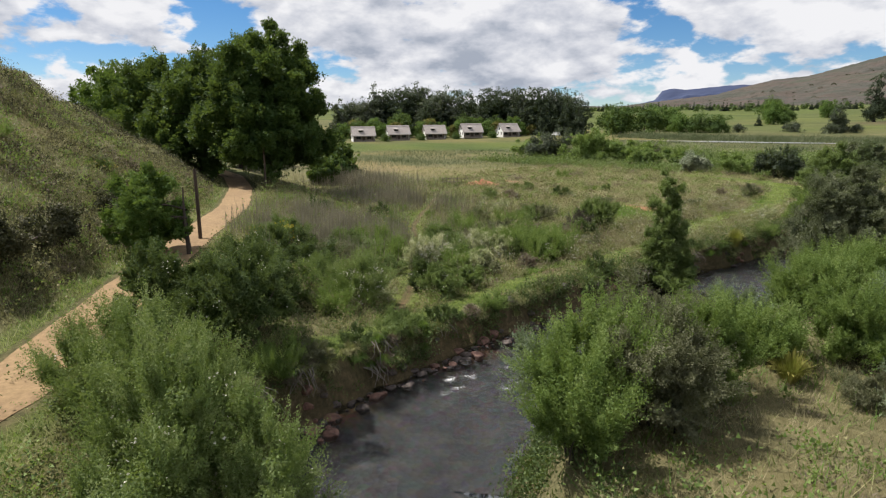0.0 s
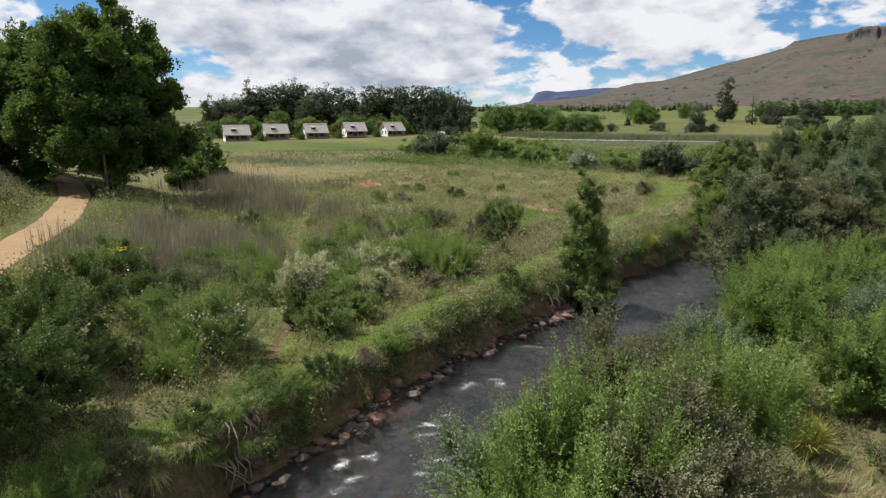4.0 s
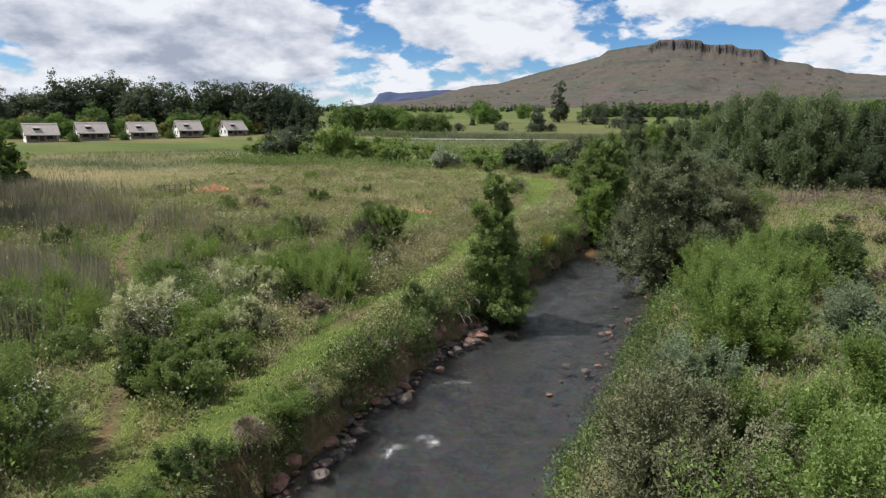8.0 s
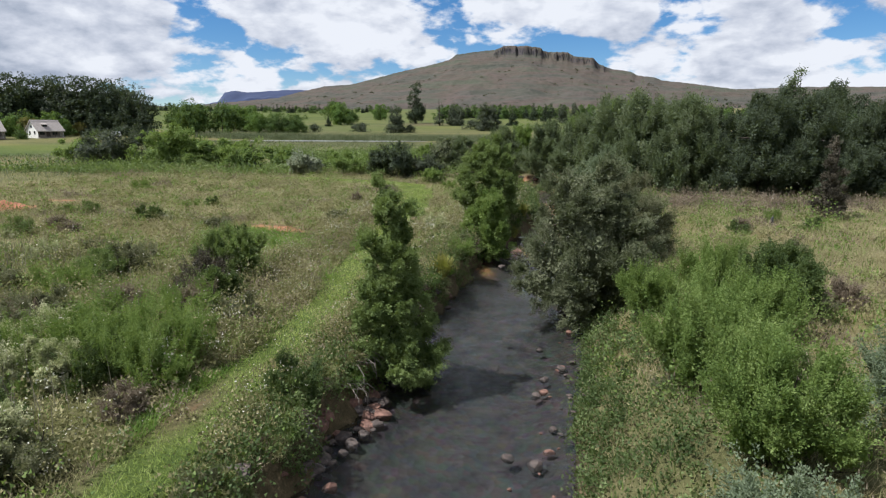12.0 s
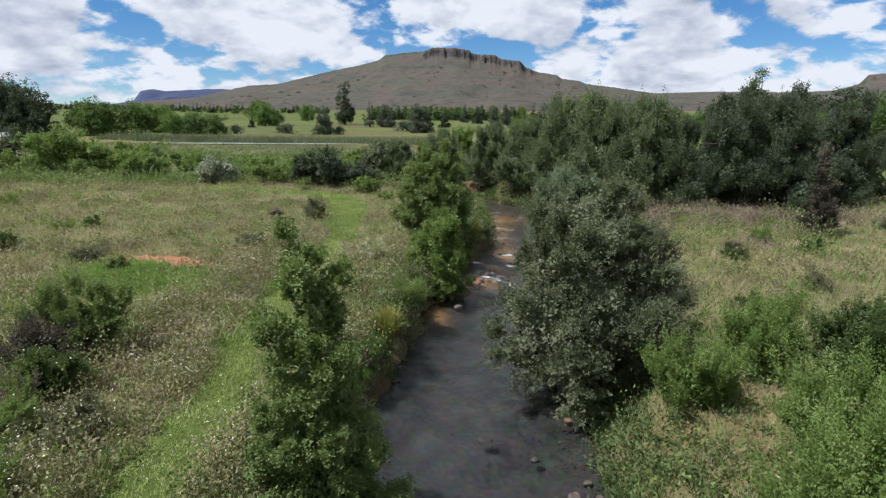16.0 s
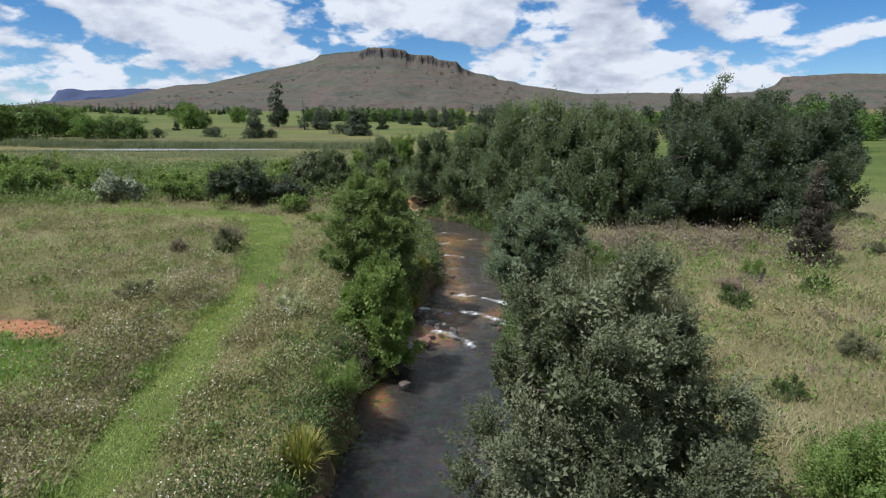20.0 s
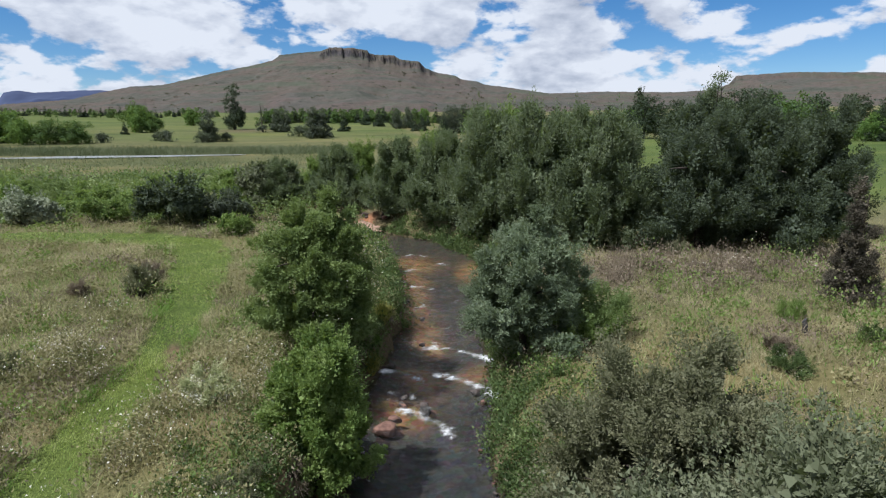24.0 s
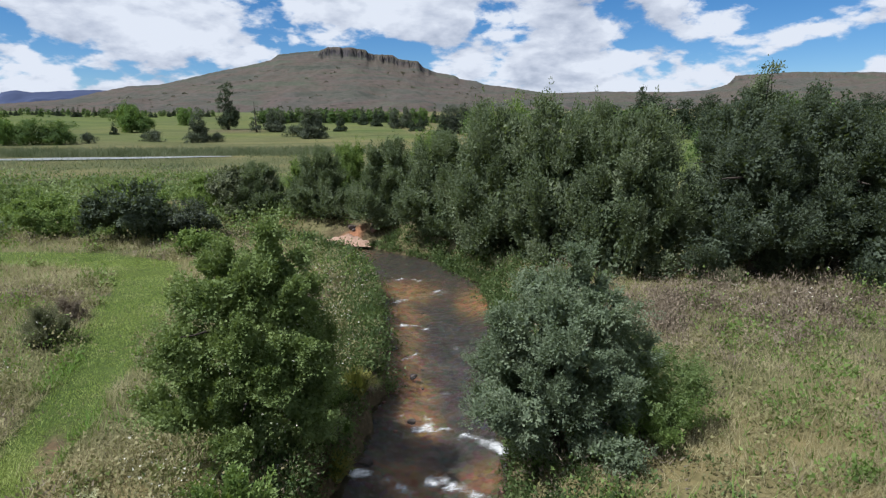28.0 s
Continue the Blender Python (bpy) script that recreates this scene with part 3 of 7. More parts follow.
def cover_of(x, y):
    """Shares of bare soil, lush short grass and dry grass."""
    e, side = bank_edge(x, y)
    pd = along(PATHLINE, x, y)[0]
    td = along(TRAIL, x, y)[0]
    rd = along(ROADLINE, x, y)[0]
    r = np.hypot(x - 7, y + 35)
    soil = np.maximum(red_soil(x, y), 0.6 * (1 - smooth(0.45, 0.85, e)) * (side < 0) * (e > -0.5))
    soil = np.maximum(soil, 0.55 * (1 - smooth(0.2, 0.8, e)) * (side > 0) * (e > -0.5))
    soil = np.maximum(soil, 0.75 * (1 - smooth(0.12, 0.35, td + 0.1 * wobble(x, y, 2, 9))))
    for sx, sy, wx, wy in ((1.6, -48.6, 0.35, 1.5), (1.2, -45.6, 0.3, 0.9), (0.6, -39.5, 0.3, 0.8), (0.3, -29.5, 0.35, 1.2), (0.2, -18.5, 0.3, 1.0)):
        soil = np.maximum(soil, 0.7 * np.exp(-(((x - sx + 0.25 * wobble(x, y, 1.6, 4)) / wx) ** 2 + ((y - sy) / wy) ** 2) ** 2))
    soil = np.maximum(soil, 0.5 * (1 - smooth(1.4, 1.9, rd)))
    lush = 1 - smooth(0.95, 1.25, pd + 0.2 * wobble(x, y, 3, 3) - 0.8 * smooth(5, 14, y) + 0.05 * (1 - smooth(-24, -12, y)))
    lush = np.maximum(lush, 0.8 * (1 - smooth(2.0, 3.4, rd)))
    lush = np.maximum(lush, 0.9 * (1 - smooth(0.6, 1.1, td + 0.3 * wobble(x, y, 2, 4))))
    lush = np.maximum(lush, 0.85 * np.exp(-((((x + 9.8) / 3.6) ** 2 + ((y + 9.0 + 0.2 * (x + 10)) / 3.0) ** 2) ** 2)))
    # the mown lawn before the cottages, and the green fields
    lawn = smooth(0, 12, -(x + 78)) * smooth(0, 10, 175 - r) * smooth(0, 8, r - 128) * smooth(0, 10, y + 5)
    lush = np.maximum(lush, lawn * 0.9)
    lush = np.maximum(lush, smooth(330, 350, y) * np.clip(0.62 + 0.3 * wobble(x, y, 130, 4), 0, 1) * (x < 40))
    lush = np.maximum(lush, smooth(205, 225, y) * np.clip(0.55 + 0.4 * wobble(x * 0.5, y, 45, 3), 0, 0.9) * (x < 40))
    lush = np.maximum(lush, smooth(-110, -135, x) * smooth(190, 210, y) * 0.8)
    lush = np.maximum(lush, smooth(48, 60, x) * smooth(0, 20, y - 15) * (1 - smooth(180, 200, y)) * 0.95)
    dry = np.where(side > 0, 0.7, 0.3) + 0.45 * smooth(-26, 0, y) * (side < 0) * (r < 120)
    dry = dry + 0.5 * wobble(x * 0.45, y, 6.5, 7) * (side < 0)
    dry = (dry + 0.25 * wobble(x, y, 18, 5)) * (1 - 0.75 * smooth(70, 130, r))
    dry = dry + (0.10 + 0.4 * wobble(x, y, 60, 2)) * smooth(200, 215, y) * (1 - smooth(330, 350, y))
    # the pale track behind the reeds, and bare tan earth in the field
    line = np.exp(-((y - 179 - 0.03 * x - 1.5 * np.sin(x / 17)) / 3.0) ** 2) * smooth(-120, -95, x) * (1 - smooth(70, 90, x))
    dry = np.maximum(dry, line)
    soil = np.maximum(soil, 0.45 * line)
    for sx, sy, wx, wy, k in ((-109, 289, 20, 7, 0.8), (-88, 380, 16, 8, 0.6), (-45, 300, 18, 9, 0.6), (-28, 285, 14, 7, 0.5), (-70, 222, 12, 4, 0.4)):
        soil = np.maximum(soil, k * np.exp(-(((x - sx) / wx) ** 2 + ((y - sy) / wy) ** 2)))
    rs = along(ROADLINE, x, y)[2]
    dry = np.where((rs < 0) & (rd > 3) & (rd < 90), 0.45 + 0.3 * wobble(x, y, 7, 1), dry)
    return np.clip(np.stack([soil, lush * (1 - soil), np.clip(dry, 0, 1)], 1), 0, 1)


def build_ground():
    xs, ys = spread(-34, 40, 0.36, 2600), spread(-68, 46, 0.36, 2600)
    x, y = np.meshgrid(xs, ys)
    x, y = x.ravel(), y.ravel()
    z = land(x, y)
    me = mesh_of("ground", np.stack([x, y, z], 1), grid_faces(len(xs), len(ys)), GROUND, True)
    add_cover(me, cover_of(x, y))
    tagged(new("ground", me), "grassy valley floor with cut stream banks", "ground", kind="structure")


def ribbon(line, half, step=0.6, across=7):
    """Points along a plan line, with the share across from -1 to 1."""
    pts = []
    for (ax, ay, av), (bx, by, bv) in zip(line[:-1], line[1:]):
        n = max(2, int(math.hypot(bx - ax, by - ay) / step))
        for k in range(n):
            u = k / n
            pts.append((ax + u * (bx - ax), ay + u * (by - ay), av + u * (bv - av)))
    pts = np.array(pts)
    for _ in range(6):
        pts[1:-1] = (pts[:-2] + 2 * pts[1:-1] + pts[2:]) / 4
    d = np.gradient(pts[:, :2], axis=0)
    d /= np.linalg.norm(d, axis=1)[:, None]
    nrm = np.stack([d[:, 1], -d[:, 0]], 1)
    s = np.linspace(-1, 1, across)
    wide = pts[:, 2] + half[1] if half[0] == "w" else np.full(len(pts), half[1])
    x = pts[:, 0, None] + nrm[:, 0, None] * s * wide[:, None]
    y = pts[:, 1, None] + nrm[:, 1, None] * s * wide[:, None]
    return x, y, pts, s


# riffles: x, y, length across, length along, strength
FALLS = [(4.9, -47.6, 0.5, 1.2, 0.42), (5.2, -43.5, 1.8, 2.0, 0.36), (6.4, -45.5, 1.4, 1.4, 0.34), (3.0, -34.0, 0.6, 1.2, 0.36), (10.3, -4.0, 0.9, 0.5, 0.38), (12.3, 4.4, 1.2, 0.5, 0.38), (11.5, 8.5, 1.5, 0.7, 0.36), (11.8, 17.6, 1.0, 0.8, 0.42), (14.5, 19.0, 1.8, 1.6, 0.36), (14.0, 9.0, 1.2, 1.0, 0.34), (6.0, -52.0, 2.0, 1.6, 0.24), (7.0, -30, 1.6, 2.0, 0.22), (8.4, -22, 1.6, 3.0, 0.22)]
# small falls: the line of the lip from one end to the other, reach, strength
LIPS = [(11.1, 2.0, 13.7, 0.1, 0.34, 0.62), (11.2, -1.2, 13.2, -3.6, 0.42, 0.62), (8.8, -0.4, 10.3, -1.7, 0.34, 0.56), (9.3, -4.3, 10.8, -6.1, 0.36, 0.6), (10.6, 3.0, 11.6, 2.5, 0.22, 0.5), (9.0, -2.6, 9.8, -3.2, 0.25, 0.5), (12.0, 22.6, 13.6, 22.0, 0.3, 0.52), (11.6, 13.0, 12.8, 12.3, 0.3, 0.48), (4.3, -40.5, 4.9, -39.5, 0.34, 0.52), (5.4, -39.7, 6.2, -39.1, 0.30, 0.48), (3.0, -40.8, 3.6, -40.0, 0.3, 0.42), (4.0, -35.9, 5.3, -35.3, 0.26, 0.44), (4.1, -47.0, 4.7, -46.2, 0.32, 0.52), (3.5, -45.2, 4.0, -44.5, 0.28, 0.44)]


def build_stream():
    x, y, pts, s = ribbon(STREAM, ("w", 1.6), 0.22, 41)
    z = water_level(y) + 0.015 * wobble(x, y, 1.3, 2)
    foam = np.zeros(x.shape)
    for fx, fy, wx, wy, k in FALLS:
        g = np.exp(-(((x - fx) / wx) ** 2 + ((y - fy - 0.35 * np.sin((x - fx) * 2.2)) / wy) ** 2))
        foam = np.maximum(foam, k * g * (1 + 0.45 * wobble(x, y, 0.5, 3)))
        z = z + 0.07 * g * (1 + wobble(x, y, 0.9, 4))
    for ax, ay, bx, by, wide, k in LIPS:
        u = np.clip(((x - ax) * (bx - ax) + (y - ay) * (by - ay)) / ((bx - ax) ** 2 + (by - ay) ** 2), 0, 1)
        off = (y - ay - u * (by - ay)) - 0.4 * np.sin(np.pi * u) + 0.22 * wobble(x, y, 1.1, 5) + 0.10 * wobble(x, y, 0.45, 2)
        wide = 1.35 * wide
        g = np.exp(-((np.hypot(x - ax - u * (bx - ax), off) / wide) ** 2))
        tail = np.exp(-((x - ax - u * (bx - ax)) / wide) ** 2) * np.exp(-np.clip(-off, 0, None) / 0.7) * (off < 0.1)
        k = 0.93 * k * (1 + 0.3 * wobble(x, y, 0.9, 1))
        foam = np.maximum(foam, np.maximum(k * g, 0.8 * k * tail))
        z = z + 0.12 * g - 0.04 * tail
    me = mesh_of("stream", np.stack([x.ravel(), y.ravel(), z.ravel()], 1), grid_faces(x.shape[1], x.shape[0]), WATER, True)
    add_cover(me, np.stack([foam.ravel()] * 3, 1))
    tagged(new("stream", me), "clear shallow stream with white riffles", "stream", kind="structure")
    x, y, pts, s = ribbon(STREAM, ("w", -0.05), 0.35, 27)
    z = np.minimum(land(x.ravel(), y.ravel()), water_level(y.ravel()) - 0.02) + 0.03
    sand = np.zeros(x.shape)
    for sx, sy, wx, wy in ((10.5, -0.6, 0.75, 1.2), (11.3, 3.6, 0.6, 1.6), (11.3, 7.2, 0.75, 3.0), (11.6, 12.6, 0.7, 2.6), (12.1, 16.4, 0.7, 2.2), (16.6, 17.3, 0.9, 2.4), (12.6, 21.5, 1.6, 2.2), (9.0, 36.5, 2.2, 3.0), (9.4, -3.6, 0.9, 0.9), (6.4, -10.2, 0.5, 1.6), (12.8, -1.0, 0.6, 0.7), (3.2, -51.6, 0.4, 0.9), (2.5, -44.5, 0.4, 1.6)):
        sand = np.maximum(sand, np.exp(-(((x - sx + 0.3 * wobble(x, y, 2, 4)) / (wx * 1.15)) ** 2 + ((y - sy) / (wy * 1.15)) ** 2)))
    me = mesh_of("stream_bed", np.stack([x.ravel(), y.ravel(), z], 1), grid_faces(x.shape[1], x.shape[0]), BED, True)
    add_cover(me, np.stack([np.clip(sand * 1.35 + 0.08 * smooth(-10, 2, y), 0, 1).ravel()] * 3, 1))
    tagged(new("stream_bed", me), "dark gravel stream bed with rusty sand bars", "stream bed", kind="structure")


def build_road():
    x, y, pts, s = ribbon(ROADLINE, ("c", 1.3), 0.5, 13)
    x = x + s * 0.18 * wobble(x, y, 3.5, 3)
    rut = -0.05 * (np.exp(-((np.abs(s) - 0.52) / 0.16) ** 2))
    z = land(x.ravel(), y.ravel()).reshape(x.shape) + 0.05 + rut - 0.03 * (np.abs(s) > 0.95)
    me = mesh_of("road", np.stack([x.ravel(), y.ravel(), z.ravel()], 1), grid_faces(x.shape[1], x.shape[0]), ROAD, True)
    tagged(new("road", me), "rutted ochre dirt track", "road", kind="structure")


def mountain_scrub(x, y, z, U):
    """Dark bushes along the gullies and ledges of the slope."""
    rng = np.random.default_rng(57)
    ok = np.flatnonzero(((U > 0.05) & (U < 0.86) & (wobble(x, y, 210, 2) + 0.7 * wobble(x, y, 70, 5) > 0.25)).ravel())
    pick = rng.choice(ok, 420)
    per = 22
    c = np.stack([x.ravel()[pick], y.ravel()[pick], z.ravel()[pick]], 1) + np.append(rng.normal(size=(420, 2)) * 5, np.zeros((420, 1)), 1)
    s = np.repeat(rng.uniform(1.2, 4.2, 420), per)[:, None]
    d = unit(rng.normal(size=(420 * per, 3)))
    d[:, 2] = np.abs(d[:, 2])
    v, f = leaves(rng, np.repeat(c, per, 0) + d * s * np.array([1.2, 1.2, 0.8]), d + rng.normal(size=d.shape) * 0.5, s[:, 0] * 0.8, 0.5, face=d, simple=True)
    tagged(new("mountain_scrub", mesh_of("mountain_scrub", v, f, LEAF_SCRUB)), "dark bushes scattered over the mountain slope", "scrub", kind="stuff")


def build_mountains():
    """Ridges of the valley's end: each a slope that climbs to a crest, given by direction (degrees left of +y) and rise (degrees)."""
    ridges = [
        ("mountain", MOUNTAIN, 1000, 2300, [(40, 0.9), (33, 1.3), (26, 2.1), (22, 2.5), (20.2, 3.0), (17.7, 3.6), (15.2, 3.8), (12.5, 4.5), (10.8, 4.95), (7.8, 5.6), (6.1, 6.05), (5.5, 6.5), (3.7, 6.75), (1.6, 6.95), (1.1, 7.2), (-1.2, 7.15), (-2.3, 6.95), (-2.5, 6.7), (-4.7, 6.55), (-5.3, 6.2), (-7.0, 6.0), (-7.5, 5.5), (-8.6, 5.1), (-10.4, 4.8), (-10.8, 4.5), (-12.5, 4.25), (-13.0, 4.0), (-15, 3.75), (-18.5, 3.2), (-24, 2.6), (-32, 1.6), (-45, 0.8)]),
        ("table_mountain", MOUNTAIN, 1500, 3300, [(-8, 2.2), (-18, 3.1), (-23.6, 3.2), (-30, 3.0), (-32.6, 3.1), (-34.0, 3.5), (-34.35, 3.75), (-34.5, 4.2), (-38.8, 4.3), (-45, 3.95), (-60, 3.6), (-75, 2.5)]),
        ("blue_mountain", HAZE_BLUE, 3600, 4300, [(30, 1.5), (27.0, 2.1), (26.4, 2.9), (25.5, 3.1), (24.5, 2.95), (20.7, 3.25), (14, 3.2), (-10, 3.0), (-24, 3.05), (-30, 2.4)]),
        ("west_ridge", MOUNTAIN, 700, 1500, [(60, 0.6), (50, 1.2), (40, 1.6), (34, 1.75), (27, 1.5), (20, 0.5)]),
    ]
    for name, mat, r0, r1, crest in ridges:
        a0, a1 = crest[0][0], crest[-1][0]
        az = np.arange(a1, a0, 0.09 if name == "mountain" else 0.2)
        el = np.interp(az, [c[0] for c in crest][::-1], [c[1] for c in crest][::-1])
        fine = 0.014 * np.sin(az * 5.1) + 0.012 * np.sin(az * 11.7 + 1) + 0.012 * np.sin(az * 27 + 2)
        h = 8 + r1 * np.tan(np.radians(el))
        crown = r1 * np.tan(np.radians(fine * 0.8))
        u = np.concatenate([np.linspace(0, 0.8, 46), np.linspace(0.81, 1.0, 40), np.linspace(1.03, 1.5, 8)])
        A, U = np.meshgrid(np.radians(az), u)
        kern = np.exp(-np.linspace(-2, 2, 41) ** 2)
        soft_h = np.convolve(np.pad(h, 20, mode="edge"), kern / kern.sum(), mode="valid")
        Hh = np.meshgrid(soft_h, u)[0] + np.meshgrid(h - soft_h, u)[0] * smooth(0.82, 0.95, U)
        # gentle foot, steeper shoulder, and a band of cliff under the top
        deg = np.degrees(A)
        soft = np.interp(U, (0, 0.25, 0.55, 0.78, 1.0, 1.5), (0, 0.10, 0.34, 0.64, 1.0, 0.85))
        cliff = smooth(2.4, 1.6, deg) * smooth(-8.6, -7.8, deg) * (1 - 0.8 * np.exp(-((deg + 3.3) / 0.25) ** 2)) if name == "mountain" else 0.8 * smooth(-33.4, -34.4, deg)
        cliff = cliff * (0 if name in ("blue_mountain", "west_ridge") else 1)
        V = U + (0.007 * wobble(deg, deg * 0.3, 0.9, 1) + 0.004 * wobble(deg, deg * 0.2, 0.33, 2)) * smooth(0.885, 0.92, U)
        face = np.interp(V, (0, 0.25, 0.55, 0.78, 0.925, 0.931, 0.96, 1.0, 1.5), (0, 0.10, 0.34, 0.64, 0.855, 0.965, 0.985, 1.0, 0.85))
        terrace = (0.010 * np.sin(U * 46 + 0.8 * np.sin(deg * 0.5)) + 0.006 * np.sin(U * 97 + 1.2 * np.sin(deg * 0.8))) * smooth(0.3, 0.5, U) * (1 - smooth(0.85, 0.95, U))
        P = soft + (face - soft) * cliff + terrace
        R = r0 + (r1 - r0) * U
        x, y = 7 - R * np.sin(A), -35 + R * np.cos(A)
        base = 24.0
        z = base + (Hh - base) * P
        rough = wobble(x, y, 240, 1) * 9 + wobble(x, y, 90, 2) * 4 + wobble(x, y, 35, 3) * 1.5
        gully = np.abs(wobble(R * A, R * 0.35, 260, 6)) * 7
        z = z + (rough - gully) * smooth(0, 0.3, U) * (1 - smooth(0.8, 0.97, U)) * (r1 / 2300)
        z = z + np.meshgrid(crown, u)[0] * smooth(0.86, 1.0, U)
        z = np.where(U < 0.02, -5, z)
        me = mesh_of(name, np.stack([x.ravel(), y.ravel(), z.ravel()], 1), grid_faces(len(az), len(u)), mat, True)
        label = {"mountain": "grassy brown mountain with a sandstone cliff crown", "table_mountain": "flat topped brown mountain with a rocky rim", "blue_mountain": "mesa on the skyline in painted haze blue", "west_ridge": "low dark grassy ridge"}[name]
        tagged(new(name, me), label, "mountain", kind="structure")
        if name == "mountain":
            mountain_scrub(x, y, z, U)


def build_pond():
    n = 60
    a = np.linspace(0, 2 * np.pi, n, endpoint=False)
    x = -50 + 33 * np.cos(a) + 1.5 * np.sin(3 * a)
    y = 126 + 0.04 * (x + 50) + (5.2 + 1.2 * np.sin(4 * a + 1) + 0.6 * np.cos(7 * a)) * np.sin(a)
    z = np.full(n, 2.86)
    v = np.concatenate([np.stack([x, y, z], 1), [[-50, 126, 2.86]]])
    f = np.array([(k, (k + 1) % n, n) for k in range(n)])
    tagged(new("pond", mesh_of("pond", v, f, POND)), "narrow pond shining beyond the reeds", "pond", kind="structure")


# ---- plants: builders ----


def part(name, me, parent, label=""):
    ob = new(name, me)
    ob.parent = parent
    return tagged(ob, label) if label else ob


def unit(v):
    return v / np.maximum(np.linalg.norm(v, axis=-1, keepdims=True), 1e-9)


def leaves(rng, at, axis, size, wide, curl=0.15, face=None, simple=False):
    """Leaf blades: at (n, 3) bases, axis (n, 3) directions, size lengths. face: the way their upper sides look. simple: plain triangles for far plants."""
    n = len(at)
    axis = unit(axis)
    other = rng.normal(size=(n, 3)) if face is None else unit(face) + rng.normal(size=(n, 3)) * 0.27
    side = unit(np.cross(axis, other))
    up = np.cross(side, axis)
    L = (size * rng.uniform(0.6, 1.25, n))[:, None]
    W = L * wide
    if simple:
        mid = at + axis * L * 0.25
        return np.stack([mid - side * W * 1.25, mid + side * W * 1.25, at + axis * L], 1).reshape(-1, 3), np.arange(3 * n).reshape(-1, 3)
    mid = at + axis * L * 0.45 + up * L * curl
    v = np.stack([at, mid + side * W, at + axis * L, mid - side * W], 1).reshape(-1, 3)
    return v, np.arange(4 * n).reshape(-1, 4)


def tube(points, radii, sides=7):
    pts, rad = np.asarray(points, float), np.asarray(radii, float)
    d = np.gradient(pts, axis=0)
    d = unit(d)
    a = unit(np.cross(d, np.array([0.31, 0.77, 0.55])))
    b = np.cross(d, a)
    ang = np.linspace(0, 2 * np.pi, sides, endpoint=False)
    ring = np.cos(ang)[None, :, None] * a[:, None] + np.sin(ang)[None, :, None] * b[:, None]
    v = (pts[:, None] + ring * rad[:, None, None]).reshape(-1, 3)
    f = []
    for k in range(len(pts) - 1):
        for j in range(sides):
            f.append((k * sides + j, k * sides + (j + 1) % sides, (k + 1) * sides + (j + 1) % sides, (k + 1) * sides + j))
    return v, np.array(f)


def joined(pieces):
    vs, fs, n = [], [], 0
    for v, f in pieces:
        vs.append(v)
        fs.append(f + n)
        n += len(v)
    return np.concatenate(vs), np.concatenate(fs)


build_ground()
build_stream()
build_pond()
build_road()
build_mountains()


def crown_points(rng, lobes, n, hollow=0.5, gaps=0.5, scale=0.9, each_mass=34):
    """Twig places in a crown: leaf masses set about ellipsoid lobes, uneven in size, with gaps between them. Gives places and outward directions."""
    lobes = np.asarray(lobes, float)
    area = (lobes[:, 3] * lobes[:, 4] + lobes[:, 4] * lobes[:, 5] + lobes[:, 3] * lobes[:, 5])
    masses = max(14, n // each_mass)
    pick = rng.choice(len(lobes), masses, p=area / area.sum())
    lob = lobes[pick]
    d = unit(rng.normal(size=(masses, 3)) + np.array([0, 0, 0.15]))
    r = rng.uniform(hollow, 1.08, masses)
    c = lob[:, :3] + d * lob[:, 3:] * r[:, None]
    s = lob[:, 3:].mean(1) * rng.uniform(0.16, 0.42, masses) * (1 + 0.3 * gaps)
    k = rng.choice(masses, n, p=s ** 2 / (s ** 2).sum())
    q = unit(rng.normal(size=(n, 3)) + np.array([0, 0, 0.35])) * rng.uniform(0.35, 1.05, n)[:, None]
    p = c[k] + q * s[k][:, None] * np.array([1.15, 1.15, 0.8])
    return p, unit(0.45 * d[k] + 0.8 * q + np.array([0, 0, 0.2]))


def foliage(name, rng, lobes, twigs, per, size, wide, mat, spread_=0.22, droop=0.0, out=0.8, hollow=0.5, gaps=0.5, scale=0.9, floor=0.05, shoots=0, simple=False, each_mass=34):
    p, d = crown_points(rng, lobes, twigs, hollow, gaps, scale, each_mass)
    m = len(p)
    at = np.repeat(p, per, 0) + rng.normal(size=(m * per, 3)) * spread_ * 0.7
    face = np.repeat(d, per, 0)
    ax = face * out * 0.45 + unit(rng.normal(size=(m * per, 3))) * 0.9
    ax[:, 2] -= droop
    if shoots:
        # young shoots that stand out of the crown, leaves all along them
        sp, sd = crown_points(rng, lobes, shoots, 0.9, gaps, scale)
        sd = unit(sd * 0.5 + rng.normal(size=sd.shape) * 0.25 + np.array([0, 0, 0.7]))
        u = np.tile(np.linspace(0, 1, 14), shoots)
        L = np.repeat(rng.uniform(0.35, 1.0, shoots) * 4.2 * size, 14)
        sat = np.repeat(sp, 14, 0) + np.repeat(sd, 14, 0) * (u * L)[:, None]
        at = np.concatenate([at, sat])
        ax = np.concatenate([ax, np.repeat(sd, 14, 0) * 0.7 + rng.normal(size=sat.shape) * 0.6])
        face = np.concatenate([face, rng.normal(size=sat.shape) * 0.6 + np.array([0, 0, 0.8])])
    at[:, 2] = np.maximum(at[:, 2], floor)
    v, f = leaves(rng, at, ax, np.full(len(at), size), wide, face=face, simple=simple)
    v[:, 2] = np.maximum(v[:, 2], -0.05)
    return mesh_of(name, v, f, mat)


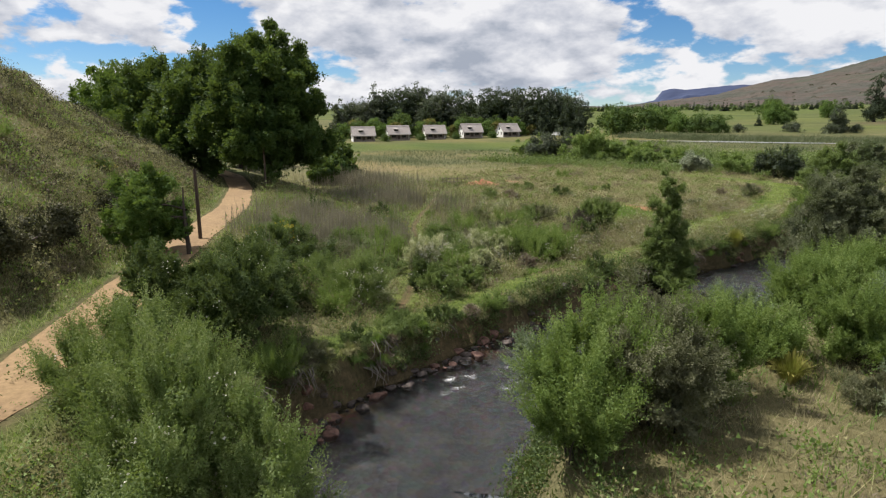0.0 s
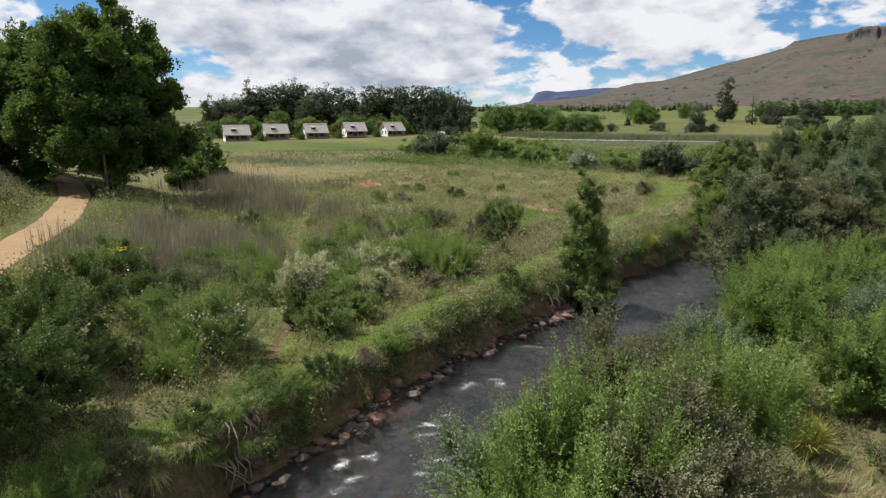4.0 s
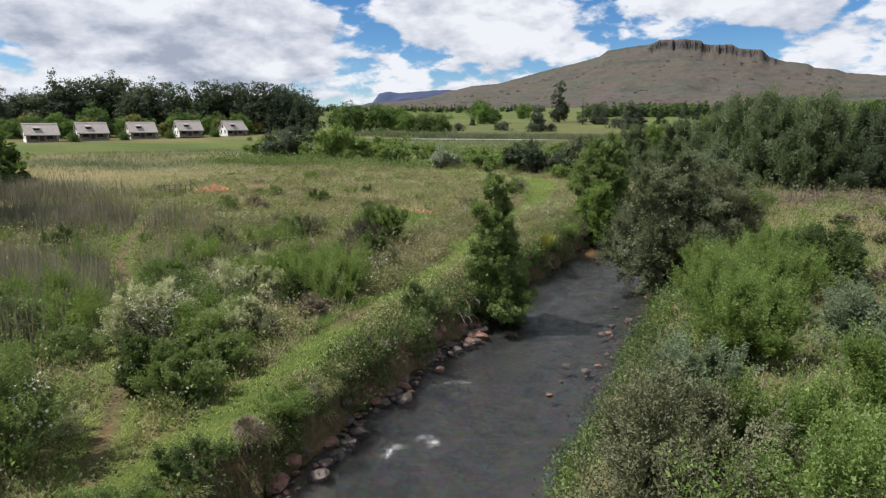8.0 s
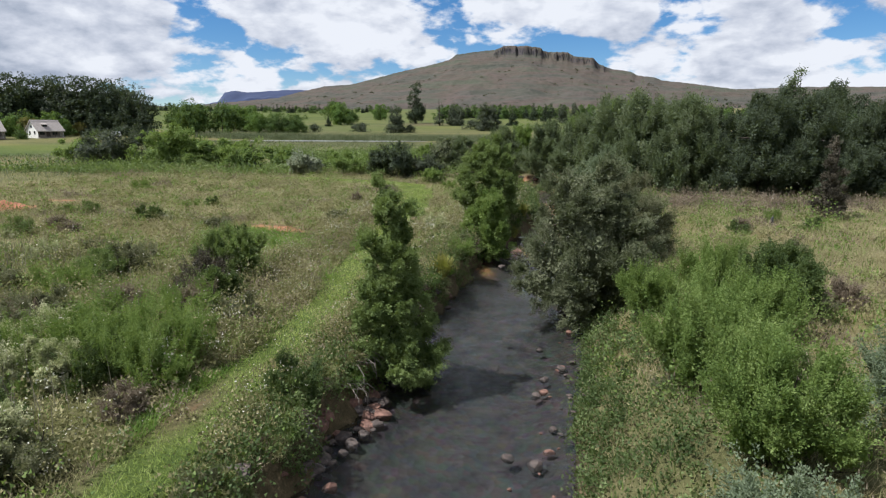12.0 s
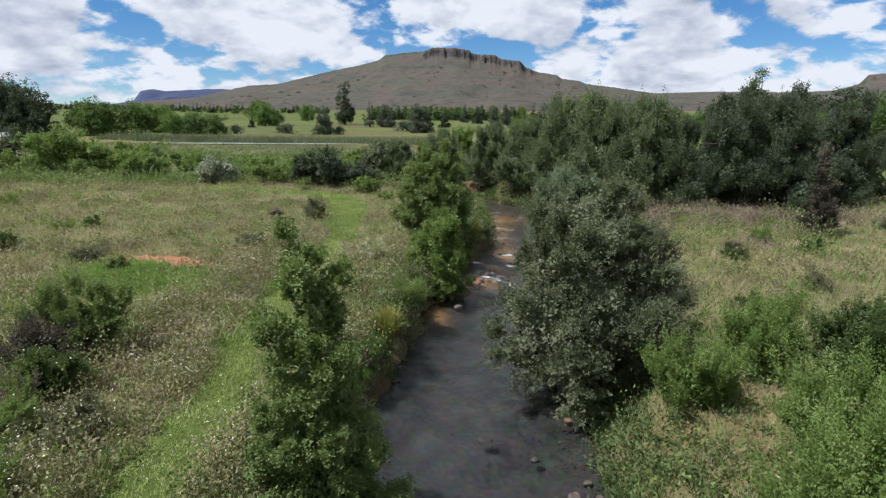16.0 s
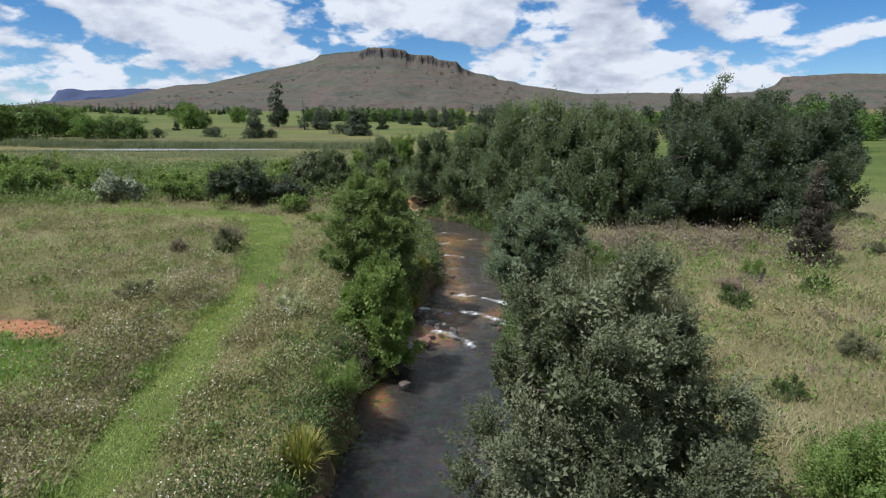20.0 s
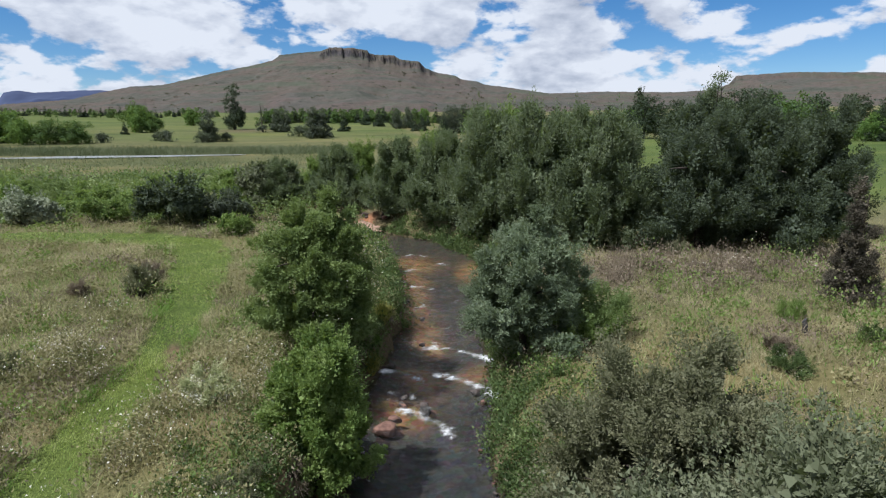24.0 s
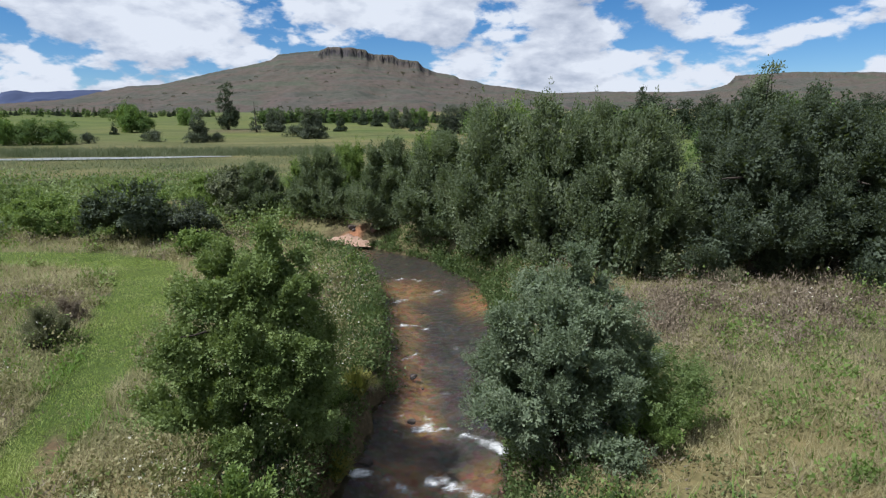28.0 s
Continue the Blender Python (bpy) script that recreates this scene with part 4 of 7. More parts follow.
def plumes(name, rng, lobes, count, per, long_, thick, size, wide, mat, rise=0.5, floor=0.05, core=0.16):
    """A crown of leafy sprays gathered on boughs: each a tapering plume that points out of the crown, over a darker heart of larger leaves."""
    lobes = np.asarray(lobes, float)
    area = (lobes[:, 3] * lobes[:, 4] + lobes[:, 4] * lobes[:, 5] + lobes[:, 3] * lobes[:, 5])
    lob = lobes[rng.choice(len(lobes), count * 2, p=area / area.sum())]
    d = unit(rng.normal(size=(count * 2, 3)) + np.array([0, 0, 0.3]))
    p = lob[:, :3] + d * lob[:, 3:] * rng.uniform(0.62, 1.0, count * 2)[:, None]
    # sprays buried deep in another lobe are left out
    deep = np.min((((p[:, None] - lobes[None, :, :3]) / lobes[None, :, 3:]) ** 2).sum(2), axis=1)
    keep = np.sort(np.argsort(-deep - 0.35 * rng.uniform(size=len(p)))[:count])
    p, d = p[keep], d[keep]
    # boughs: the sprays gather about a number of them, with gaps between
    heads = rng.permutation(count)[:max(14, count // 22)]
    boughs = p[heads]
    near = np.array([np.argmin(((boughs - q) ** 2).sum(1)) for q in p])
    p = p + (boughs[near] - p) * rng.uniform(0.35, 0.88, count)[:, None]
    ax = unit(0.6 * d + 0.5 * d[heads][near] + rng.normal(size=d.shape) * 0.25 + np.array([0, 0, rise]))
    L = long_ * rng.uniform(0.5, 1.2, count) * rng.uniform(0.6, 1.4, len(boughs))[near]
    u = rng.uniform(0, 1, count * per) ** 0.85
    q = rng.normal(size=(count * per, 3))
    A, D = np.repeat(ax, per, 0), np.repeat(d, per, 0)
    q = unit(q - A * (q * A).sum(1, keepdims=True))
    k = np.repeat(L / long_, per) * thick * (1.0 - 0.8 * u) * rng.uniform(0.1, 1.0, count * per)
    at = np.repeat(p, per, 0) + A * (np.repeat(L, per) * u)[:, None] + q * k[:, None]
    at[:, 2] = np.maximum(at[:, 2], floor)
    v, f = leaves(rng, at, A * 0.75 + q * 0.6 + rng.normal(size=q.shape) * 0.25, size * (1.15 - 0.5 * u), wide, face=D * 0.7 + q * 0.45 + np.array([0, 0, 0.35]), simple=True)
    n = int(core * count * per)
    lob = lobes[rng.choice(len(lobes), n, p=area / area.sum())]
    e = unit(rng.normal(size=(n, 3)))
    at = lob[:, :3] + e * lob[:, 3:] * (0.62 * rng.uniform(0.2, 1, n) ** 0.5)[:, None]
    at[:, 2] = np.maximum(at[:, 2], floor)
    hv, hf = leaves(rng, at, e + rng.normal(size=e.shape), np.full(n, size * 1.25), 0.4, face=e, simple=True)
    v, f = joined([(v, f), (hv, hf)])
    v[:, 2] = np.maximum(v[:, 2], -0.05)
    return mesh_of(name, v, f, mat)


def dome(rng, n, wide, high, low=0.12, small=0.32, tops=2):
    """Lobes over a domed crown: broad below the middle, drawn in to a few heads."""
    out = [(0, 0, high * 0.34, wide * 0.62, wide * 0.62, high * 0.26), (0, 0, high * 0.6, wide * 0.42, wide * 0.42, high * 0.22)]
    for k in range(n):
        u = (k + 0.5) / n
        z = high * (low + (0.86 - low) * u)
        r = wide * 0.74 * math.sqrt(max(0.0, 1 - (max(0.0, u - 0.22) / 0.86) ** 2)) * (0.75 + 0.25 * min(1, u / 0.15))
        a = k * 2.4 + rng.uniform(-0.4, 0.4)
        w = wide * small * rng.uniform(0.75, 1.2) * (1 - 0.3 * u)
        out.append((r * math.cos(a), r * math.sin(a), z, w, w, w * 0.72))
    for k in range(tops):
        a = k * 2.6 + rng.uniform(0, 1)
        out.append((wide * 0.22 * math.cos(a), wide * 0.22 * math.sin(a), high * (0.93 - 0.07 * k), wide * 0.2, wide * 0.2, high * 0.09))
    return out


def limbs(rng, lobes, foot, top, radius, count, bend=0.05):
    lobes = np.asarray(lobes, float)
    out = []
    for k in range(count):
        l = lobes[k % len(lobes)]
        a = np.array([0, 0, foot + (top - foot) * rng.uniform(0.1, 0.7)])
        e = l[:3] + rng.normal(size=3) * l[3:] * 0.2
        e[2] = max(e[2], a[2] + 0.2)
        u = np.linspace(0, 1, 6)[:, None]
        pts = a + (e - a) * u + np.array([0, 0, 1]) * (np.sin(u * np.pi) * bend * np.linalg.norm(e - a)) + rng.normal(size=(6, 3)) * 0.03 * np.linalg.norm(e - a) * u
        out.append((pts, np.linspace(radius * 0.5, radius * 0.08, 6)))
    return out


def bank_rise(at):
    """How far the land beside a plant stands over its foot in a cut bank."""
    if at == (0, 0, 0):
        return 0.0
    return max(0.0, float(meadow(np.array([at[0]]), np.array([at[1]]))[0]) - at[2] - 0.3)


def tree(name, seed, lobes, trunk, leaf, label, category="tree", twigs=2000, per=6, size=0.16, wide=0.3, limb_count=7, at=(0, 0, 0), turn=0.0, plume=None, flowers=None, rise=0.5, **how):
    """A tree: tapered trunk (radius, height), limbs out to the lobes, a crown of single leaves."""
    rng = np.random.default_rng(seed)
    ob = new(name)
    rad, high = trunk
    up = bank_rise(at)
    k = 1 + up / max(l[2] + l[5] for l in lobes)
    lobes, high = [(l[0], l[1], l[2] * k, l[3], l[4], l[5] * k) for l in lobes], high + up
    u = np.linspace(0, 1, 8)
    pts = np.stack([0.12 * high * 0.3 * np.sin(u * 3 + seed), 0.03 * high * np.sin(u * 2.2 + seed * 2), u * high - 0.25], 1)
    rr = rad * (1.25 - 0.95 * u) + rad * 0.35 * np.exp(-u * 9)
    part("trunk", mesh_of("trunk", *tube(pts, rr, 9), BARK, True), ob)
    for lp, lr in limbs(rng, lobes, high * 0.25, high, rad, limb_count):
        part("limb", mesh_of("limb", *tube(lp, lr, 5), BARK, True), ob)
    if plume:
        part("crown", plumes("crown", rng, lobes, *plume, leaf, rise), ob)
    else:
        part("crown", foliage("crown", rng, lobes, twigs, per, size, wide, leaf, **how), ob)
    if flowers:
        p, d = crown_points(rng, [l for l in lobes if l[2] > high * 0.4], flowers, 0.95, 0.6, 0.9, 6)
        v, f = leaves(rng, p + d * 0.12, rng.normal(size=p.shape) + d * 0.3, np.full(len(p), 0.06), 0.5)
        part("blossom", mesh_of("blossom", v, f, PETAL), ob, "creamy white blossom")
    tagged(ob, label, category)
    ob.matrix_world = pose(*at, 0, 0, turn)
    return ob


def bush(name, seed, lobes, leaf, label, category="bush", twigs=900, per=6, size=0.13, wide=0.3, stems=9, flowers=None, at=(0, 0, 0), turn=0.0, plume=None, rise=0.7, **how):
    """A bush: stems from the ground, a dense crown of leaves, perhaps blossom."""
    rng = np.random.default_rng(seed)
    ob = new(name)
    up = bank_rise(at)
    k = 1 + up / max(l[2] + l[5] for l in lobes)
    lobes = [(l[0], l[1], l[2] * k, l[3], l[4], l[5] * k) for l in lobes]
    lo = np.asarray(lobes, float)
    for k in range(stems):
        l = lo[k % len(lo)]
        foot = np.array([l[0] * 0.4 + rng.normal() * 0.15, l[1] * 0.4 + rng.normal() * 0.15, -0.1])
        e = l[:3] + rng.normal(size=3) * l[3:] * 0.5
        e[2] = max(e[2], 0.25)
        u = np.linspace(0, 1, 5)[:, None]
        pts = foot + (e - foot) * u + rng.normal(size=(5, 3)) * 0.04 * u
        part("stem", mesh_of("stem", *tube(pts, np.linspace(0.035, 0.008, 5), 5), BARK, True), ob)
    if plume:
        part("leaves", plumes("leaves", rng, lobes, *plume, leaf, rise), ob)
    else:
        part("leaves", foliage("leaves", rng, lobes, twigs, per, size, wide, leaf, **how), ob)
    if flowers:
        mat, count = flowers
        p, d = crown_points(rng, lobes, count, 0.92, 0.6, 0.9, 7)
        keep = d[:, 2] > 0.0
        p, d = p[keep], d[keep]
        ax = rng.normal(size=p.shape) + d * 0.3
        v, f = leaves(rng, p, ax, np.full(len(p), 0.075), 0.5)
        part("blossom", mesh_of("blossom", v, f, mat), ob, "white blossom")
    tagged(ob, label, category)
    ob.matrix_world = pose(*at, 0, 0, turn)
    return ob


def on_ground(x, y, dz=0.0):
    return (x, y, height_at(x, y) + dz)


def lobed(rng, n, radius, low, high, size, flat=1.0, narrow=0.0):
    """n lobes spread round an upright axis between two heights."""
    out = []
    for k in range(n):
        u = (k + 0.5) / n
        z = low + (high - low) * u
        r = radius * (1 - narrow * u) * math.sqrt(rng.uniform(0.05, 1)) * (1 - 0.45 * u * u)
        a = k * 2.4 + rng.uniform(-0.5, 0.5)
        s = size * rng.uniform(0.8, 1.2) * (1 - 0.35 * narrow * u)
        out.append((r * math.cos(a), r * math.sin(a), z, s, s, s * flat))
    return out

# ---- trees and bushes by the stream ----
R = np.random.default_rng(5)
tree("wattle_tree", 21, dome(R, 26, 2.9, 6.1), (0.16, 4.6), LEAF_WATTLE,
     "grey-green feathery wattle tree leaning over the stream bank", plume=(2600, 66, 0.72, 0.22, 0.115, 0.21), at=on_ground(11.5, -20.6, -0.1))
tree("wattle_tree", 27, dome(R, 16, 2.7, 4.3), (0.12, 2.9), LEAF_GREY,
     "low pale olive wattle tree in dry grass", plume=(1900, 62, 0.8, 0.2, 0.11, 0.19), rise=0.9, at=on_ground(14.1, -14.8, 0.0))
tree("wattle_tree", 22, dome(R, 22, 2.5, 5.6), (0.14, 3.8), LEAF_SILVER,
     "silvery blue-green wattle tree beside the rapids", plume=(2200, 60, 0.72, 0.22, 0.115, 0.2), at=on_ground(14.7, -2.2, 0.0))
tree("alder_tree", 23, dome(R, 22, 2.5, 6.3, tops=3), (0.15, 5.0), LEAF_ALDER,
     "leafy green tree with creamy blossom on the stream bank", plume=(2300, 60, 0.62, 0.28, 0.105, 0.34), at=on_ground(6.2, -1.2), flowers=420)
tree("alder_sapling", 24, [(0.3 * math.sin(k * 2.1), 0.3 * math.cos(k * 2.1), 0.5 + 0.43 * k, 1.65 - 0.115 * k, 1.65 - 0.115 * k, 0.55) for k in range(12)], (0.07, 4.6), LEAF_ALDER,
     "upright bushy green sapling on the stream bank", plume=(2000, 60, 0.48, 0.2, 0.09, 0.34), at=on_ground(3.9, -27.6))
bush("willow_bush", 25, plume=(1150, 44, 0.6, 0.2, 0.13, 0.26), lobes=[(0, 0, 1.2, 1.3, 1.3, 1.2), (0.6, -0.5, 1.0, 1.1, 1.1, 1.0), (-0.5, 0.5, 1.6, 1.0, 1.0, 1.0), (0.3, 0.5, 2.4, 0.7, 0.7, 0.9), (0.1, -0.2, 2.0, 0.9, 0.9, 0.9)], leaf=LEAF_WILLOW, label="bright green willow bush on the stream bank", at=on_ground(6.4, -8.2))

# the willow thicket on the right bank at the start
def thicket(x, y, seed, leaf, wide_, high, label, size=0.13, blade=0.2, twigs=1500, kind="bush", fine=False, **how):
    rng = np.random.default_rng(seed)
    lob = [(0, 0, high * 0.36, wide_ * 0.72, wide_ * 0.72, high * 0.36)]
    for k in range(8):
        a = rng.uniform(0, 6.28)
        r = wide_ * rng.uniform(0.3, 0.85)
        h = high * rng.uniform(0.22, 0.85) * (1 - 0.35 * r / wide_)
        s = wide_ * rng.uniform(0.22, 0.46)
        lob.append((r * math.cos(a), r * math.sin(a), h, s, s, min(s, high - h + 0.15)))
    how.pop("simple", None)
    at, turn = on_ground(x, y), rng.uniform(0, 360)
    if fine or twigs < 1000:
        # long sprays for narrow leaved shrubs, shorter tufts for broad leaved ones
        upright = leaf in (LEAF_WILLOW, LEAF_HEDGE)
        how["rise"] = 1.5 if upright else 0.7
        long_ = (0.9 if upright else 0.62 if blade < 0.25 else 0.46) * (0.8 + 0.2 * min(high, 3))
        return bush(kind, seed, lob, leaf, label, at=at, turn=turn, plume=(int(twigs / 3.1), 76, long_, 0.16, size * (0.62 if blade < 0.25 else 0.6), max(blade * 0.95, 0.22)), **how)
    return bush(kind, seed, lob, leaf, label, twigs=twigs, per=7, size=size * 1.1, wide=blade, at=at, turn=turn, spread_=0.16, shoots=int(twigs * 0.06), each_mass=75, simple=True, **how)


W_LABEL, G_LABEL = "bright green willow shrub on the bank", "grey-green scrubby bush on the bank"
for x, y, seed, leaf, w, h, tw in ((12.2, -49.4, 31, LEAF_WILLOW, 1.5, 3.4, 2600), (13.8, -48.2, 32, LEAF_GREY, 1.6, 3.6, 2600), (10.6, -48.6, 33, LEAF_SILVER, 1.2, 2.9, 1800), (11.8, -46.4, 34, LEAF_GREY, 1.3, 3.5, 2000), (14.0, -45.8, 35, LEAF_WILLOW, 1.3, 2.6, 1800),
                                (12.9, -51.2, 36, LEAF_WILLOW, 1.2, 2.6, 1600), (16.6, -39.8, 37, LEAF_WILLOW, 1.6, 2.5, 2200), (14.0, -35.6, 38, LEAF_WILLOW, 1.5, 2.2, 2000), (13.6, -31.2, 39, LEAF_WILLOW, 1.8, 2.2, 2600), (15.8, -27.6, 40, LEAF_WILLOW, 1.6, 2.0, 1800),
                                (16.3, -22.3, 41, LEAF_WILLOW, 1.5, 1.8, 1800), (12.4, -18.0, 42, LEAF_WILLOW, 1.0, 1.5, 1000), (18.0, -34.5, 43, LEAF_SILVER, 1.5, 2.0, 1800), (20.5, -38.0, 44, LEAF_WILLOW, 1.8, 2.2, 2000), (19.5, -43.5, 45, LEAF_SILVER, 1.5, 2.0, 1500),
                                (12.4, -39.5, 46, LEAF_SILVER, 1.2, 1.8, 1200), (11.6, -42.5, 47, LEAF_GREY, 1.3, 2.2, 1500), (14.2, -42.0, 48, LEAF_WILLOW, 1.3, 1.7, 1400), (13.6, -24.6, 49, LEAF_WILLOW, 1.2, 1.3, 1000), (22.5, -30.5, 50, LEAF_WILLOW, 1.4, 1.5, 1300)):
    thicket(x, y, seed, leaf, w, h, G_LABEL if leaf in (LEAF_GREY, LEAF_SILVER) else W_LABEL, twigs=tw, kind="willow_shrub" if leaf is LEAF_WILLOW else "scrub_bush", size=0.14, blade=0.18, fine=True, simple=True)
thicket(16.2, -11.2, 88, LEAF_GREY, 1.5, 1.4, "low pale scrub bush in dry grass", twigs=1200, kind="scrub_bush", fine=True, simple=True)
thicket(18.5, -24.6, 61, LEAF_BRAMBLE, 1.6, 2.7, "dense dark green rounded shrub in dry grass", twigs=2200, kind="round_shrub", blade=0.4, fine=True, simple=True)
# left side
thicket(-6.1, -19.4, 62, LEAF_ALDER, 1.5, 3.1, "dark upright shrub standing in the meadow", twigs=1900, kind="meadow_shrub", blade=0.36, fine=True, simple=True)
thicket(-7.0, -21.6, 63, LEAF_RUSSET, 1.1, 2.0, "dry brown thicket beside a dark shrub", twigs=700, kind="dry_thicket", blade=0.12)
for k_, (x_, y_, w_, h_, leaf_) in enumerate(((-2.2, -41.6, 1.1, 1.5, LEAF_ALDER), (-3.6, -41.0, 1.2, 1.7, LEAF_BRAMBLE), (-2.6, -39.3, 1.0, 1.3, LEAF_ALDER), (-2.9, -31.0, 1.5, 1.6, LEAF_WILLOW), (-4.6, -30.8, 1.3, 1.5, LEAF_WILLOW), (-4.4, -36.6, 1.2, 1.3, LEAF_CREAM), (-6.6, -31.6, 1.4, 1.2, LEAF_CREAM), (-5.2, -22.8, 1.0, 1.3, LEAF_BRAMBLE))):
    thicket(x_, y_, 520 + k_, leaf_, w_, h_, "low shrub covered in white flowers" if leaf_ is LEAF_CREAM else "leafy green shrub beside the mown path", twigs=1300, kind="flowering_shrub" if leaf_ is LEAF_CREAM else "leafy_shrub", blade=0.34 if leaf_ is not LEAF_WILLOW else 0.2, fine=True, flowers=(PETAL, 500 if leaf_ is LEAF_CREAM else 120))
thicket(-4.0, 9.0, 64, LEAF_GREY, 0.9, 1.3, "small dark shrub beside the mown path", twigs=700, kind="small_shrub")
thicket(-7.2, -37.7, 65, LEAF_CREAM, 1.6, 2.4, "creamy white flowering shrub in the meadow", twigs=1500, kind="flowering_shrub", blade=0.35, fine=True, simple=True, flowers=(PETAL, 3400))
thicket(-3.2, -46.3, 66, LEAF_HEDGE, 1.5, 2.2, "leafy shrub with creamy blossom beside the trail", twigs=1700, kind="leafy_shrub", blade=0.3, fine=True, simple=True, flowers=(PETAL, 1500))
thicket(-0.6, -54.0, 67, LEAF_BRAMBLE, 2.6, 3.8, "large dark bramble bush beside the dirt road", twigs=4200, kind="bramble_bush", blade=0.4, fine=True, simple=True, flowers=(PETAL, 160))
thicket(-4.8, -51.6, 68, LEAF_BRAMBLE, 2.7, 3.3, "bramble bush with pale leaf tips", twigs=2200, kind="bramble_bush", blade=0.4, fine=True, simple=True, flowers=(PETAL, 120))
thicket(6.2, -58.4, 69, LEAF_HEDGE, 2.6, 3.5, "light green bramble thicket on the bank", twigs=4600, kind="bramble_bush", blade=0.24, fine=True, simple=True, flowers=(PETAL, 250))
thicket(2.6, -58.2, 70, LEAF_HEDGE, 2.2, 2.8, "light green bramble thicket beside the road", twigs=3000, kind="bramble_bush", blade=0.24, fine=True, simple=True, flowers=(PETAL, 250))
thicket(8.9, -57.8, 89, LEAF_HEDGE, 2.0, 2.3, "light green bramble thicket on the bank", twigs=2400, kind="bramble_bush", blade=0.24, fine=True, simple=True, flowers=(PETAL, 200))
thicket(9.4, -61.0, 87, LEAF_HEDGE, 2.2, 2.6, "light green bramble thicket on the bank", twigs=2600, kind="bramble_bush", blade=0.24, fine=True, simple=True, flowers=(PETAL, 200))
for k_, (x_, y_, w_, h_) in enumerate(((-10.5, -60.0, 1.8, 2.2), (-14.5, -57.0, 1.6, 2.0), (-7.5, -63.0, 1.8, 2.4), (-21.5, -52.0, 1.6, 2.0), (-12.5, -61.5, 2.0, 2.4), (-25, -48.8, 1.5, 1.6), (-2.5, -66, 1.8, 2.2))):
    thicket(x_, y_, 440 + k_, LEAF_SCRUB, w_, h_, "dark scrubby bush at the foot of the hillside", twigs=1300, kind="scrub_bush", blade=0.3, simple=True)
tree("roadside_tree", 71, [(l[0] - 1.7, l[1] - 1.5, *l[2:]) for l in dome(R, 18, 2.5, 4.8)], (0.12, 4.0), LEAF_OAK_PALE,
     "small bushy tree leaning over the dirt road", plume=(1300, 56, 0.6, 0.26, 0.12, 0.34), at=on_ground(-13.6, -50.5))
thicket(-3.4, -55.6, 92, LEAF_BRAMBLE, 1.9, 2.6, "bramble bush with pale leaf tips", twigs=2200, kind="bramble_bush", blade=0.4, fine=True, flowers=(PETAL, 90))
# the grey bushes at the meadow's far edge
for x, y, seed, leaf, w, h in ((-8.0, 31.8, 72, LEAF_WATTLE_DARK, 3.6, 5.4), (-3.6, 32.5, 73, LEAF_GUM, 2.2, 3.4), (-21.1, 34.5, 74, LEAF_WHITE, 2.5, 3.8), (-15.5, 34.0, 75, LEAF_WILLOW, 2.2, 3.0), (-53, 38, 76, LEAF_GUM, 5.6, 7.0), (-45, 38, 77, LEAF_WILLOW, 5.8, 6.2), (-39, 40, 78, LEAF_WILLOW, 4.4, 4.8),
                               (-33, 38, 79, LEAF_WILLOW, 3.4, 3.2), (-27, 40, 80, LEAF_WILLOW, 3.4, 3.2), (-36, 46, 81, LEAF_WILLOW, 5, 4.0), (-20, 44, 82, LEAF_WILLOW, 4.5, 3.6), (-12, 44, 83, LEAF_WILLOW, 3.5, 3.4), (-62, 45, 84, LEAF_WILLOW, 4.2, 4.4), (-2, 46, 85, LEAF_WATTLE, 4.0, 5.0), (-2.0, 26.5, 86, LEAF_WILLOW, 1.2, 1.7)):
    thicket(x, y, seed, leaf, w, h, "dense streamside bush at the edge of the meadow", size=0.25 if w > 2.3 else 0.18, blade=0.3, twigs=2400, kind="streamside_bush", simple=True)


# the rank green thickets of the fen
FEN = [thicket(0, 0, 501 + k, leaf, w, h, label, size=0.22, blade=0.28, twigs=900, kind="fen_bush", fine=True) for k, (leaf, w, h, label) in enumerate(((LEAF_FEN, 3.2, 2.4, "bright green thicket in the fen"), (LEAF_WILLOW, 3.0, 2.8, "leafy green willow bush in the fen"), (LEAF_SILVER, 2.4, 2.6, "silvery bush in the fen"), (LEAF_GREY, 2.6, 1.9, "olive scrub in the fen")))]
for k in range(54):
    x, y = -66 + 62 * R.uniform(), 37 + 34 * R.uniform() ** 1.3
    if float(bank_edge(np.array([x]), np.array([y]))[0][0]) < 2.0:
        continue
    ob = copy_thing(FEN[(0, 1, 0, 3, 0, 1, 2)[k % 7]], pose(*on_ground(x, y, -0.1), 0, 0, (k * 77) % 360))
    s_ = R.uniform(0.55, 1.15)
    ob.scale = (s_ * 1.15, s_, s_ * R.uniform(0.7, 1.05))
for src in FEN:
    for o in (*src.children_recursive, src):
        bpy.data.objects.remove(o)


def grove_tree(seed, leaf, w, h, label, kind="wattle_tree", narrow=0.6):
    rng = np.random.default_rng(seed)
    lob = lobed(rng, 13, w * 0.66, h * 0.10, h * 0.72, w * 0.38, 1.2, narrow)
    for k in range(6):
        a, r = k * 1.9 + rng.uniform(0, 1), w * rng.uniform(0.0, 0.5)
        lob.append((r * math.cos(a), r * math.sin(a), h * rng.uniform(0.66, 0.9) - r * 0.25, w * 0.15, w * 0.15, h * 0.13))
    return tree(kind, seed, lob, (h * 0.028, h * 0.8), leaf, label, limb_count=6, plume=(1250, 56, 1.6, 0.40, 0.24, 0.19), rise=1.3)


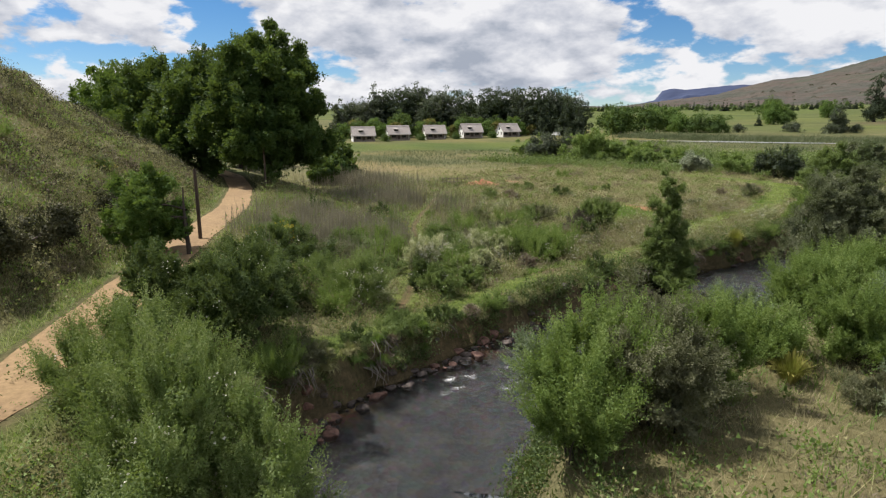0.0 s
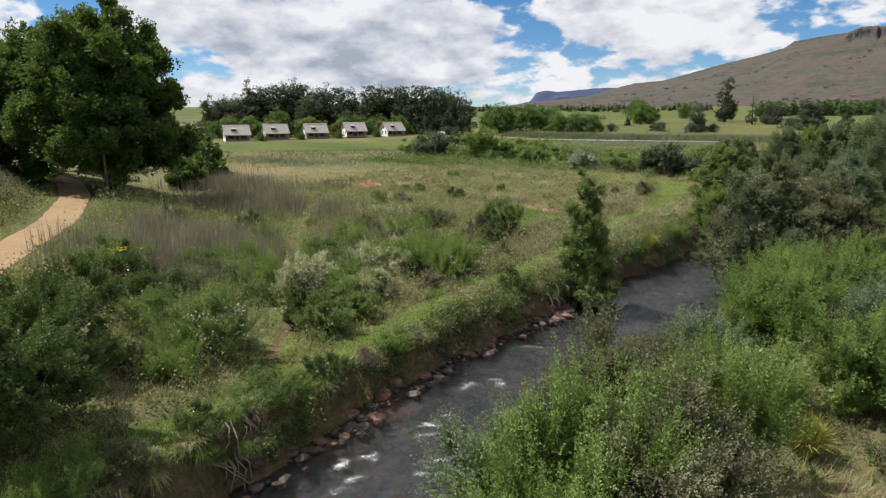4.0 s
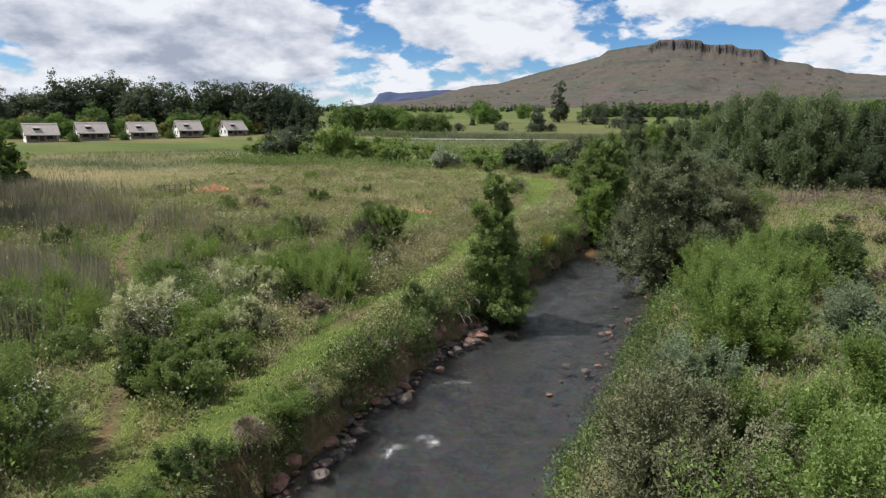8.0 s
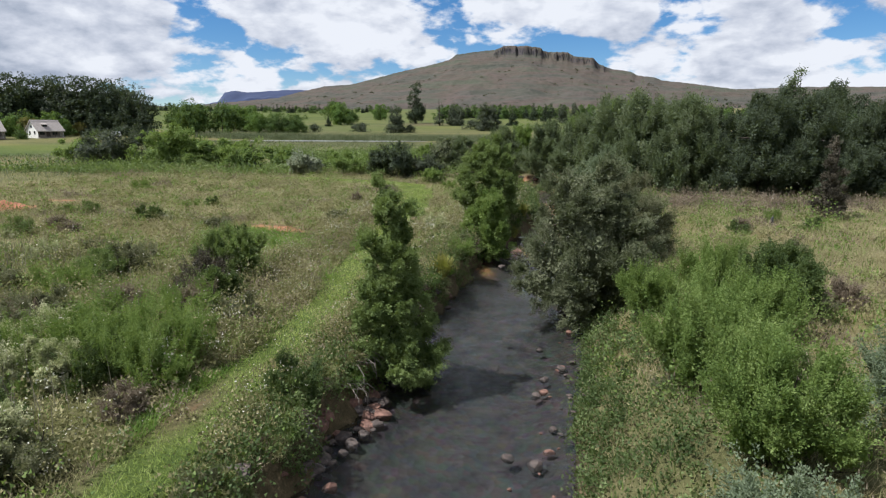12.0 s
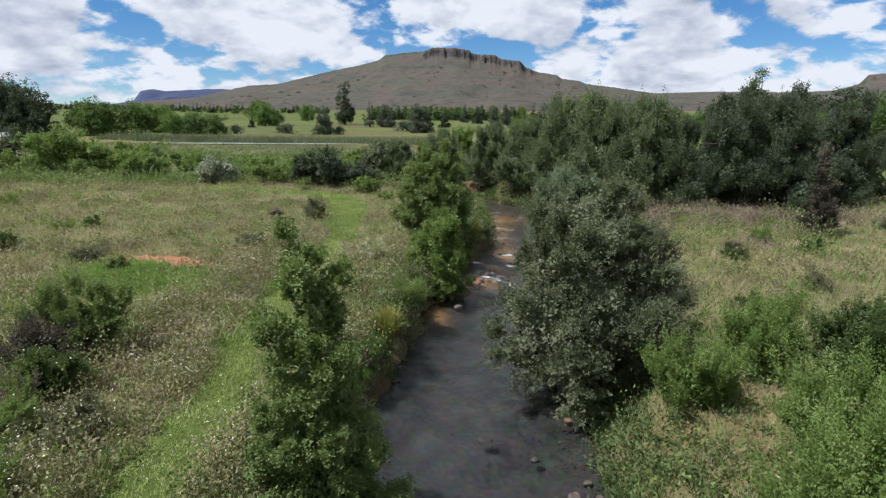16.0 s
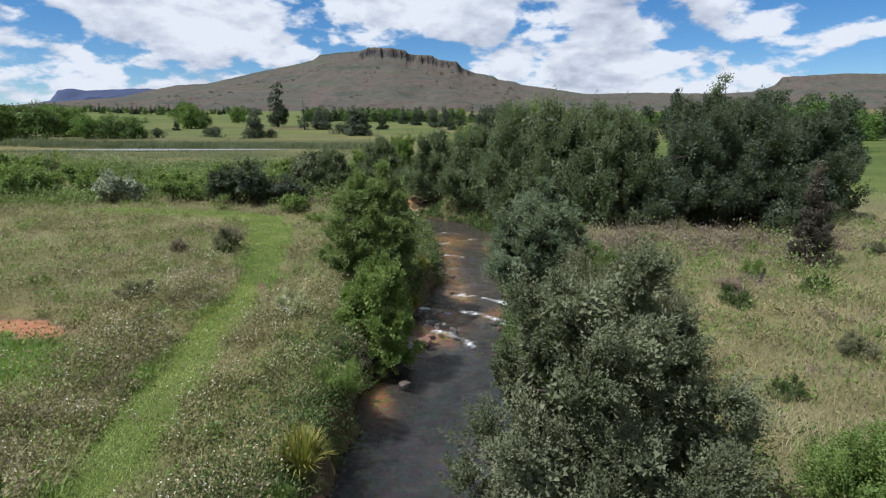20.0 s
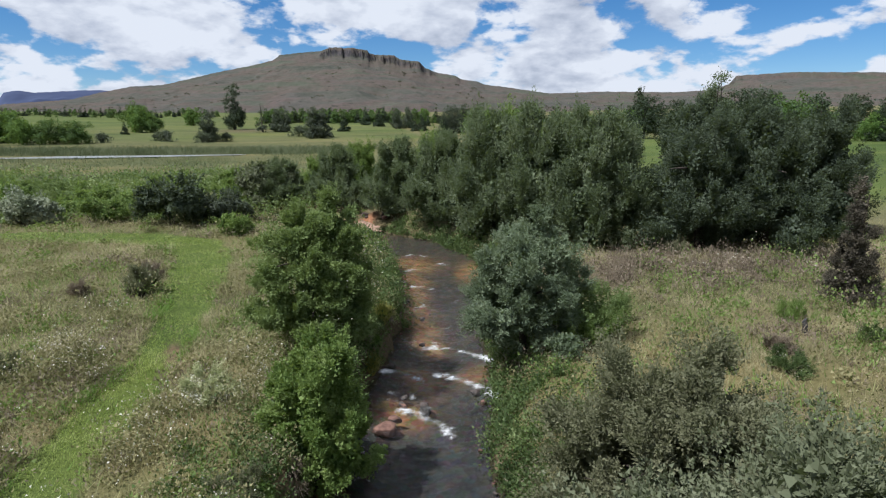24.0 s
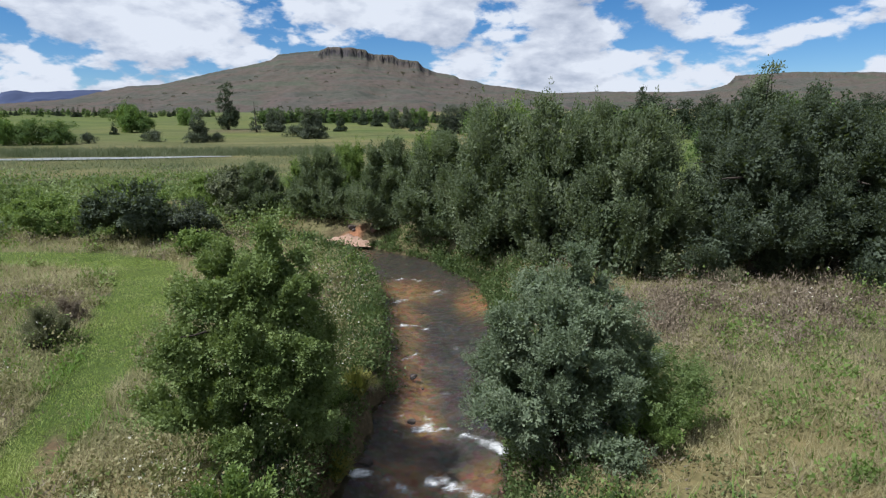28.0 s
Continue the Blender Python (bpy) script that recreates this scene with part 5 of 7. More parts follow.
A = [grove_tree(s, leaf, w, h, "dense grey-green wattle tree in the streamside grove") for s, leaf, w, h in ((101, LEAF_WATTLE_DARK, 4.6, 9.0), (102, LEAF_GROVE, 4.2, 8.0), (103, LEAF_WATTLE_DARK, 5.2, 10.5), (104, LEAF_WILLOW, 4.2, 7.5))]
for k, (x, y, which, s, tall) in enumerate(((16.5, 30, 1, 1.01, 0.98), (19.5, 23.5, 1, 1.05, 1.25), (22.0, 18.5, 1, 1.05, 1.23), (25.5, 14.8, 1, 1.0, 1.15), (22, 33, 3, 1.1, 1.3), (28, 27, 1, 1.1, 1.25), (31.6, 12.6, 2, 0.92, 0.92), (36.2, 11.8, 2, 0.94, 0.9), (35, 20, 0, 1.1, 1.08), (39, 19, 2, 0.99, 0.96), (12.5, 36.5, 1, 0.95, 0.91), (6.5, 40.5, 1, 0.82, 0.79), (0.5, 44, 1, 0.72, 0.6), (17, 40, 3, 1.01, 0.98), (9, 47, 3, 0.85, 0.82), (26, 36, 3, 1.1, 1.19), (34, 30, 0, 0.93, 0.9), (42, 22, 0, 1.1, 1.11), (20, 50, 1, 0.96, 0.92), (34, 42, 3, 1.1, 1.14), (46, 34, 1, 1.1, 1.25), (-6, 52, 3, 0.62, 0.43), (4, 56, 3, 0.7, 0.56), (44, 16, 0, 1.0, 1.02))):
    ob = copy_thing(A[which], pose(*on_ground(x, y, -0.1), 0, 0, (k * 67) % 360))
    ob.scale = (s, s, tall)
for src in A:
    for o in (*src.children_recursive, src):
        bpy.data.objects.remove(o)
tree("dark_conifer", 105, [(0, 0, 0.7 + 0.52 * k, 1.15 - 0.105 * k, 1.15 - 0.105 * k, 0.5) for k in range(11)], (0.08, 5.6), LEAF_RUSSET, "small dark russet conical tree in the dry grass", plume=(700, 40, 0.5, 0.16, 0.11, 0.2), at=on_ground(31.6, -0.6))
tree("bare_tree", 106, [(0.4 * math.sin(k * 2), 0.4 * math.cos(k * 2), 5 + 1.0 * k, 1.3 - 0.08 * k, 1.3 - 0.08 * k, 0.6) for k in range(9)], (0.07, 12.6), LEAF_GROVE, "thin half-bare tree rising over the grove", twigs=1000, per=5, size=0.18, wide=0.3, limb_count=14, at=on_ground(37.2, 20.0), spread_=0.3, gaps=0.8)

# ---- low shrubs of the meadow ----
def low_shrub(seed, leaf, w, h, label, kind, blade=0.3, flowers=None, size=0.105):
    ob = thicket(0, 0, seed, leaf, w, h, label, size=size, blade=blade, twigs=620, kind=kind, simple=True, stems=5, flowers=flowers)
    ob.matrix_world = Matrix()
    return ob


LOW = [low_shrub(401, LEAF_WILLOW, 1.1, 1.2, "low bright green shrub in the meadow", "low_shrub", 0.22), low_shrub(402, LEAF_GREY, 1.0, 1.1, "low grey-green shrub in the meadow", "low_shrub"),
       low_shrub(403, LEAF_BRAMBLE, 1.2, 1.2, "low dark bramble patch in the meadow", "bramble_patch", 0.4, (PETAL, 70)), low_shrub(404, SEED, 0.8, 1.2, "dry pinkish brown shrub in the meadow", "dry_shrub", 0.1, size=0.16),
       low_shrub(405, LEAF_CREAM, 1.1, 1.1, "low shrub covered in white flowers", "flowering_shrub", 0.26, (PETAL, 420)), low_shrub(406, LEAF_FEN, 1.3, 1.4, "leafy green shrub in the meadow", "low_shrub", 0.3), low_shrub(407, LEAF_FEN, 1.1, 1.2, "low shrub with yellow flowers", "flowering_shrub", 0.26, (PETAL_YELLOW, 420))]
SPOTS = [(-14.5, -45.0, 6, 1.7), (-13.6, -44.2, 6, 1.2), (-13.5, -28.5, 0, 1.3), (-7.2, -30.5, 0, 1.3), (-3.2, -28.5, 0, 1.1), (-9.5, -30, 4, 1.1), (-6.5, -19.5, 3, 1.2), (-8.0, -40.5, 5, 1.0), (-17.5, -32, 6, 1.3), (-13.2, -37.5, 0, 1.4), (-2.6, -33.5, 3, 0.7), (-5.5, -25.5, 0, 1.2),
         (-9.0, -24, 3, 0.9), (-3.0, -25, 1, 1.0), (-8.5, -28, 4, 1.2), (-13, -18, 1, 1.2), (-4.8, -31.6, 2, 0.9), (-8.0, -33.2, 4, 1.2), (-13.5, -22, 0, 1.1), (-17.5, -22, 1, 1.2), (-6.3, -34.6, 2, 1.0), (-14, -6, 1, 1.0), (-2.2, -48.6, 0, 0.9), (-6.2, -46.5, 5, 1.1), (-8.9, -46.0, 2, 1.5), (-10.5, -44, 1, 1.5), (-12, -41, 5, 1.4), (-5.2, -37.2, 0, 1.4), (-7.2, -36.6, 1, 1.3), (-3.4, -36.4, 1, 1.0), (-10, -38.5, 0, 1.3), (-9.8, -34.5, 5, 1.4), (-6.5, -28.8, 0, 1.5), (-10.8, -26.5, 1, 1.4), (17.4, -1.6, 5, 1.7), (16.8, -2.6, 0, 1.3)]
R2 = np.random.default_rng(91)
# shrubs along the lip of the cut bank
for k, y in enumerate((-55.5, -54.0, -52.2, -50.0, -47.6, -44.8, -41.5, -37.0, -32.0, -24.5, -21.5, -13.5, -10.8)):
    x = np.arange(-2, 14, 0.1)
    e, side = bank_edge(x, np.full(len(x), y))
    ok = (side < 0) & (e > 0.75)
    if ok.any():
        SPOTS.append((float(x[ok].max()), y, (2, 0, 1, 2, 5)[k % 5], 0.55 + 0.35 * (k * 5 % 7) / 7))
while len(SPOTS) < 170:
    x, y = R2.uniform(-34, 40), R2.uniform(-58, 24)
    e, side = bank_edge(np.array([x]), np.array([y]))
    e, side = float(e[0]), float(side[0])
    clear = min(float(along(l, np.array([x]), np.array([y]))[0][0]) - k for l, k in ((PATHLINE, 2.0), (TRAIL, 1.0), (ROADLINE, 3.0)))
    if e < 1.0 or clear < 0 or R2.uniform() > (0.85 if side < 0 and y < -8 else 0.35):
        continue
    kind = int(R2.choice(7, p=(0.22, 0.22, 0.16, 0.12, 0.10, 0.17, 0.01))) if side < 0 else int(R2.choice(7, p=(0.40, 0.22, 0.12, 0.08, 0.02, 0.16, 0.0)))
    SPOTS.append((x, y, kind, R2.uniform(0.4, 1.0)))
for k, (x, y, kind, s_) in enumerate(SPOTS):
    ob = copy_thing(LOW[kind], pose(*on_ground(x, y, -0.05), 0, 0, (k * 71) % 360))
    ob.scale = (s_, s_, s_ * (0.75 + 0.4 * ((k * 13) % 7) / 7))
for src in LOW:
    for o in (*src.children_recursive, src):
        bpy.data.objects.remove(o)

# ---- the big trees by the road ----
def great_tree(x, y, seed, w, h, leaf=LEAF_OAK, twigs=1800):
    rng = np.random.default_rng(seed)
    lob = dome(rng, 34, w, h, 0.16, 0.30, 3)
    return tree("oak_tree", seed, lob, (h * 0.025, h * 0.75), leaf, "tall spreading dark green tree shading the dirt road", limb_count=9, at=on_ground(x, y, -0.2), plume=(twigs, 40, 1.5, 0.75, 0.36, 0.36))


great_tree(-49.5, -26.5, 111, 8.0, 19.2, twigs=3600)
great_tree(-62, -29.5, 112, 7.4, 16.2, twigs=2400)
great_tree(-72, -31.5, 114, 6.8, 14.8, twigs=1500)
great_tree(-84, -20, 113, 8.0, 17, twigs=1300)
great_tree(-97, -31, 116, 7.5, 17.0, LEAF_OAK_PALE, 1200)
great_tree(-92, -10, 115, 6.5, 14.5, twigs=1000)
great_tree(-118, -24, 117, 8.0, 18, LEAF_OAK_PALE, 900)
for k, (x, y, w, h) in enumerate(((-62, -8, 3.6, 4.2), (-57, -14, 3.0, 3.4), (-70, -2, 3.2, 7.5))):
    thicket(x, y, 120 + k, LEAF_OAK, w, h, "dark green bush under the tall trees", size=0.4, blade=0.4, twigs=1300, kind="dark_bush", simple=True)

# ---- far trees ----
def far_kind(kind, seed, leaf, w, h, label, shape="round", twigs=900, size=0.7, per=5):
    rng = np.random.default_rng(seed)
    if shape == "round":
        lob = lobed(rng, 14, w * 0.52, h * 0.16, h * 0.82, w * 0.34, 0.9, 0.3)
    elif shape == "cone":
        lob = [(0, 0, h * (0.07 + 0.85 * u), w * 0.5 * (1.02 - 0.95 * u), w * 0.5 * (1.02 - 0.95 * u), h * 0.06) for u in np.linspace(0, 1, 13)]
    else:
        lob = [(rng.normal() * w * 0.07, rng.normal() * w * 0.07, h * (0.12 + 0.78 * u), w * 0.36 * (1.05 - 0.6 * u), w * 0.36 * (1.05 - 0.6 * u), h * 0.09) for u in np.linspace(0, 1, 13)]
    return tree(kind, seed, lob, (h * 0.018, h * 0.8), leaf, label, twigs=int(twigs * 1.5), per=per, size=size * 0.72, wide=0.4, limb_count=0, spread_=0.4, gaps=0.25, scale=2.5, simple=True, each_mass=9)


KINDS = {
    "round": far_kind("broadleaf_tree", 131, LEAF_OAK, 10, 10, "dark round broadleaf tree in the far field"),
    "round2": far_kind("broadleaf_tree", 141, LEAF_OAK, 12, 9.5, "wide dark broadleaf tree in the far field", twigs=1300),
    "pale": far_kind("broadleaf_tree", 132, LEAF_OAK_PALE, 8, 10, "fresh green broadleaf tree in the far field"),
    "pine": far_kind("pine_tree", 133, LEAF_PINE, 7.5, 15, "dark conical pine tree", "cone", 800),
    "gum": far_kind("gum_tree", 134, LEAF_GUM, 13, 21, "tall grey-green gum tree behind the cottages", "tall", 1100, 0.9),
    "gum2": far_kind("gum_tree", 144, LEAF_GUM, 16, 20, "wide crowned grey-green gum tree behind the cottages", "round", 1200, 0.9),
    "gum3": far_kind("gum_tree", 145, LEAF_PINE, 14, 19, "dark crowned gum tree behind the cottages", "round", 1200, 0.9),
    "tall": far_kind("cypress_tree", 135, LEAF_PINE, 13, 25, "tall dark cypress tree standing alone", "tall", 1500, 0.8),
    "thin": far_kind("bare_tree", 138, LEAF_GUM, 6, 19, "thin half-bare grey tree in the far field", "cone", 260, 0.6),
    "lone": far_kind("gum_tree", 139, LEAF_GUM, 11, 14, "dark grey-green gum tree in the far field", "tall", 1100, 0.7),
    "rust": far_kind("broadleaf_tree", 136, LEAF_AUTUMN, 6, 8, "yellow-green broadleaf tree by the cottages"),
    "hedge": far_kind("clipped_bush", 137, LEAF_OAK, 2.6, 2.6, "clipped round garden bush beside a cottage", "round", 260, 0.4),
    "far_pine": far_kind("pine_tree", 151, LEAF_PINE, 7.5, 14, "small dark pine tree under the mountain", "cone", 260, 1.1, 4),
    "far_round": far_kind("broadleaf_tree", 152, LEAF_OAK, 9, 10, "dark tree under the mountain", "round", 260, 1.1, 4),
    "grey_bush": far_kind("grey_bush", 153, LEAF_GUM, 6, 4.2, "grey-green bush in the far field", "round", 380, 0.5),
}
FAR = [("tall", -51.5, 318, 1.02), ("thin", -33.5, 290, 1.0), ("lone", -43.3, 214, 0.86), ("grey_bush", -44, 207, 0.9), ("grey_bush", -58.9, 217, 1.0), ("grey_bush", -63, 222, 0.8), ("grey_bush", -38, 218, 0.8), ("lone", -26, 291, 0.85), ("lone", -22, 289, 0.8), ("lone", -5.7, 236, 0.95), ("lone", -2.5, 238, 0.85),
       ("grey_bush", -13, 250, 1.1), ("pine", 7.3, 295, 0.8), ("pine", 21.5, 386, 0.95), ("pine", 28.3, 357, 0.9), ("lone", 36.6, 318, 0.8), ("lone", 46, 346, 0.9), ("pine", 47, 287, 0.75), ("pine", 52.4, 251, 0.72), ("lone", 55.5, 256, 0.95), ("lone", 60, 262, 0.95), ("lone", 65, 262, 1.0), ("round", 70, 262, 1.1),
       ("round", -112, 352, 1.35), ("pale", -89, 286, 1.25), ("round", -84.5, 283, 0.6), ("round", -85, 288, 0.8), ("pine", -90.6, 267, 0.45), ("pale", -88, 384, 1.15), ("round2", -84, 199, 0.8), ("round2", -91, 197, 0.85), ("pale", -98.3, 194, 0.85), ("grey_bush", -78, 206, 0.9), ("pale", -107, 208, 1.1), ("pale", -114, 205, 1.15),
       ("round", -99, 165, 1.1), ("round", -107, 160, 1.15), ("round", -113, 166, 1.1), ("pale", -117, 178, 1.1), ("pale", -124, 190, 1.1), ("tall", 215, 381, 1.0), ("round", 222, 385, 1.0), ("round", 208, 385, 0.9), ("pale", 190, 340, 0.9), ("pale", 175, 330, 0.8), ("pale", 205, 350, 0.9), ("round", 62.9, 236, 0.8),
       ("pine", 85, 75, 0.8), ("pine", 92, 72, 0.95), ("pine", 99, 80, 1.0), ("round", 78, 88, 0.7), ("round", 110, 100, 1.2), ("round", 120, 120, 1.2), ("pine", 108, 92, 0.9)]
# the belt of trees behind the cottages
for k in range(46):
    u = k / 45
    x, y = -196 + 74 * u + R.uniform(-6, 6), 84 + 72 * u + R.uniform(-8, 8)
    FAR.append((("gum2", "gum", "gum3", "gum2", "gum3", "pine", "gum3")[k % 7], x, y, R.uniform(0.6, 1.02) + 0.14 * ((k * 5) % 7 == 0)))
for k in range(22):
    u = k / 21
    FAR.append((("pale", "rust", "round", "pale")[k % 4], -166 + 36 * u + R.uniform(-3, 3), 66 + 62 * u + R.uniform(-3, 3), R.uniform(0.55, 0.95)))
for k in range(10):
    FAR.append(("pine", -124 + R.uniform(-9, 12), 138 + R.uniform(-8, 14), R.uniform(0.7, 1.05)))
# the plantation along the far slope, and the lines of trees under the mountain
for k in range(110):
    u = k / 109
    a = math.radians(48 - 37 * u)
    r = 640 + R.uniform(-35, 45)
    FAR.append((("far_pine", "far_round", "far_round", "far_pine")[k % 4], 7 - r * math.sin(a), -35 + r * math.cos(a), R.uniform(0.5, 0.8)))
for k in range(46):
    a = math.radians(7 - 12 * k / 45)
    r = 490 + R.uniform(-20, 20)
    FAR.append((("far_round", "far_pine", "far_round")[k % 3], 7 - r * math.sin(a), -35 + r * math.cos(a), R.uniform(0.75, 1.15)))
for k in range(44):
    a = math.radians(-6 - 18 * k / 43 + R.uniform(-0.6, 0.6))
    r = 380 + R.uniform(-60, 90)
    FAR.append((("far_pine", "far_round", "far_pine", "pale")[k % 4], 7 - r * math.sin(a), -35 + r * math.cos(a), R.uniform(0.6, 1.1)))
for k in range(60):
    u = k / 59
    a = math.radians(-22 - 30 * u)
    r = 260 + R.uniform(-40, 110)
    FAR.append((("round", "pale", "pine", "round", "gum3")[k % 5], 7 - r * math.sin(a), -35 + r * math.cos(a), R.uniform(0.6, 0.95)))
for k, (kind, x, y, s) in enumerate(FAR):
    ob = copy_thing(KINDS[kind], pose(*on_ground(x, y, -0.3), 0, 0, (k * 83) % 360))
    ob.scale = (s, s, s)

# ---- the cottages ----
def box(x0, x1, y0, y1, z0, z1):
    v = np.array([(x, y, z) for z in (z0, z1) for y in (y0, y1) for x in (x0, x1)], float)
    return v, np.array([(0, 2, 3, 1), (4, 5, 7, 6), (0, 1, 5, 4), (2, 6, 7, 3), (0, 4, 6, 2), (1, 3, 7, 5)])


def prism(poly, y0, y1):
    """An outline in x and z drawn out along y, as triangles and quads split to triangles."""
    n = len(poly)
    v = np.array([(x, y0, z) for x, z in poly] + [(x, y1, z) for x, z in poly], float)
    f = []
    for k in range(n):
        j = (k + 1) % n
        f += [(k, j, n + j), (k, n + j, n + k)]
    for k in range(1, n - 1):
        f += [(0, k + 1, k), (n, n + k, n + k + 1)]
    return v, np.array(f)


def cottage():
    """Local x is across the gable (front at -x), y along the ridge."""
    ob = new("cottage")
    L, D, E, T = 7.4, 5.2, 2.0, 4.75
    part("wall", mesh_of("wall", *box(-D / 2 + 1.2, D / 2, -L / 2, L / 2, -0.4, E), WHITEWASH), ob, "white plastered wall")
    for y0 in (-L / 2 - 0.05, L / 2 - 0.25):
        part("gable", mesh_of("gable", *prism([(-D / 2 + 0.1, -0.4), (D / 2, -0.4), (D / 2, E), (0.1, T - 0.12), (-D / 2 + 0.1, E - 0.1)], y0, y0 + 0.3), WHITEWASH), ob, "white plastered gable wall")
    for s in (-1, 1):
        poly = [(0, T), (s * (D / 2 + 0.35), E - 0.28), (s * (D / 2 + 0.35), E - 0.5), (0, T - 0.26)]
        part("roof", mesh_of("roof", *prism(poly if s > 0 else poly[::-1], -L / 2 - 0.4, L / 2 + 0.4), THATCH), ob, "grey thatched roof slope")
    part("ridge", mesh_of("ridge", *prism([(-0.3, T - 0.2), (0.3, T - 0.2), (0.0, T + 0.1)], -L / 2 - 0.42, L / 2 + 0.42), THATCH), ob)
    dorm = part("dormer", mesh_of("dormer", *prism([(-1.75, 2.75), (-0.4, 2.75), (-0.4, 3.75), (-1.75, 3.45)], 0.35, 1.75), DARK_WOOD), ob, "dark timber dormer")
    part("pane", mesh_of("pane", *box(-1.80, -1.76, 0.5, 1.6, 2.85, 3.35), GLASS), dorm)
    part("dormer_roof", mesh_of("dormer_roof", *prism([(-1.95, 3.42), (-0.3, 3.85), (-0.3, 4.0), (-1.95, 3.6)], 0.2, 1.9), THATCH), dorm)
    part("stoep", mesh_of("stoep", *box(-D / 2 - 0.5, -D / 2 + 1.2, -L / 2, L / 2, -0.4, 0.08), STONE), ob, "stone veranda floor")
    for y in (-L / 2 + 0.15, -1.2, 1.2, L / 2 - 0.15):
        part("post", mesh_of("post", *box(-D / 2 + 0.02, -D / 2 + 0.16, y - 0.07, y + 0.07, 0.08, E - 0.3), DARK_WOOD), ob)
    # dark panel over the white wall imitates the shade under the veranda roof
    part("veranda_wall", mesh_of("veranda_wall", *box(-D / 2 + 1.15, -D / 2 + 1.197, -L / 2 + 0.3, L / 2 - 0.3, 0.08, E - 0.1), STONE), ob, "dark front panel standing in for the veranda's shade")
    d = part("door", mesh_of("door", *box(-D / 2 + 1.09, -D / 2 + 1.146, -0.5, 0.5, 0.08, 1.95), DARK_WOOD), ob, "dark timber door")
    for y in (-2.6, 1.1):
        w = part("window", mesh_of("window", *box(-D / 2 + 1.09, -D / 2 + 1.146, y, y + 1.5, 0.6, 1.8), DARK_WOOD), ob)
        for j in range(2):
            part("pane", mesh_of("pane", *box(-D / 2 + 1.06, -D / 2 + 1.086, y + 0.08 + j * 0.7, y + 0.72 + j * 0.7, 0.68, 1.72), GLASS), w)
    g = part("gable_window", mesh_of("gable_window", *box(-0.35, 0.45, L / 2 + 0.055, L / 2 + 0.09, 2.5, 3.3), DARK_WOOD), ob)
    part("pane", mesh_of("pane", *box(-0.28, 0.38, L / 2 + 0.093, L / 2 + 0.11, 2.57, 3.23), GLASS), g)
    for x in (-1.2, 0.9):
        g = part("gable_window", mesh_of("gable_window", *box(x - 0.3, x + 0.3, L / 2 + 0.055, L / 2 + 0.09, 0.7, 1.7), DARK_WOOD), ob)
        part("pane", mesh_of("pane", *box(x - 0.24, x + 0.24, L / 2 + 0.093, L / 2 + 0.11, 0.76, 1.64), GLASS), g)
    return tagged(ob, "white cottage with a grey thatched roof and dormer", "cottage", "row of cottages on the lawn")


def parked_car(x, y, turn):
    """A white car beside the last cottage; local x is along it."""
    ob = new("car")
    body = [(-2.05, 0.35), (2.05, 0.35), (2.1, 0.75), (1.95, 0.95), (-2.0, 1.0), (-2.1, 0.7)]
    part("body", mesh_of("body", *prism(body, -0.85, 0.85), CAR_PAINT), ob, "white painted body")
    cab = [(-1.95, 1.0), (1.0, 0.97), (0.45, 1.55), (-1.7, 1.6)]
    cabin = part("cabin", mesh_of("cabin", *prism(cab, -0.78, 0.78), CAR_PAINT), ob)
    for side in (-0.80, 0.782):
        for a, b in ((-1.6, -0.55), (-0.45, 0.5)):
            part("window", mesh_of("window", *prism([(a, 1.05), (b, 1.05), (b - 0.15, 1.48), (a + 0.1, 1.5)], side, side + 0.018), GLASS), cabin)
    for wx in (-1.3, 1.3):
        for wy in (-0.87, 0.67):
            part("wheel", mesh_of("wheel", *tube([(wx, wy, 0.33), (wx, wy + 0.02, 0.33), (wx, wy + 0.18, 0.33), (wx, wy + 0.2, 0.33)], [0.05, 0.33, 0.33, 0.05], 16), WIRE, True), ob)
    tagged(ob, "white car parked beside the last cottage", "car")
    ob.matrix_world = pose(*on_ground(x, y), 0, 0, turn)


parked_car(-116.5, 129.0, 150)
first = cottage()
for k, (x, y, turn) in enumerate(((-148, 61, 152), (-145, 74, 154), (-140, 87, 152), (-134, 100, 154), (-127, 113, 163))):
    m = pose(*on_ground(x, y, 0.3), 0, 0, turn)
    if k == 0:
        first.matrix_world = m
    else:
        copy_thing(first, m)
for x, y in ((-142.5, 66), (-138.5, 79), (-134, 92), (-128, 105)):
    copy_thing(KINDS["hedge"], pose(*on_ground(x, y, -0.2)))
for src in KINDS.values():
    for o in (*src.children_recursive, src):
        bpy.data.objects.remove(o)


# ---- grasses ----
def scatter(seed, n, x0, x1, y0, y1, want):
    """Random places where want(x, y) says so (a share from 0 to 1), denser near the camera's line."""
    rng = np.random.default_rng(seed)
    xs, ys, got = [], [], 0
    while got < n:
        x, y = rng.uniform(x0, x1, n), rng.uniform(y0, y1, n)
        near = np.clip(26.0 / np.maximum(np.hypot((x - 7) * 0.9, np.maximum(0, np.maximum(-62 - y, y + 18))) + 8, 8), 0, 1.0)
        keep = rng.uniform(size=n) < want(x, y) * near
        xs.append(x[keep]); ys.append(y[keep])
        got += int(keep.sum())
        if len(xs) > 30:
            break
    return np.concatenate(xs)[:n], np.concatenate(ys)[:n]


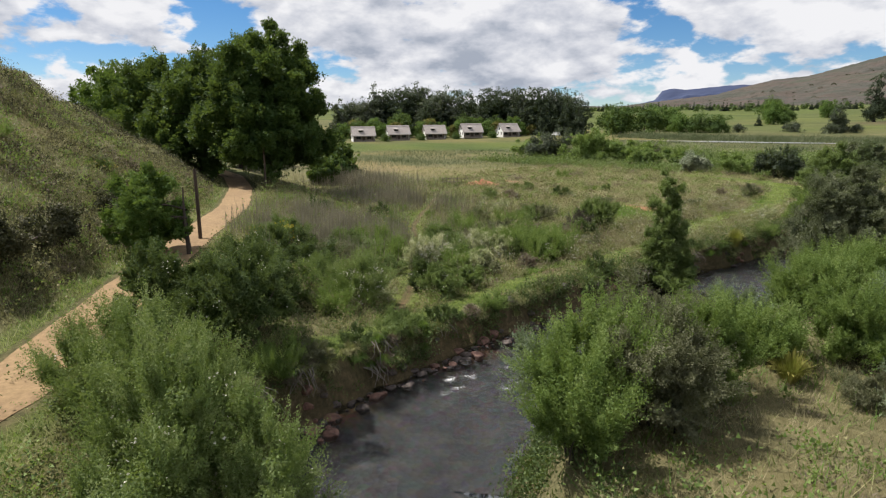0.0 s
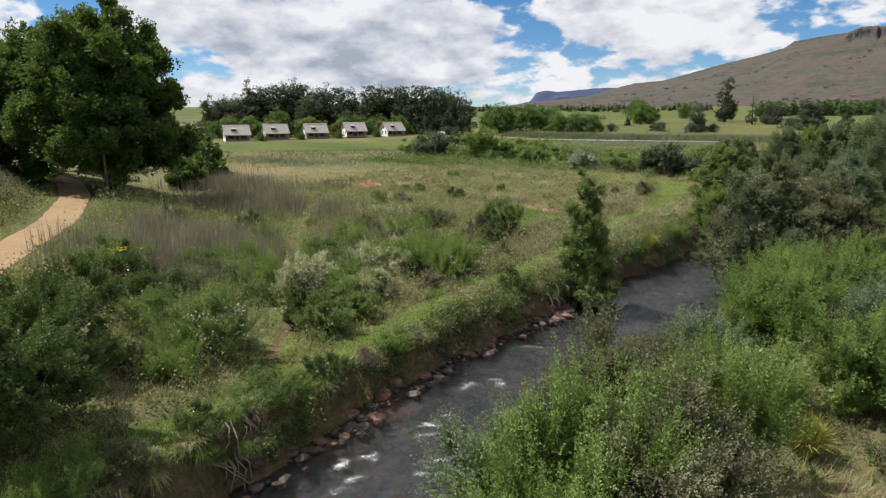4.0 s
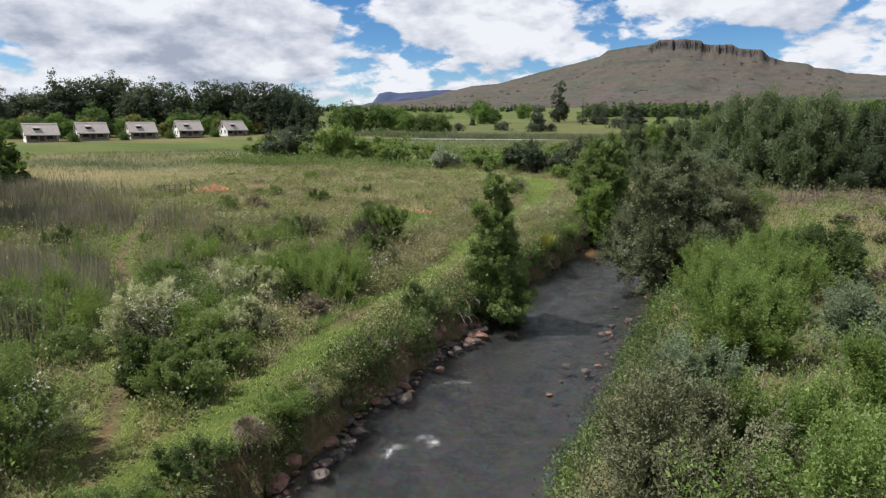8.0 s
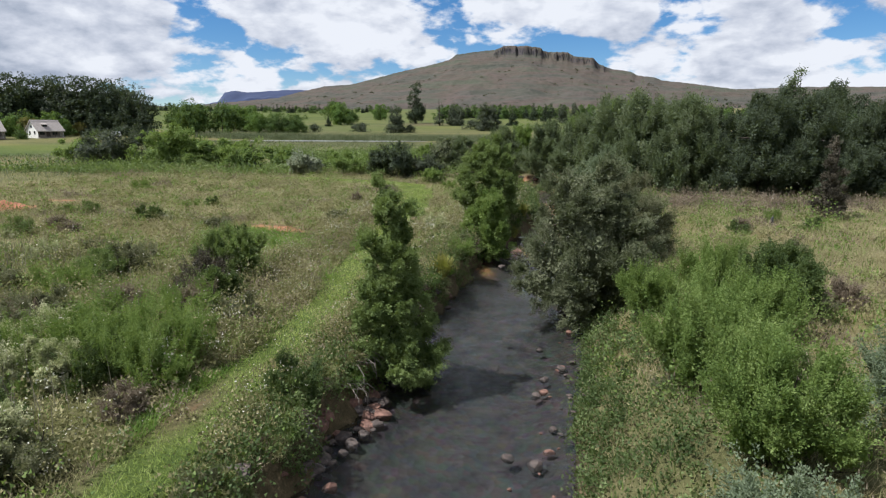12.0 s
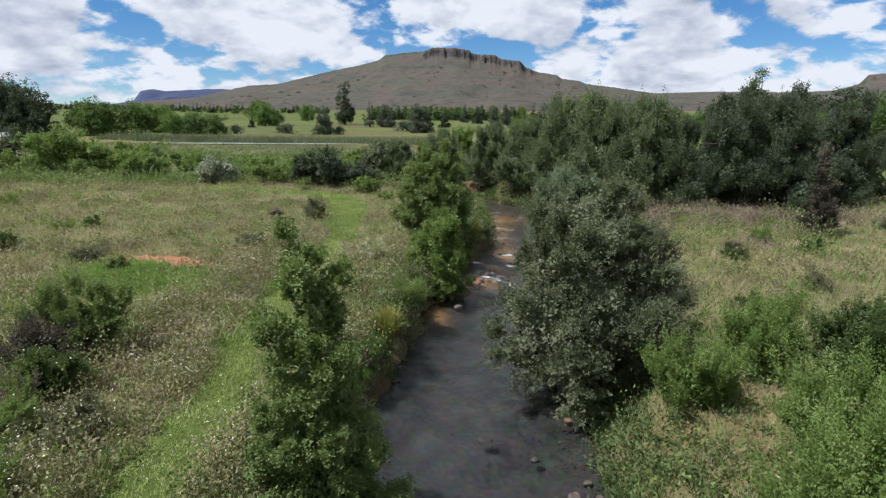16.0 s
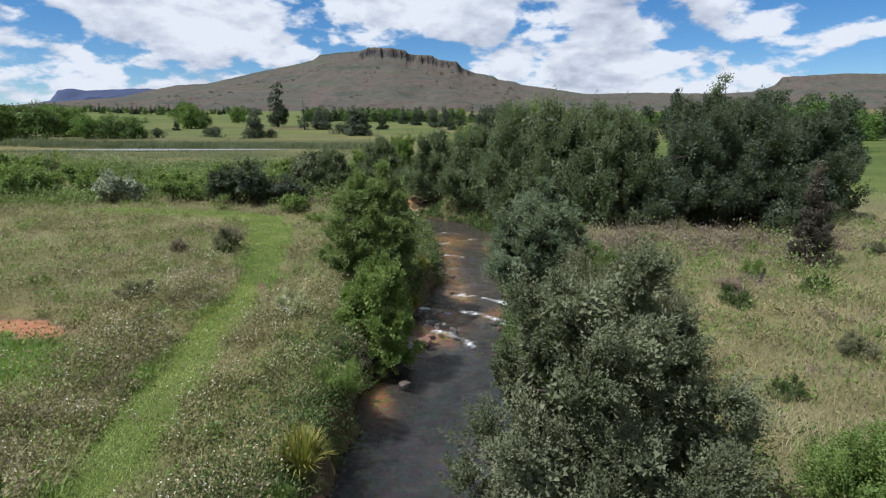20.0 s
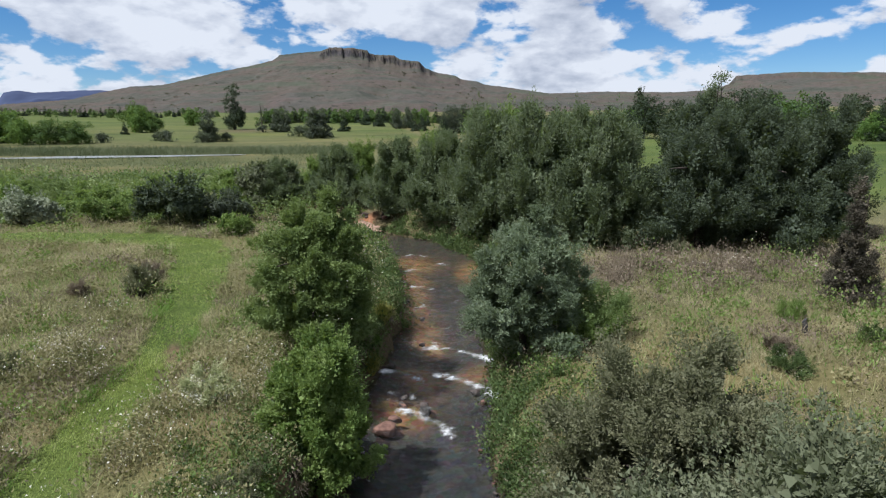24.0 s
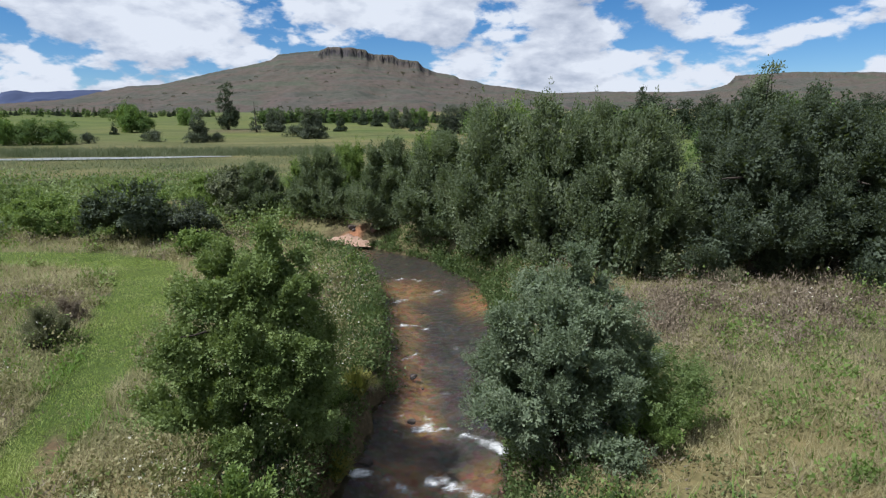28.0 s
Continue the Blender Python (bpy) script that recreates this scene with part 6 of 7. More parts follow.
def blades(name, seed, x, y, high, wide, lean, mat, label, category, jitter=0.0, bunch=1, grow=True):
    rng = np.random.default_rng(seed)
    far = np.hypot((x - 7), np.maximum(0, np.maximum(-62 - y, y + 18)))
    if bunch > 1:
        x, y, far = np.repeat(x, bunch), np.repeat(y, bunch), np.repeat(far, bunch)
        x, y = x + rng.normal(size=len(x)) * jitter, y + rng.normal(size=len(x)) * jitter
    z = land(x, y)
    n = len(x)
    k = 1 + far / 75.0 if grow else np.ones(n)
    h = high * rng.uniform(0.5, 1.3, n) * (1 + 0.3 * wobble(x, y, 5, 6))
    w = wide * rng.uniform(0.7, 1.3, n) * k
    a = rng.uniform(0, 2 * np.pi, n)
    b = rng.uniform(0, 2 * np.pi, n)
    off = h * (0.35 + np.abs(rng.normal(size=n))) * lean
    base = np.stack([x, y, z - 0.03], 1)
    a = b + np.pi / 2 + rng.normal(size=n) * 0.35
    side = np.stack([np.cos(a), np.sin(a), np.zeros(n)], 1) * (w / 2)[:, None]
    tip = base + np.stack([np.cos(b) * off, np.sin(b) * off, h], 1)
    v = np.stack([base - side, base + side, tip], 1).reshape(-1, 3)
    tagged(new(name, mesh_of(name, v, np.arange(3 * n).reshape(-1, 3), mat)), label, category, kind="stuff")


def zones(x, y):
    e, side = bank_edge(x, y)
    pd, td, rd = along(PATHLINE, x, y)[0], along(TRAIL, x, y)[0], along(ROADLINE, x, y)[0]
    dry_land = (e > 0.35).astype(float)
    path = 1 - smooth(1.0, 1.15, pd + 0.2 * wobble(x, y, 3, 3) - 0.8 * smooth(5, 14, y) + 0.05 * (1 - smooth(-24, -12, y)))
    open_ = dry_land * (rd > 1.7) * (1 - 0.97 * path) * (td > 0.35) * (1 - 0.9 * (1 - smooth(0.6, 1.0, td + 0.3 * wobble(x, y, 2, 4)))) * (1 - np.clip(red_soil(x, y) * 1.3, 0, 1))
    return e, side, path, open_, rd


def hollow(x, y):
    """The damp green hollow beside the scrape."""
    return np.exp(-((((x + 9.8) / 3.6) ** 2 + ((y + 9.0 + 0.2 * (x + 10)) / 3.0) ** 2) ** 2))


def belt(x, y):
    """The strip of rank flowering weeds along the far side of the mown path."""
    pd = along(PATHLINE, x, y)[0]
    return (pd > 1.1) * np.exp(-((pd - 2.6) / 1.7) ** 2) * (x < 0.5) * smooth(-34, -26, y) * (1 - smooth(-2, 6, y))


def reed_share(x, y):
    return np.clip(1.3 * np.exp(-(((x + 14.5) / 4.2) ** 2 + ((y + 42) / 3.0) ** 2)) * (x < -9) + np.exp(-(((x + 18) / 7) ** 2 + ((y + 35) / 3.2) ** 2)) * 1.3 + np.exp(-(((x + 33) / 8) ** 2 + ((y + 20) / 3.5) ** 2)) * 1.2 + np.exp(-(((x + 54) / 9) ** 2 + ((y + 10) / 4) ** 2)), 0, 1) * smooth(-0.5, 0.3, wobble(x, y, 5, 2) + 0.3)


def w_meadow(x, y):
    e, side, path, open_, rd = zones(x, y)
    return open_ * np.where(side < 0, 0.9 - 0.5 * reed_share(x, y), 0.25) * (1 - 0.8 * hollow(x, y))


def w_dry(x, y):
    e, side, path, open_, rd = zones(x, y)
    p = np.where(side > 0, 0.85, 0.15 + 0.6 * smooth(-20, -3, y)) + 0.9 * wobble(x * 0.45, y, 6.5, 7)
    return open_ * np.clip(p, 0.03, 1) * (1 - 0.9 * hollow(x, y))


def w_straw(x, y):
    e, side, path, open_, rd = zones(x, y)
    streak = smooth(-0.25, 0.35, wobble(x * 0.45, y, 6.5, 7) + 0.4 * wobble(x, y, 2.6, 1))
    p = np.where(side < 0, smooth(-9, 0, y), 0.5 * smooth(-30, -20, y)) * streak
    return open_ * np.clip(p, 0, 1) * (1 - 0.95 * hollow(x, y)) * (1 - 0.7 * belt(x, y)) * (rd > 6)


def w_lush(x, y):
    e, side, path, open_, rd = zones(x, y)
    return open_ * np.clip(np.where(side < 0, 0.25, 0.3) + 0.7 * wobble(x, y, 6, 1) + 0.3 * np.exp(-e / 1.2) * (y < -38) + 2.0 * hollow(x, y), 0.02, 1)


def w_path(x, y):
    e, side, path, open_, rd = zones(x, y)
    td = along(TRAIL, x, y)[0]
    return (e > 0.4) * np.maximum(np.maximum(path, 0.8 * (td > 0.3) * (td < 1.0)), 0.8 * (1 - smooth(2.2, 3.2, rd)) * (rd > 1.6)) * (1 - np.clip(red_soil(x, y) * 1.5, 0, 1))


def w_damp(x, y):
    pd = along(PATHLINE, x, y)[0]
    edge = np.exp(-((pd - 1.35) / 0.35) ** 2) * smooth(-0.1, 0.4, wobble(x, y, 5, 2)) * (x < 0.6)
    return (bank_edge(x, y)[0] > 0.5) * np.clip(hollow(x, y) + 0.7 * edge, 0, 1) * (1 - np.clip(red_soil(x, y) * 1.5, 0, 1))


def w_reed(x, y):
    e, side, path, open_, rd = zones(x, y)
    return open_ * reed_share(x, y) * (side < 0)


def w_flower(x, y):
    e, side, path, open_, rd = zones(x, y)
    strip = (side < 0) * smooth(0.6, 1.2, e) * (1 - smooth(4.5, 7, e)) * smooth(-47, -30, y) * (1 - smooth(6, 20, y))
    west = (side < 0) * np.exp(-(((x + 9) / 10) ** 2 + ((y + 22) / 14) ** 2)) * 0.3
    right = (side > 0) * np.exp(-(((x - 29) / 8) ** 2 + ((y - 5) / 3) ** 2)) * smooth(3, 6, y) * 0.06
    return open_ * (1 - 0.95 * hollow(x, y)) * np.clip((strip + west + 1.2 * belt(x, y)) * (0.03 + smooth(-0.1, 0.4, wobble(x, y, 4.5, 5))) + right, 0, 1)


def weeds(name, seed, n, area, want, high, wide, size, blade, per, mat, label, category, tops=None):
    """A layer of low leafy clumps: n clumps where want says so, each of some leaves in a rough half dome. tops: petals on the clumps (material, share, label)."""
    rng = np.random.default_rng(seed)
    x, y = scatter(seed, n, *area, want)
    n = len(x)
    far = np.hypot((x - 7), np.maximum(0, np.maximum(-62 - y, y + 18)))
    k = (0.4 + 1.5 * rng.uniform(0, 1, n) ** 1.8) * (1 + 0.3 * wobble(x, y, 6, 4) + 0.35 * wobble(x, y, 2.3, 1))
    h, w = high * np.clip(k, 0.3, 2), wide * np.clip(k, 0.4, 2) * (1 + far / 90)
    d = unit(rng.normal(size=(n * per, 3)))
    d[:, 2] = np.abs(d[:, 2])
    r = rng.uniform(0.35, 1.05, n * per)[:, None]
    base = np.stack([x, y, land(x, y)], 1)
    at = np.repeat(base, per, 0) + d * r * np.stack([np.repeat(w, per), np.repeat(w, per), np.repeat(h, per)], 1)
    ax = d * 0.6 + rng.normal(size=d.shape) * 0.5 + np.array([0, 0, 0.45])
    v, f = leaves(rng, at, ax, size * np.repeat(1 + far / 55, per), blade, face=d + np.array([0, 0, 1.0]), simple=True)
    tagged(new(name, mesh_of(name, v, f, mat)), label, category, kind="stuff")
    if tops:
        tmat, share, many, tsize, tname, tlabel = tops
        keep = rng.uniform(size=n) < share
        b, hh, ww, ff = base[keep], h[keep], w[keep], far[keep]
        m = len(b)
        q = rng.normal(size=(m * many, 3)) * 0.55
        at = np.repeat(b, many, 0) + np.stack([q[:, 0] * np.repeat(ww, many), q[:, 1] * np.repeat(ww, many), np.repeat(hh, many) * rng.uniform(0.85, 1.25, m * many)], 1)
        v, f = leaves(rng, at, rng.normal(size=at.shape) + np.array([0, 0, 0.2]), tsize * np.repeat(1 + ff / 60, many), 0.5, simple=True)
        tagged(new(tname, mesh_of(tname, v, f, tmat)), tlabel, "flowers", kind="stuff")


def w_weed(x, y):
    e, side, path, open_, rd = zones(x, y)
    p = np.where(side < 0, 0.5 - 0.35 * smooth(-10, 6, y), 0.06) + np.where(side < 0, 0.75, 0.3) * wobble(x, y, 7, 3)
    return open_ * (e < 60) * np.clip(p + 0.8 * belt(x, y), 0.02, 1) * np.where(rd > 3, 1, 0.3) * (1 - 0.95 * hollow(x, y))


def w_green(x, y):
    e, side, path, open_, rd = zones(x, y)
    p = np.where(side < 0, 0.25 - 0.2 * smooth(-20, 4, y), 0.2 * (1 - smooth(-30, -20, y)) + 0.35 * np.exp(-(((x - 26) / 7) ** 2 + ((y + 2) / 6) ** 2))) + 0.8 * wobble(x, y, 5, 6)
    return open_ * np.clip(p, 0.01, 1) * (rd > 2.5)


def w_bank(x, y):
    e, side, path, open_, rd = zones(x, y)
    return (e > np.where(side < 0, 0.16 + 0.3 * wobble(x, y, 3, 5), 0.05)) * np.exp(-(e - 0.4) / np.where(side < 0, 0.8, 1.1)) * np.clip(0.75 + 0.5 * wobble(x, y, 5, 2), 0.15, 1) * (1 - path)


def w_brown(x, y):
    e, side, path, open_, rd = zones(x, y)
    p = np.clip(wobble(x, y, 9, 6) * 1.6 - 0.35, 0, 1) + 2.5 * (side > 0) * np.exp(-(((x - 28) / 9) ** 2 + ((y - 7.5) / 2.6) ** 2))
    p = p + 0.7 * (side < 0) * np.exp(-((e - 1.2) / 1.2) ** 2) * smooth(-38, -30, y) * (1 - smooth(0, 8, y)) * smooth(-0.4, 0.3, wobble(x, y, 4, 4))
    return open_ * np.clip(p + 1.6 * belt(x, y) * smooth(-0.4, 0.2, wobble(x, y, 3, 2)), 0.015, 1) * (rd > 3) * (1 - 0.95 * hollow(x, y))


def w_pink(x, y):
    e, side, path, open_, rd = zones(x, y)
    return open_ * (side > 0) * np.exp(-(((x - 28) / 9) ** 2 + ((y - 6.6) / 3.2) ** 2)) * np.clip(0.35 + 1.0 * wobble(x, y, 3.5, 2), 0, 1)


def w_hill(x, y):
    rd, rz, rs, rf = along(ROADLINE, x, y)
    return (rs < 0) * (rd > 3.0) * (rd < 60) * np.clip(0.6 + 0.9 * wobble(x, y, 8, 2), 0.05, 1)


def w_fen(x, y):
    """The rank green belt and reeds beyond the meadow."""
    e, side, path, open_, rd = zones(x, y)
    return (e > 0.5) * smooth(30, 40, y - 0.12 * x) * (1 - smooth(60, 88, y)) * np.clip(0.1 + 1.3 * wobble(x * 0.4, y, 14, 3), 0.0, 1) * smooth(-70, -55, x) * (1 - smooth(4, 20, x))


def w_fenreed(x, y):
    r = np.hypot(x - 7, y + 35)
    return smooth(75, 95, r) * (1 - smooth(195, 205, r)) * smooth(-14, -6, y + 0.03 * x) * (1 - (x < -82) * smooth(128, 134, r)) * (1 - smooth(-10, 10, x)) * np.clip(0.55 + 0.6 * wobble(x, y, 30, 5), 0.1, 1) * (1 - 0.97 * ((x < -14) & (x > -90) & (y > 120) & (y < 131.5)))


NEAR = (-46, 48, -70, 46)


def build_grass():
    x, y = scatter(201, 170000, -60, 62, -70, 62, w_meadow)
    blades("meadow_grass", 1, x, y, 0.40, 0.020, 0.75, BLADE_MEADOW, "mixed green and straw meadow grass", "grass")
    x, y = scatter(202, 300000, -46, 50, -66, 44, w_dry)
    blades("dry_grass", 2, x, y, 0.42, 0.010, 0.85, BLADE_DRY, "pale dry bunch grass", "grass")
    x, y = scatter(207, 190000, -48, 46, -30, 34, w_straw)
    blades("straw_grass", 9, x, y, 0.36, 0.013, 0.9, BLADE_STRAW, "bleached straw coloured bunch grass", "grass")
    x, y = scatter(203, 66000, -45, 50, -70, 50, w_lush)
    blades("green_herbs", 3, x, y, 0.38, 0.04, 0.75, BLADE_LUSH, "leafy green weeds and herbs", "weeds")
    x, y = scatter(204, 120000, -30, 8, -68, 32, w_path)
    blades("short_grass", 4, x, y, 0.10, 0.024, 1.0, BLADE_MOWN, "short bright green grass of the mown path", "grass")
    x, y = scatter(206, 26000, -16, 4, -36, 8, w_damp)
    blades("damp_grass", 8, x, y, 0.32, 0.03, 0.8, BLADE_DAMP, "lush green grass of the damp hollow and path edge", "grass")
    x, y = scatter(205, 15000, -62, 2, -60, 12, w_reed)
    blades("reeds", 5, x, y, 1.9, 0.035, 0.12, BLADE_REED, "grey-brown dead reeds in the marsh", "reeds")
    rng = np.random.default_rng(9)
    x, y = rng.uniform(-150, 10, 400000), rng.uniform(-14, 175, 400000)
    keep = rng.uniform(size=len(x)) < w_fenreed(x, y) * 0.8
    blades("fen_reeds", 6, x[keep], y[keep], 0.6, 0.06, 0.6, BLADE_FEN, "grey-green reed bed beyond the meadow", "reeds", grow=False)
    x, y = rng.uniform(-95, 12, 22000), rng.uniform(133, 152, 22000) + rng.normal(size=22000)
    blades("tall_reeds", 10, x, y, 1.5, 0.10, 0.3, BLADE_FEN, "tall grey-green reeds behind the pond", "reeds", grow=False)
    weeds("meadow_weeds", 211, 6500, NEAR, w_weed, 0.85, 0.5, 0.10, 0.3, 34, LEAF_WEED, "olive and straw flowering weeds of the meadow", "weeds", (PETAL, 0.012, 4, 0.04, "scattered_flowers", "scattered white wild flowers"))
    weeds("green_weeds", 212, 3300, NEAR, w_green, 0.95, 0.55, 0.12, 0.26, 36, LEAF_WILLOW, "bright green leafy weeds of the meadow", "weeds")
    weeds("bank_weeds", 213, 9000, (-5, 24, -68, 34), w_bank, 0.55, 0.42, 0.10, 0.28, 34, LEAF_BRAMBLE, "dark green weeds hanging over the stream bank", "weeds")
    weeds("brown_weeds", 214, 3600, NEAR, w_brown, 0.65, 0.45, 0.14, 0.1, 34, SEED, "pinkish brown seeding grass clumps", "grass")
    weeds("flowering_weeds", 215, 2300, (-30, 42, -50, 22), w_flower, 0.95, 0.5, 0.09, 0.26, 46, LEAF_WEED, "weeds with many white flower heads", "weeds", (PETAL, 0.34, 10, 0.042, "white_flowers", "white wild flower heads"))
    weeds("seeding_grass", 218, 900, (16, 44, 1, 14), w_pink, 0.8, 0.45, 0.13, 0.1, 36, SEED, "dense pinkish brown seeding grass before the grove", "grass")
    weeds("hill_scrub", 216, 9000, (-75, 6, -90, -24), w_hill, 0.42, 0.5, 0.07, 0.3, 30, LEAF_SCRUB, "dark olive scrub on the hillside", "scrub")
    x, y = rng.uniform(-80, 6, 420000), rng.uniform(-92, -22, 420000)
    keep = rng.uniform(size=len(x)) < w_hill(x, y) * 0.5
    blades("hill_grass", 7, x[keep], y[keep], 0.36, 0.045, 0.75, BLADE_HILL, "olive brown hillside grass", "grass", grow=False)
    weeds("fen_weeds", 217, 3600, (-75, 20, 28, 130), w_fen, 1.1, 1.3, 0.15, 0.28, 40, LEAF_FEN, "rank bright green growth of the fen", "weeds")


build_grass()


# ---- rocks ----
def rock_mesh(seed, mat):
    rng = np.random.default_rng(seed)
    bm = bmesh.new()
    bmesh.ops.create_icosphere(bm, subdivisions=2, radius=1.0)
    cuts = unit(rng.normal(size=(9, 3)))
    far = rng.uniform(0.55, 0.85, 9)
    sx = np.array([1.0, rng.uniform(0.65, 0.95), rng.uniform(0.45, 0.7)])
    for v in bm.verts:
        p = np.array(v.co)
        for c, l in zip(cuts, far):
            over = p @ c - l
            if over > 0:
                p = p - c * over * 0.92
        v.co = Vector(p * sx * (1 + 0.05 * math.sin(p[0] * 9 + seed) * math.cos(p[1] * 8)))
    me = bpy.data.meshes.new("river_rock")
    bm.to_mesh(me)
    bm.free()
    me.materials.append(mat)
    return me


def build_rocks():
    rng = np.random.default_rng(77)
    shapes = [rock_mesh(300 + k, ROCK_RED if k % 3 == 0 else ROCK) for k in range(9)]
    spots = []
    def along_bank(n, y0, y1, e0, e1, left, s0, s1):
        got = 0
        while got < n:
            x, y = rng.uniform(-2, 22, 400), rng.uniform(y0, y1, 400)
            e, side = bank_edge(x, y)
            ok = (e > e0) & (e < e1) & ((side < 0) == left)
            for a, b in list(zip(x[ok], y[ok]))[:max(1, n // 6)]:
                spots.append((a, b, s0 + (s1 - s0) * rng.uniform() ** 2.2))
                got += 1
    along_bank(225, -54, -27, -0.9, 0.25, True, 0.10, 0.44)
    along_bank(38, -27, -4, -0.3, 0.3, True, 0.08, 0.32)
    along_bank(55, -36, -14, -2.0, 0.3, False, 0.06, 0.24)
    along_bank(18, -14, 20, -0.6, 0.4, False, 0.1, 0.34)
    along_bank(24, -10, 20, -2.2, 0.2, True, 0.08, 0.28)
    spots.extend([(1.9, -36.2, 0.5), (2.5, -32.1, 0.4), (8.9, -32.6, 0.3), (1.8, -40.2, 0.42), (2.1, -42.8, 0.45), (10.7, -19.2, 0.3), (7.5, -9.9, 0.32), (9.0, -4.6, 0.3), (10.2, -3.9, 0.4), (8.0, -23.0, 0.26), (8.6, -5.2, 0.5)])
    spots.extend([(9.6 + rng.normal() * 1.3, 35.9 + rng.normal() * 0.5, rng.uniform(0.2, 0.5)) for _ in range(14)])
    for k, (x, y, s) in enumerate(spots):
        ob = new("river_rock", shapes[k % 9])
        z = max(height_at(x, y), float(water_level(np.array(y))) - s * 0.35)
        ob.matrix_world = pose(x, y, z + s * 0.12, rng.uniform(-15, 15), rng.uniform(-15, 15), rng.uniform(0, 360)) @ Matrix.Diagonal((s, s, s, 1))
        tagged(ob, "reddish angular river rock at the water's edge" if k % 9 % 3 == 0 else "grey-brown river rock at the water's edge", "rock", "rocks along the stream")


build_rocks()


# ---- small things ----
def pole(x, y, h, arm):
    ob = new("utility_pole")
    part("shaft", mesh_of("shaft", *tube([(0, 0, -0.4), (0.02, 0, h * 0.5), (0, 0.02, h)], [0.13, 0.115, 0.10], 10), POLE_WOOD, True), ob)
    if arm:
        part("crossarm", mesh_of("crossarm", *box(-0.55, 0.55, -0.05, 0.05, h - 0.75, h - 0.64), POLE_WOOD), ob)
        for s in (-0.45, 0.45):
            part("insulator", mesh_of("insulator", *tube([(s, 0, h - 0.64), (s, 0, h - 0.5)], [0.04, 0.025], 8), WIRE, True), ob)
    tagged(ob, "dark creosoted wooden pole beside the dirt road", "utility pole", "poles along the road")
    ob.matrix_world = pose(*on_ground(x, y), 0, 0, 35)
    return ob


pole(-17.6, -48.3, 4.5, False)
pole(-43.0, -30.4, 5.2, False)


# thin black tube added to draw the dark line beside the road
def edge_line():
    pts = np.array([(2.4, -60.6), (-1.5, -58.6), (-4.6, -56.0), (-7.6, -53.6), (-10.2, -52.2)])
    u = np.linspace(0, 4, 60)
    x, y = np.interp(u, range(5), pts[:, 0]), np.interp(u, range(5), pts[:, 1])
    x, y = x + 0.08 * np.sin(u * 5), y + 0.06 * np.sin(u * 4 + 1)
    z = land(x, y) + 0.10
    tagged(new("black_pipe", mesh_of("black_pipe", *tube(np.stack([x, y, z], 1), np.full(60, 0.035), 6), WIRE, True)), "thin black tube added as the dark line along the road edge", "pipe")


edge_line()


def old_rail(x0, y0, x1, y1):
    """A low rail of weathered poles along the foot of the hill."""
    ob = new("rail_fence")
    n = 7
    ends = []
    for k in range(n):
        u = k / (n - 1)
        x, y = x0 + u * (x1 - x0), y0 + u * (y1 - y0)
        ends.append((x, y, height_at(x, y) + 0.75 + 0.06 * math.sin(k * 3)))
        part("post", mesh_of("post", *tube([(x, y, height_at(x, y) - 0.3), (x + 0.03, y, ends[-1][2] + 0.12)], [0.07, 0.055], 7), POLE_WOOD, True), ob)
    for a, b in zip(ends[:-1], ends[1:]):
        m = [(p + q) / 2 for p, q in zip(a, b)]
        m[2] -= 0.05
        part("rail", mesh_of("rail", *tube([a, m, b], [0.06, 0.055, 0.06], 6), POLE_WOOD, True), ob)
    tagged(ob, "dark weathered pole fence along the hill foot", "fence")


old_rail(-9.4, -60.6, -17.2, -54.6)


def tussock(x, y, s, label):
    rng = np.random.default_rng(int(abs(x * 31 + y * 7)) + 3)
    n = 520
    a, l = rng.uniform(0, 6.28, n), rng.uniform(0.1, 1.0, n)
    base = np.stack([np.cos(a), np.sin(a), np.zeros(n)], 1) * (0.16 * s)
    tip = np.stack([np.cos(a) * l * 0.95, np.sin(a) * l * 0.95, 1.25 * np.sqrt(1.05 - l * l * 0.8) * rng.uniform(0.7, 1.1, n)], 1) * s
    mid = (base + tip) / 2 + np.array([0, 0, 0.28 * s]) * l[:, None]
    side = np.stack([-np.sin(a), np.cos(a), np.zeros(n)], 1) * 0.014 * s
    v = np.stack([base - side, base + side, mid + side, mid - side, tip], 1).reshape(-1, 3)
    i = np.arange(n)[:, None] * 5
    f = np.concatenate([i + [0, 1, 2], i + [0, 2, 3], i + [3, 2, 4]])
    ob = new("grass_tussock", mesh_of("grass_tussock", v, f, BLADE_TUFT))
    tagged(ob, label, "grass tussock")
    ob.matrix_world = pose(*on_ground(x, y, -0.05))


tussock(4.5, -17.8, 1.15, "yellow-green arching grass tussock on the bank")
tussock(15.5, -43.2, 0.9, "yellow-green arching grass tussock in dry grass")
tussock(17.0, -37.0, 0.8, "yellow-green arching grass tussock in dry grass")
tussock(9.0, 2.0, 0.9, "yellow-green arching grass tussock on the bank")
tussock(8.3, -0.8, 0.8, "yellow-green arching grass tussock on the bank")


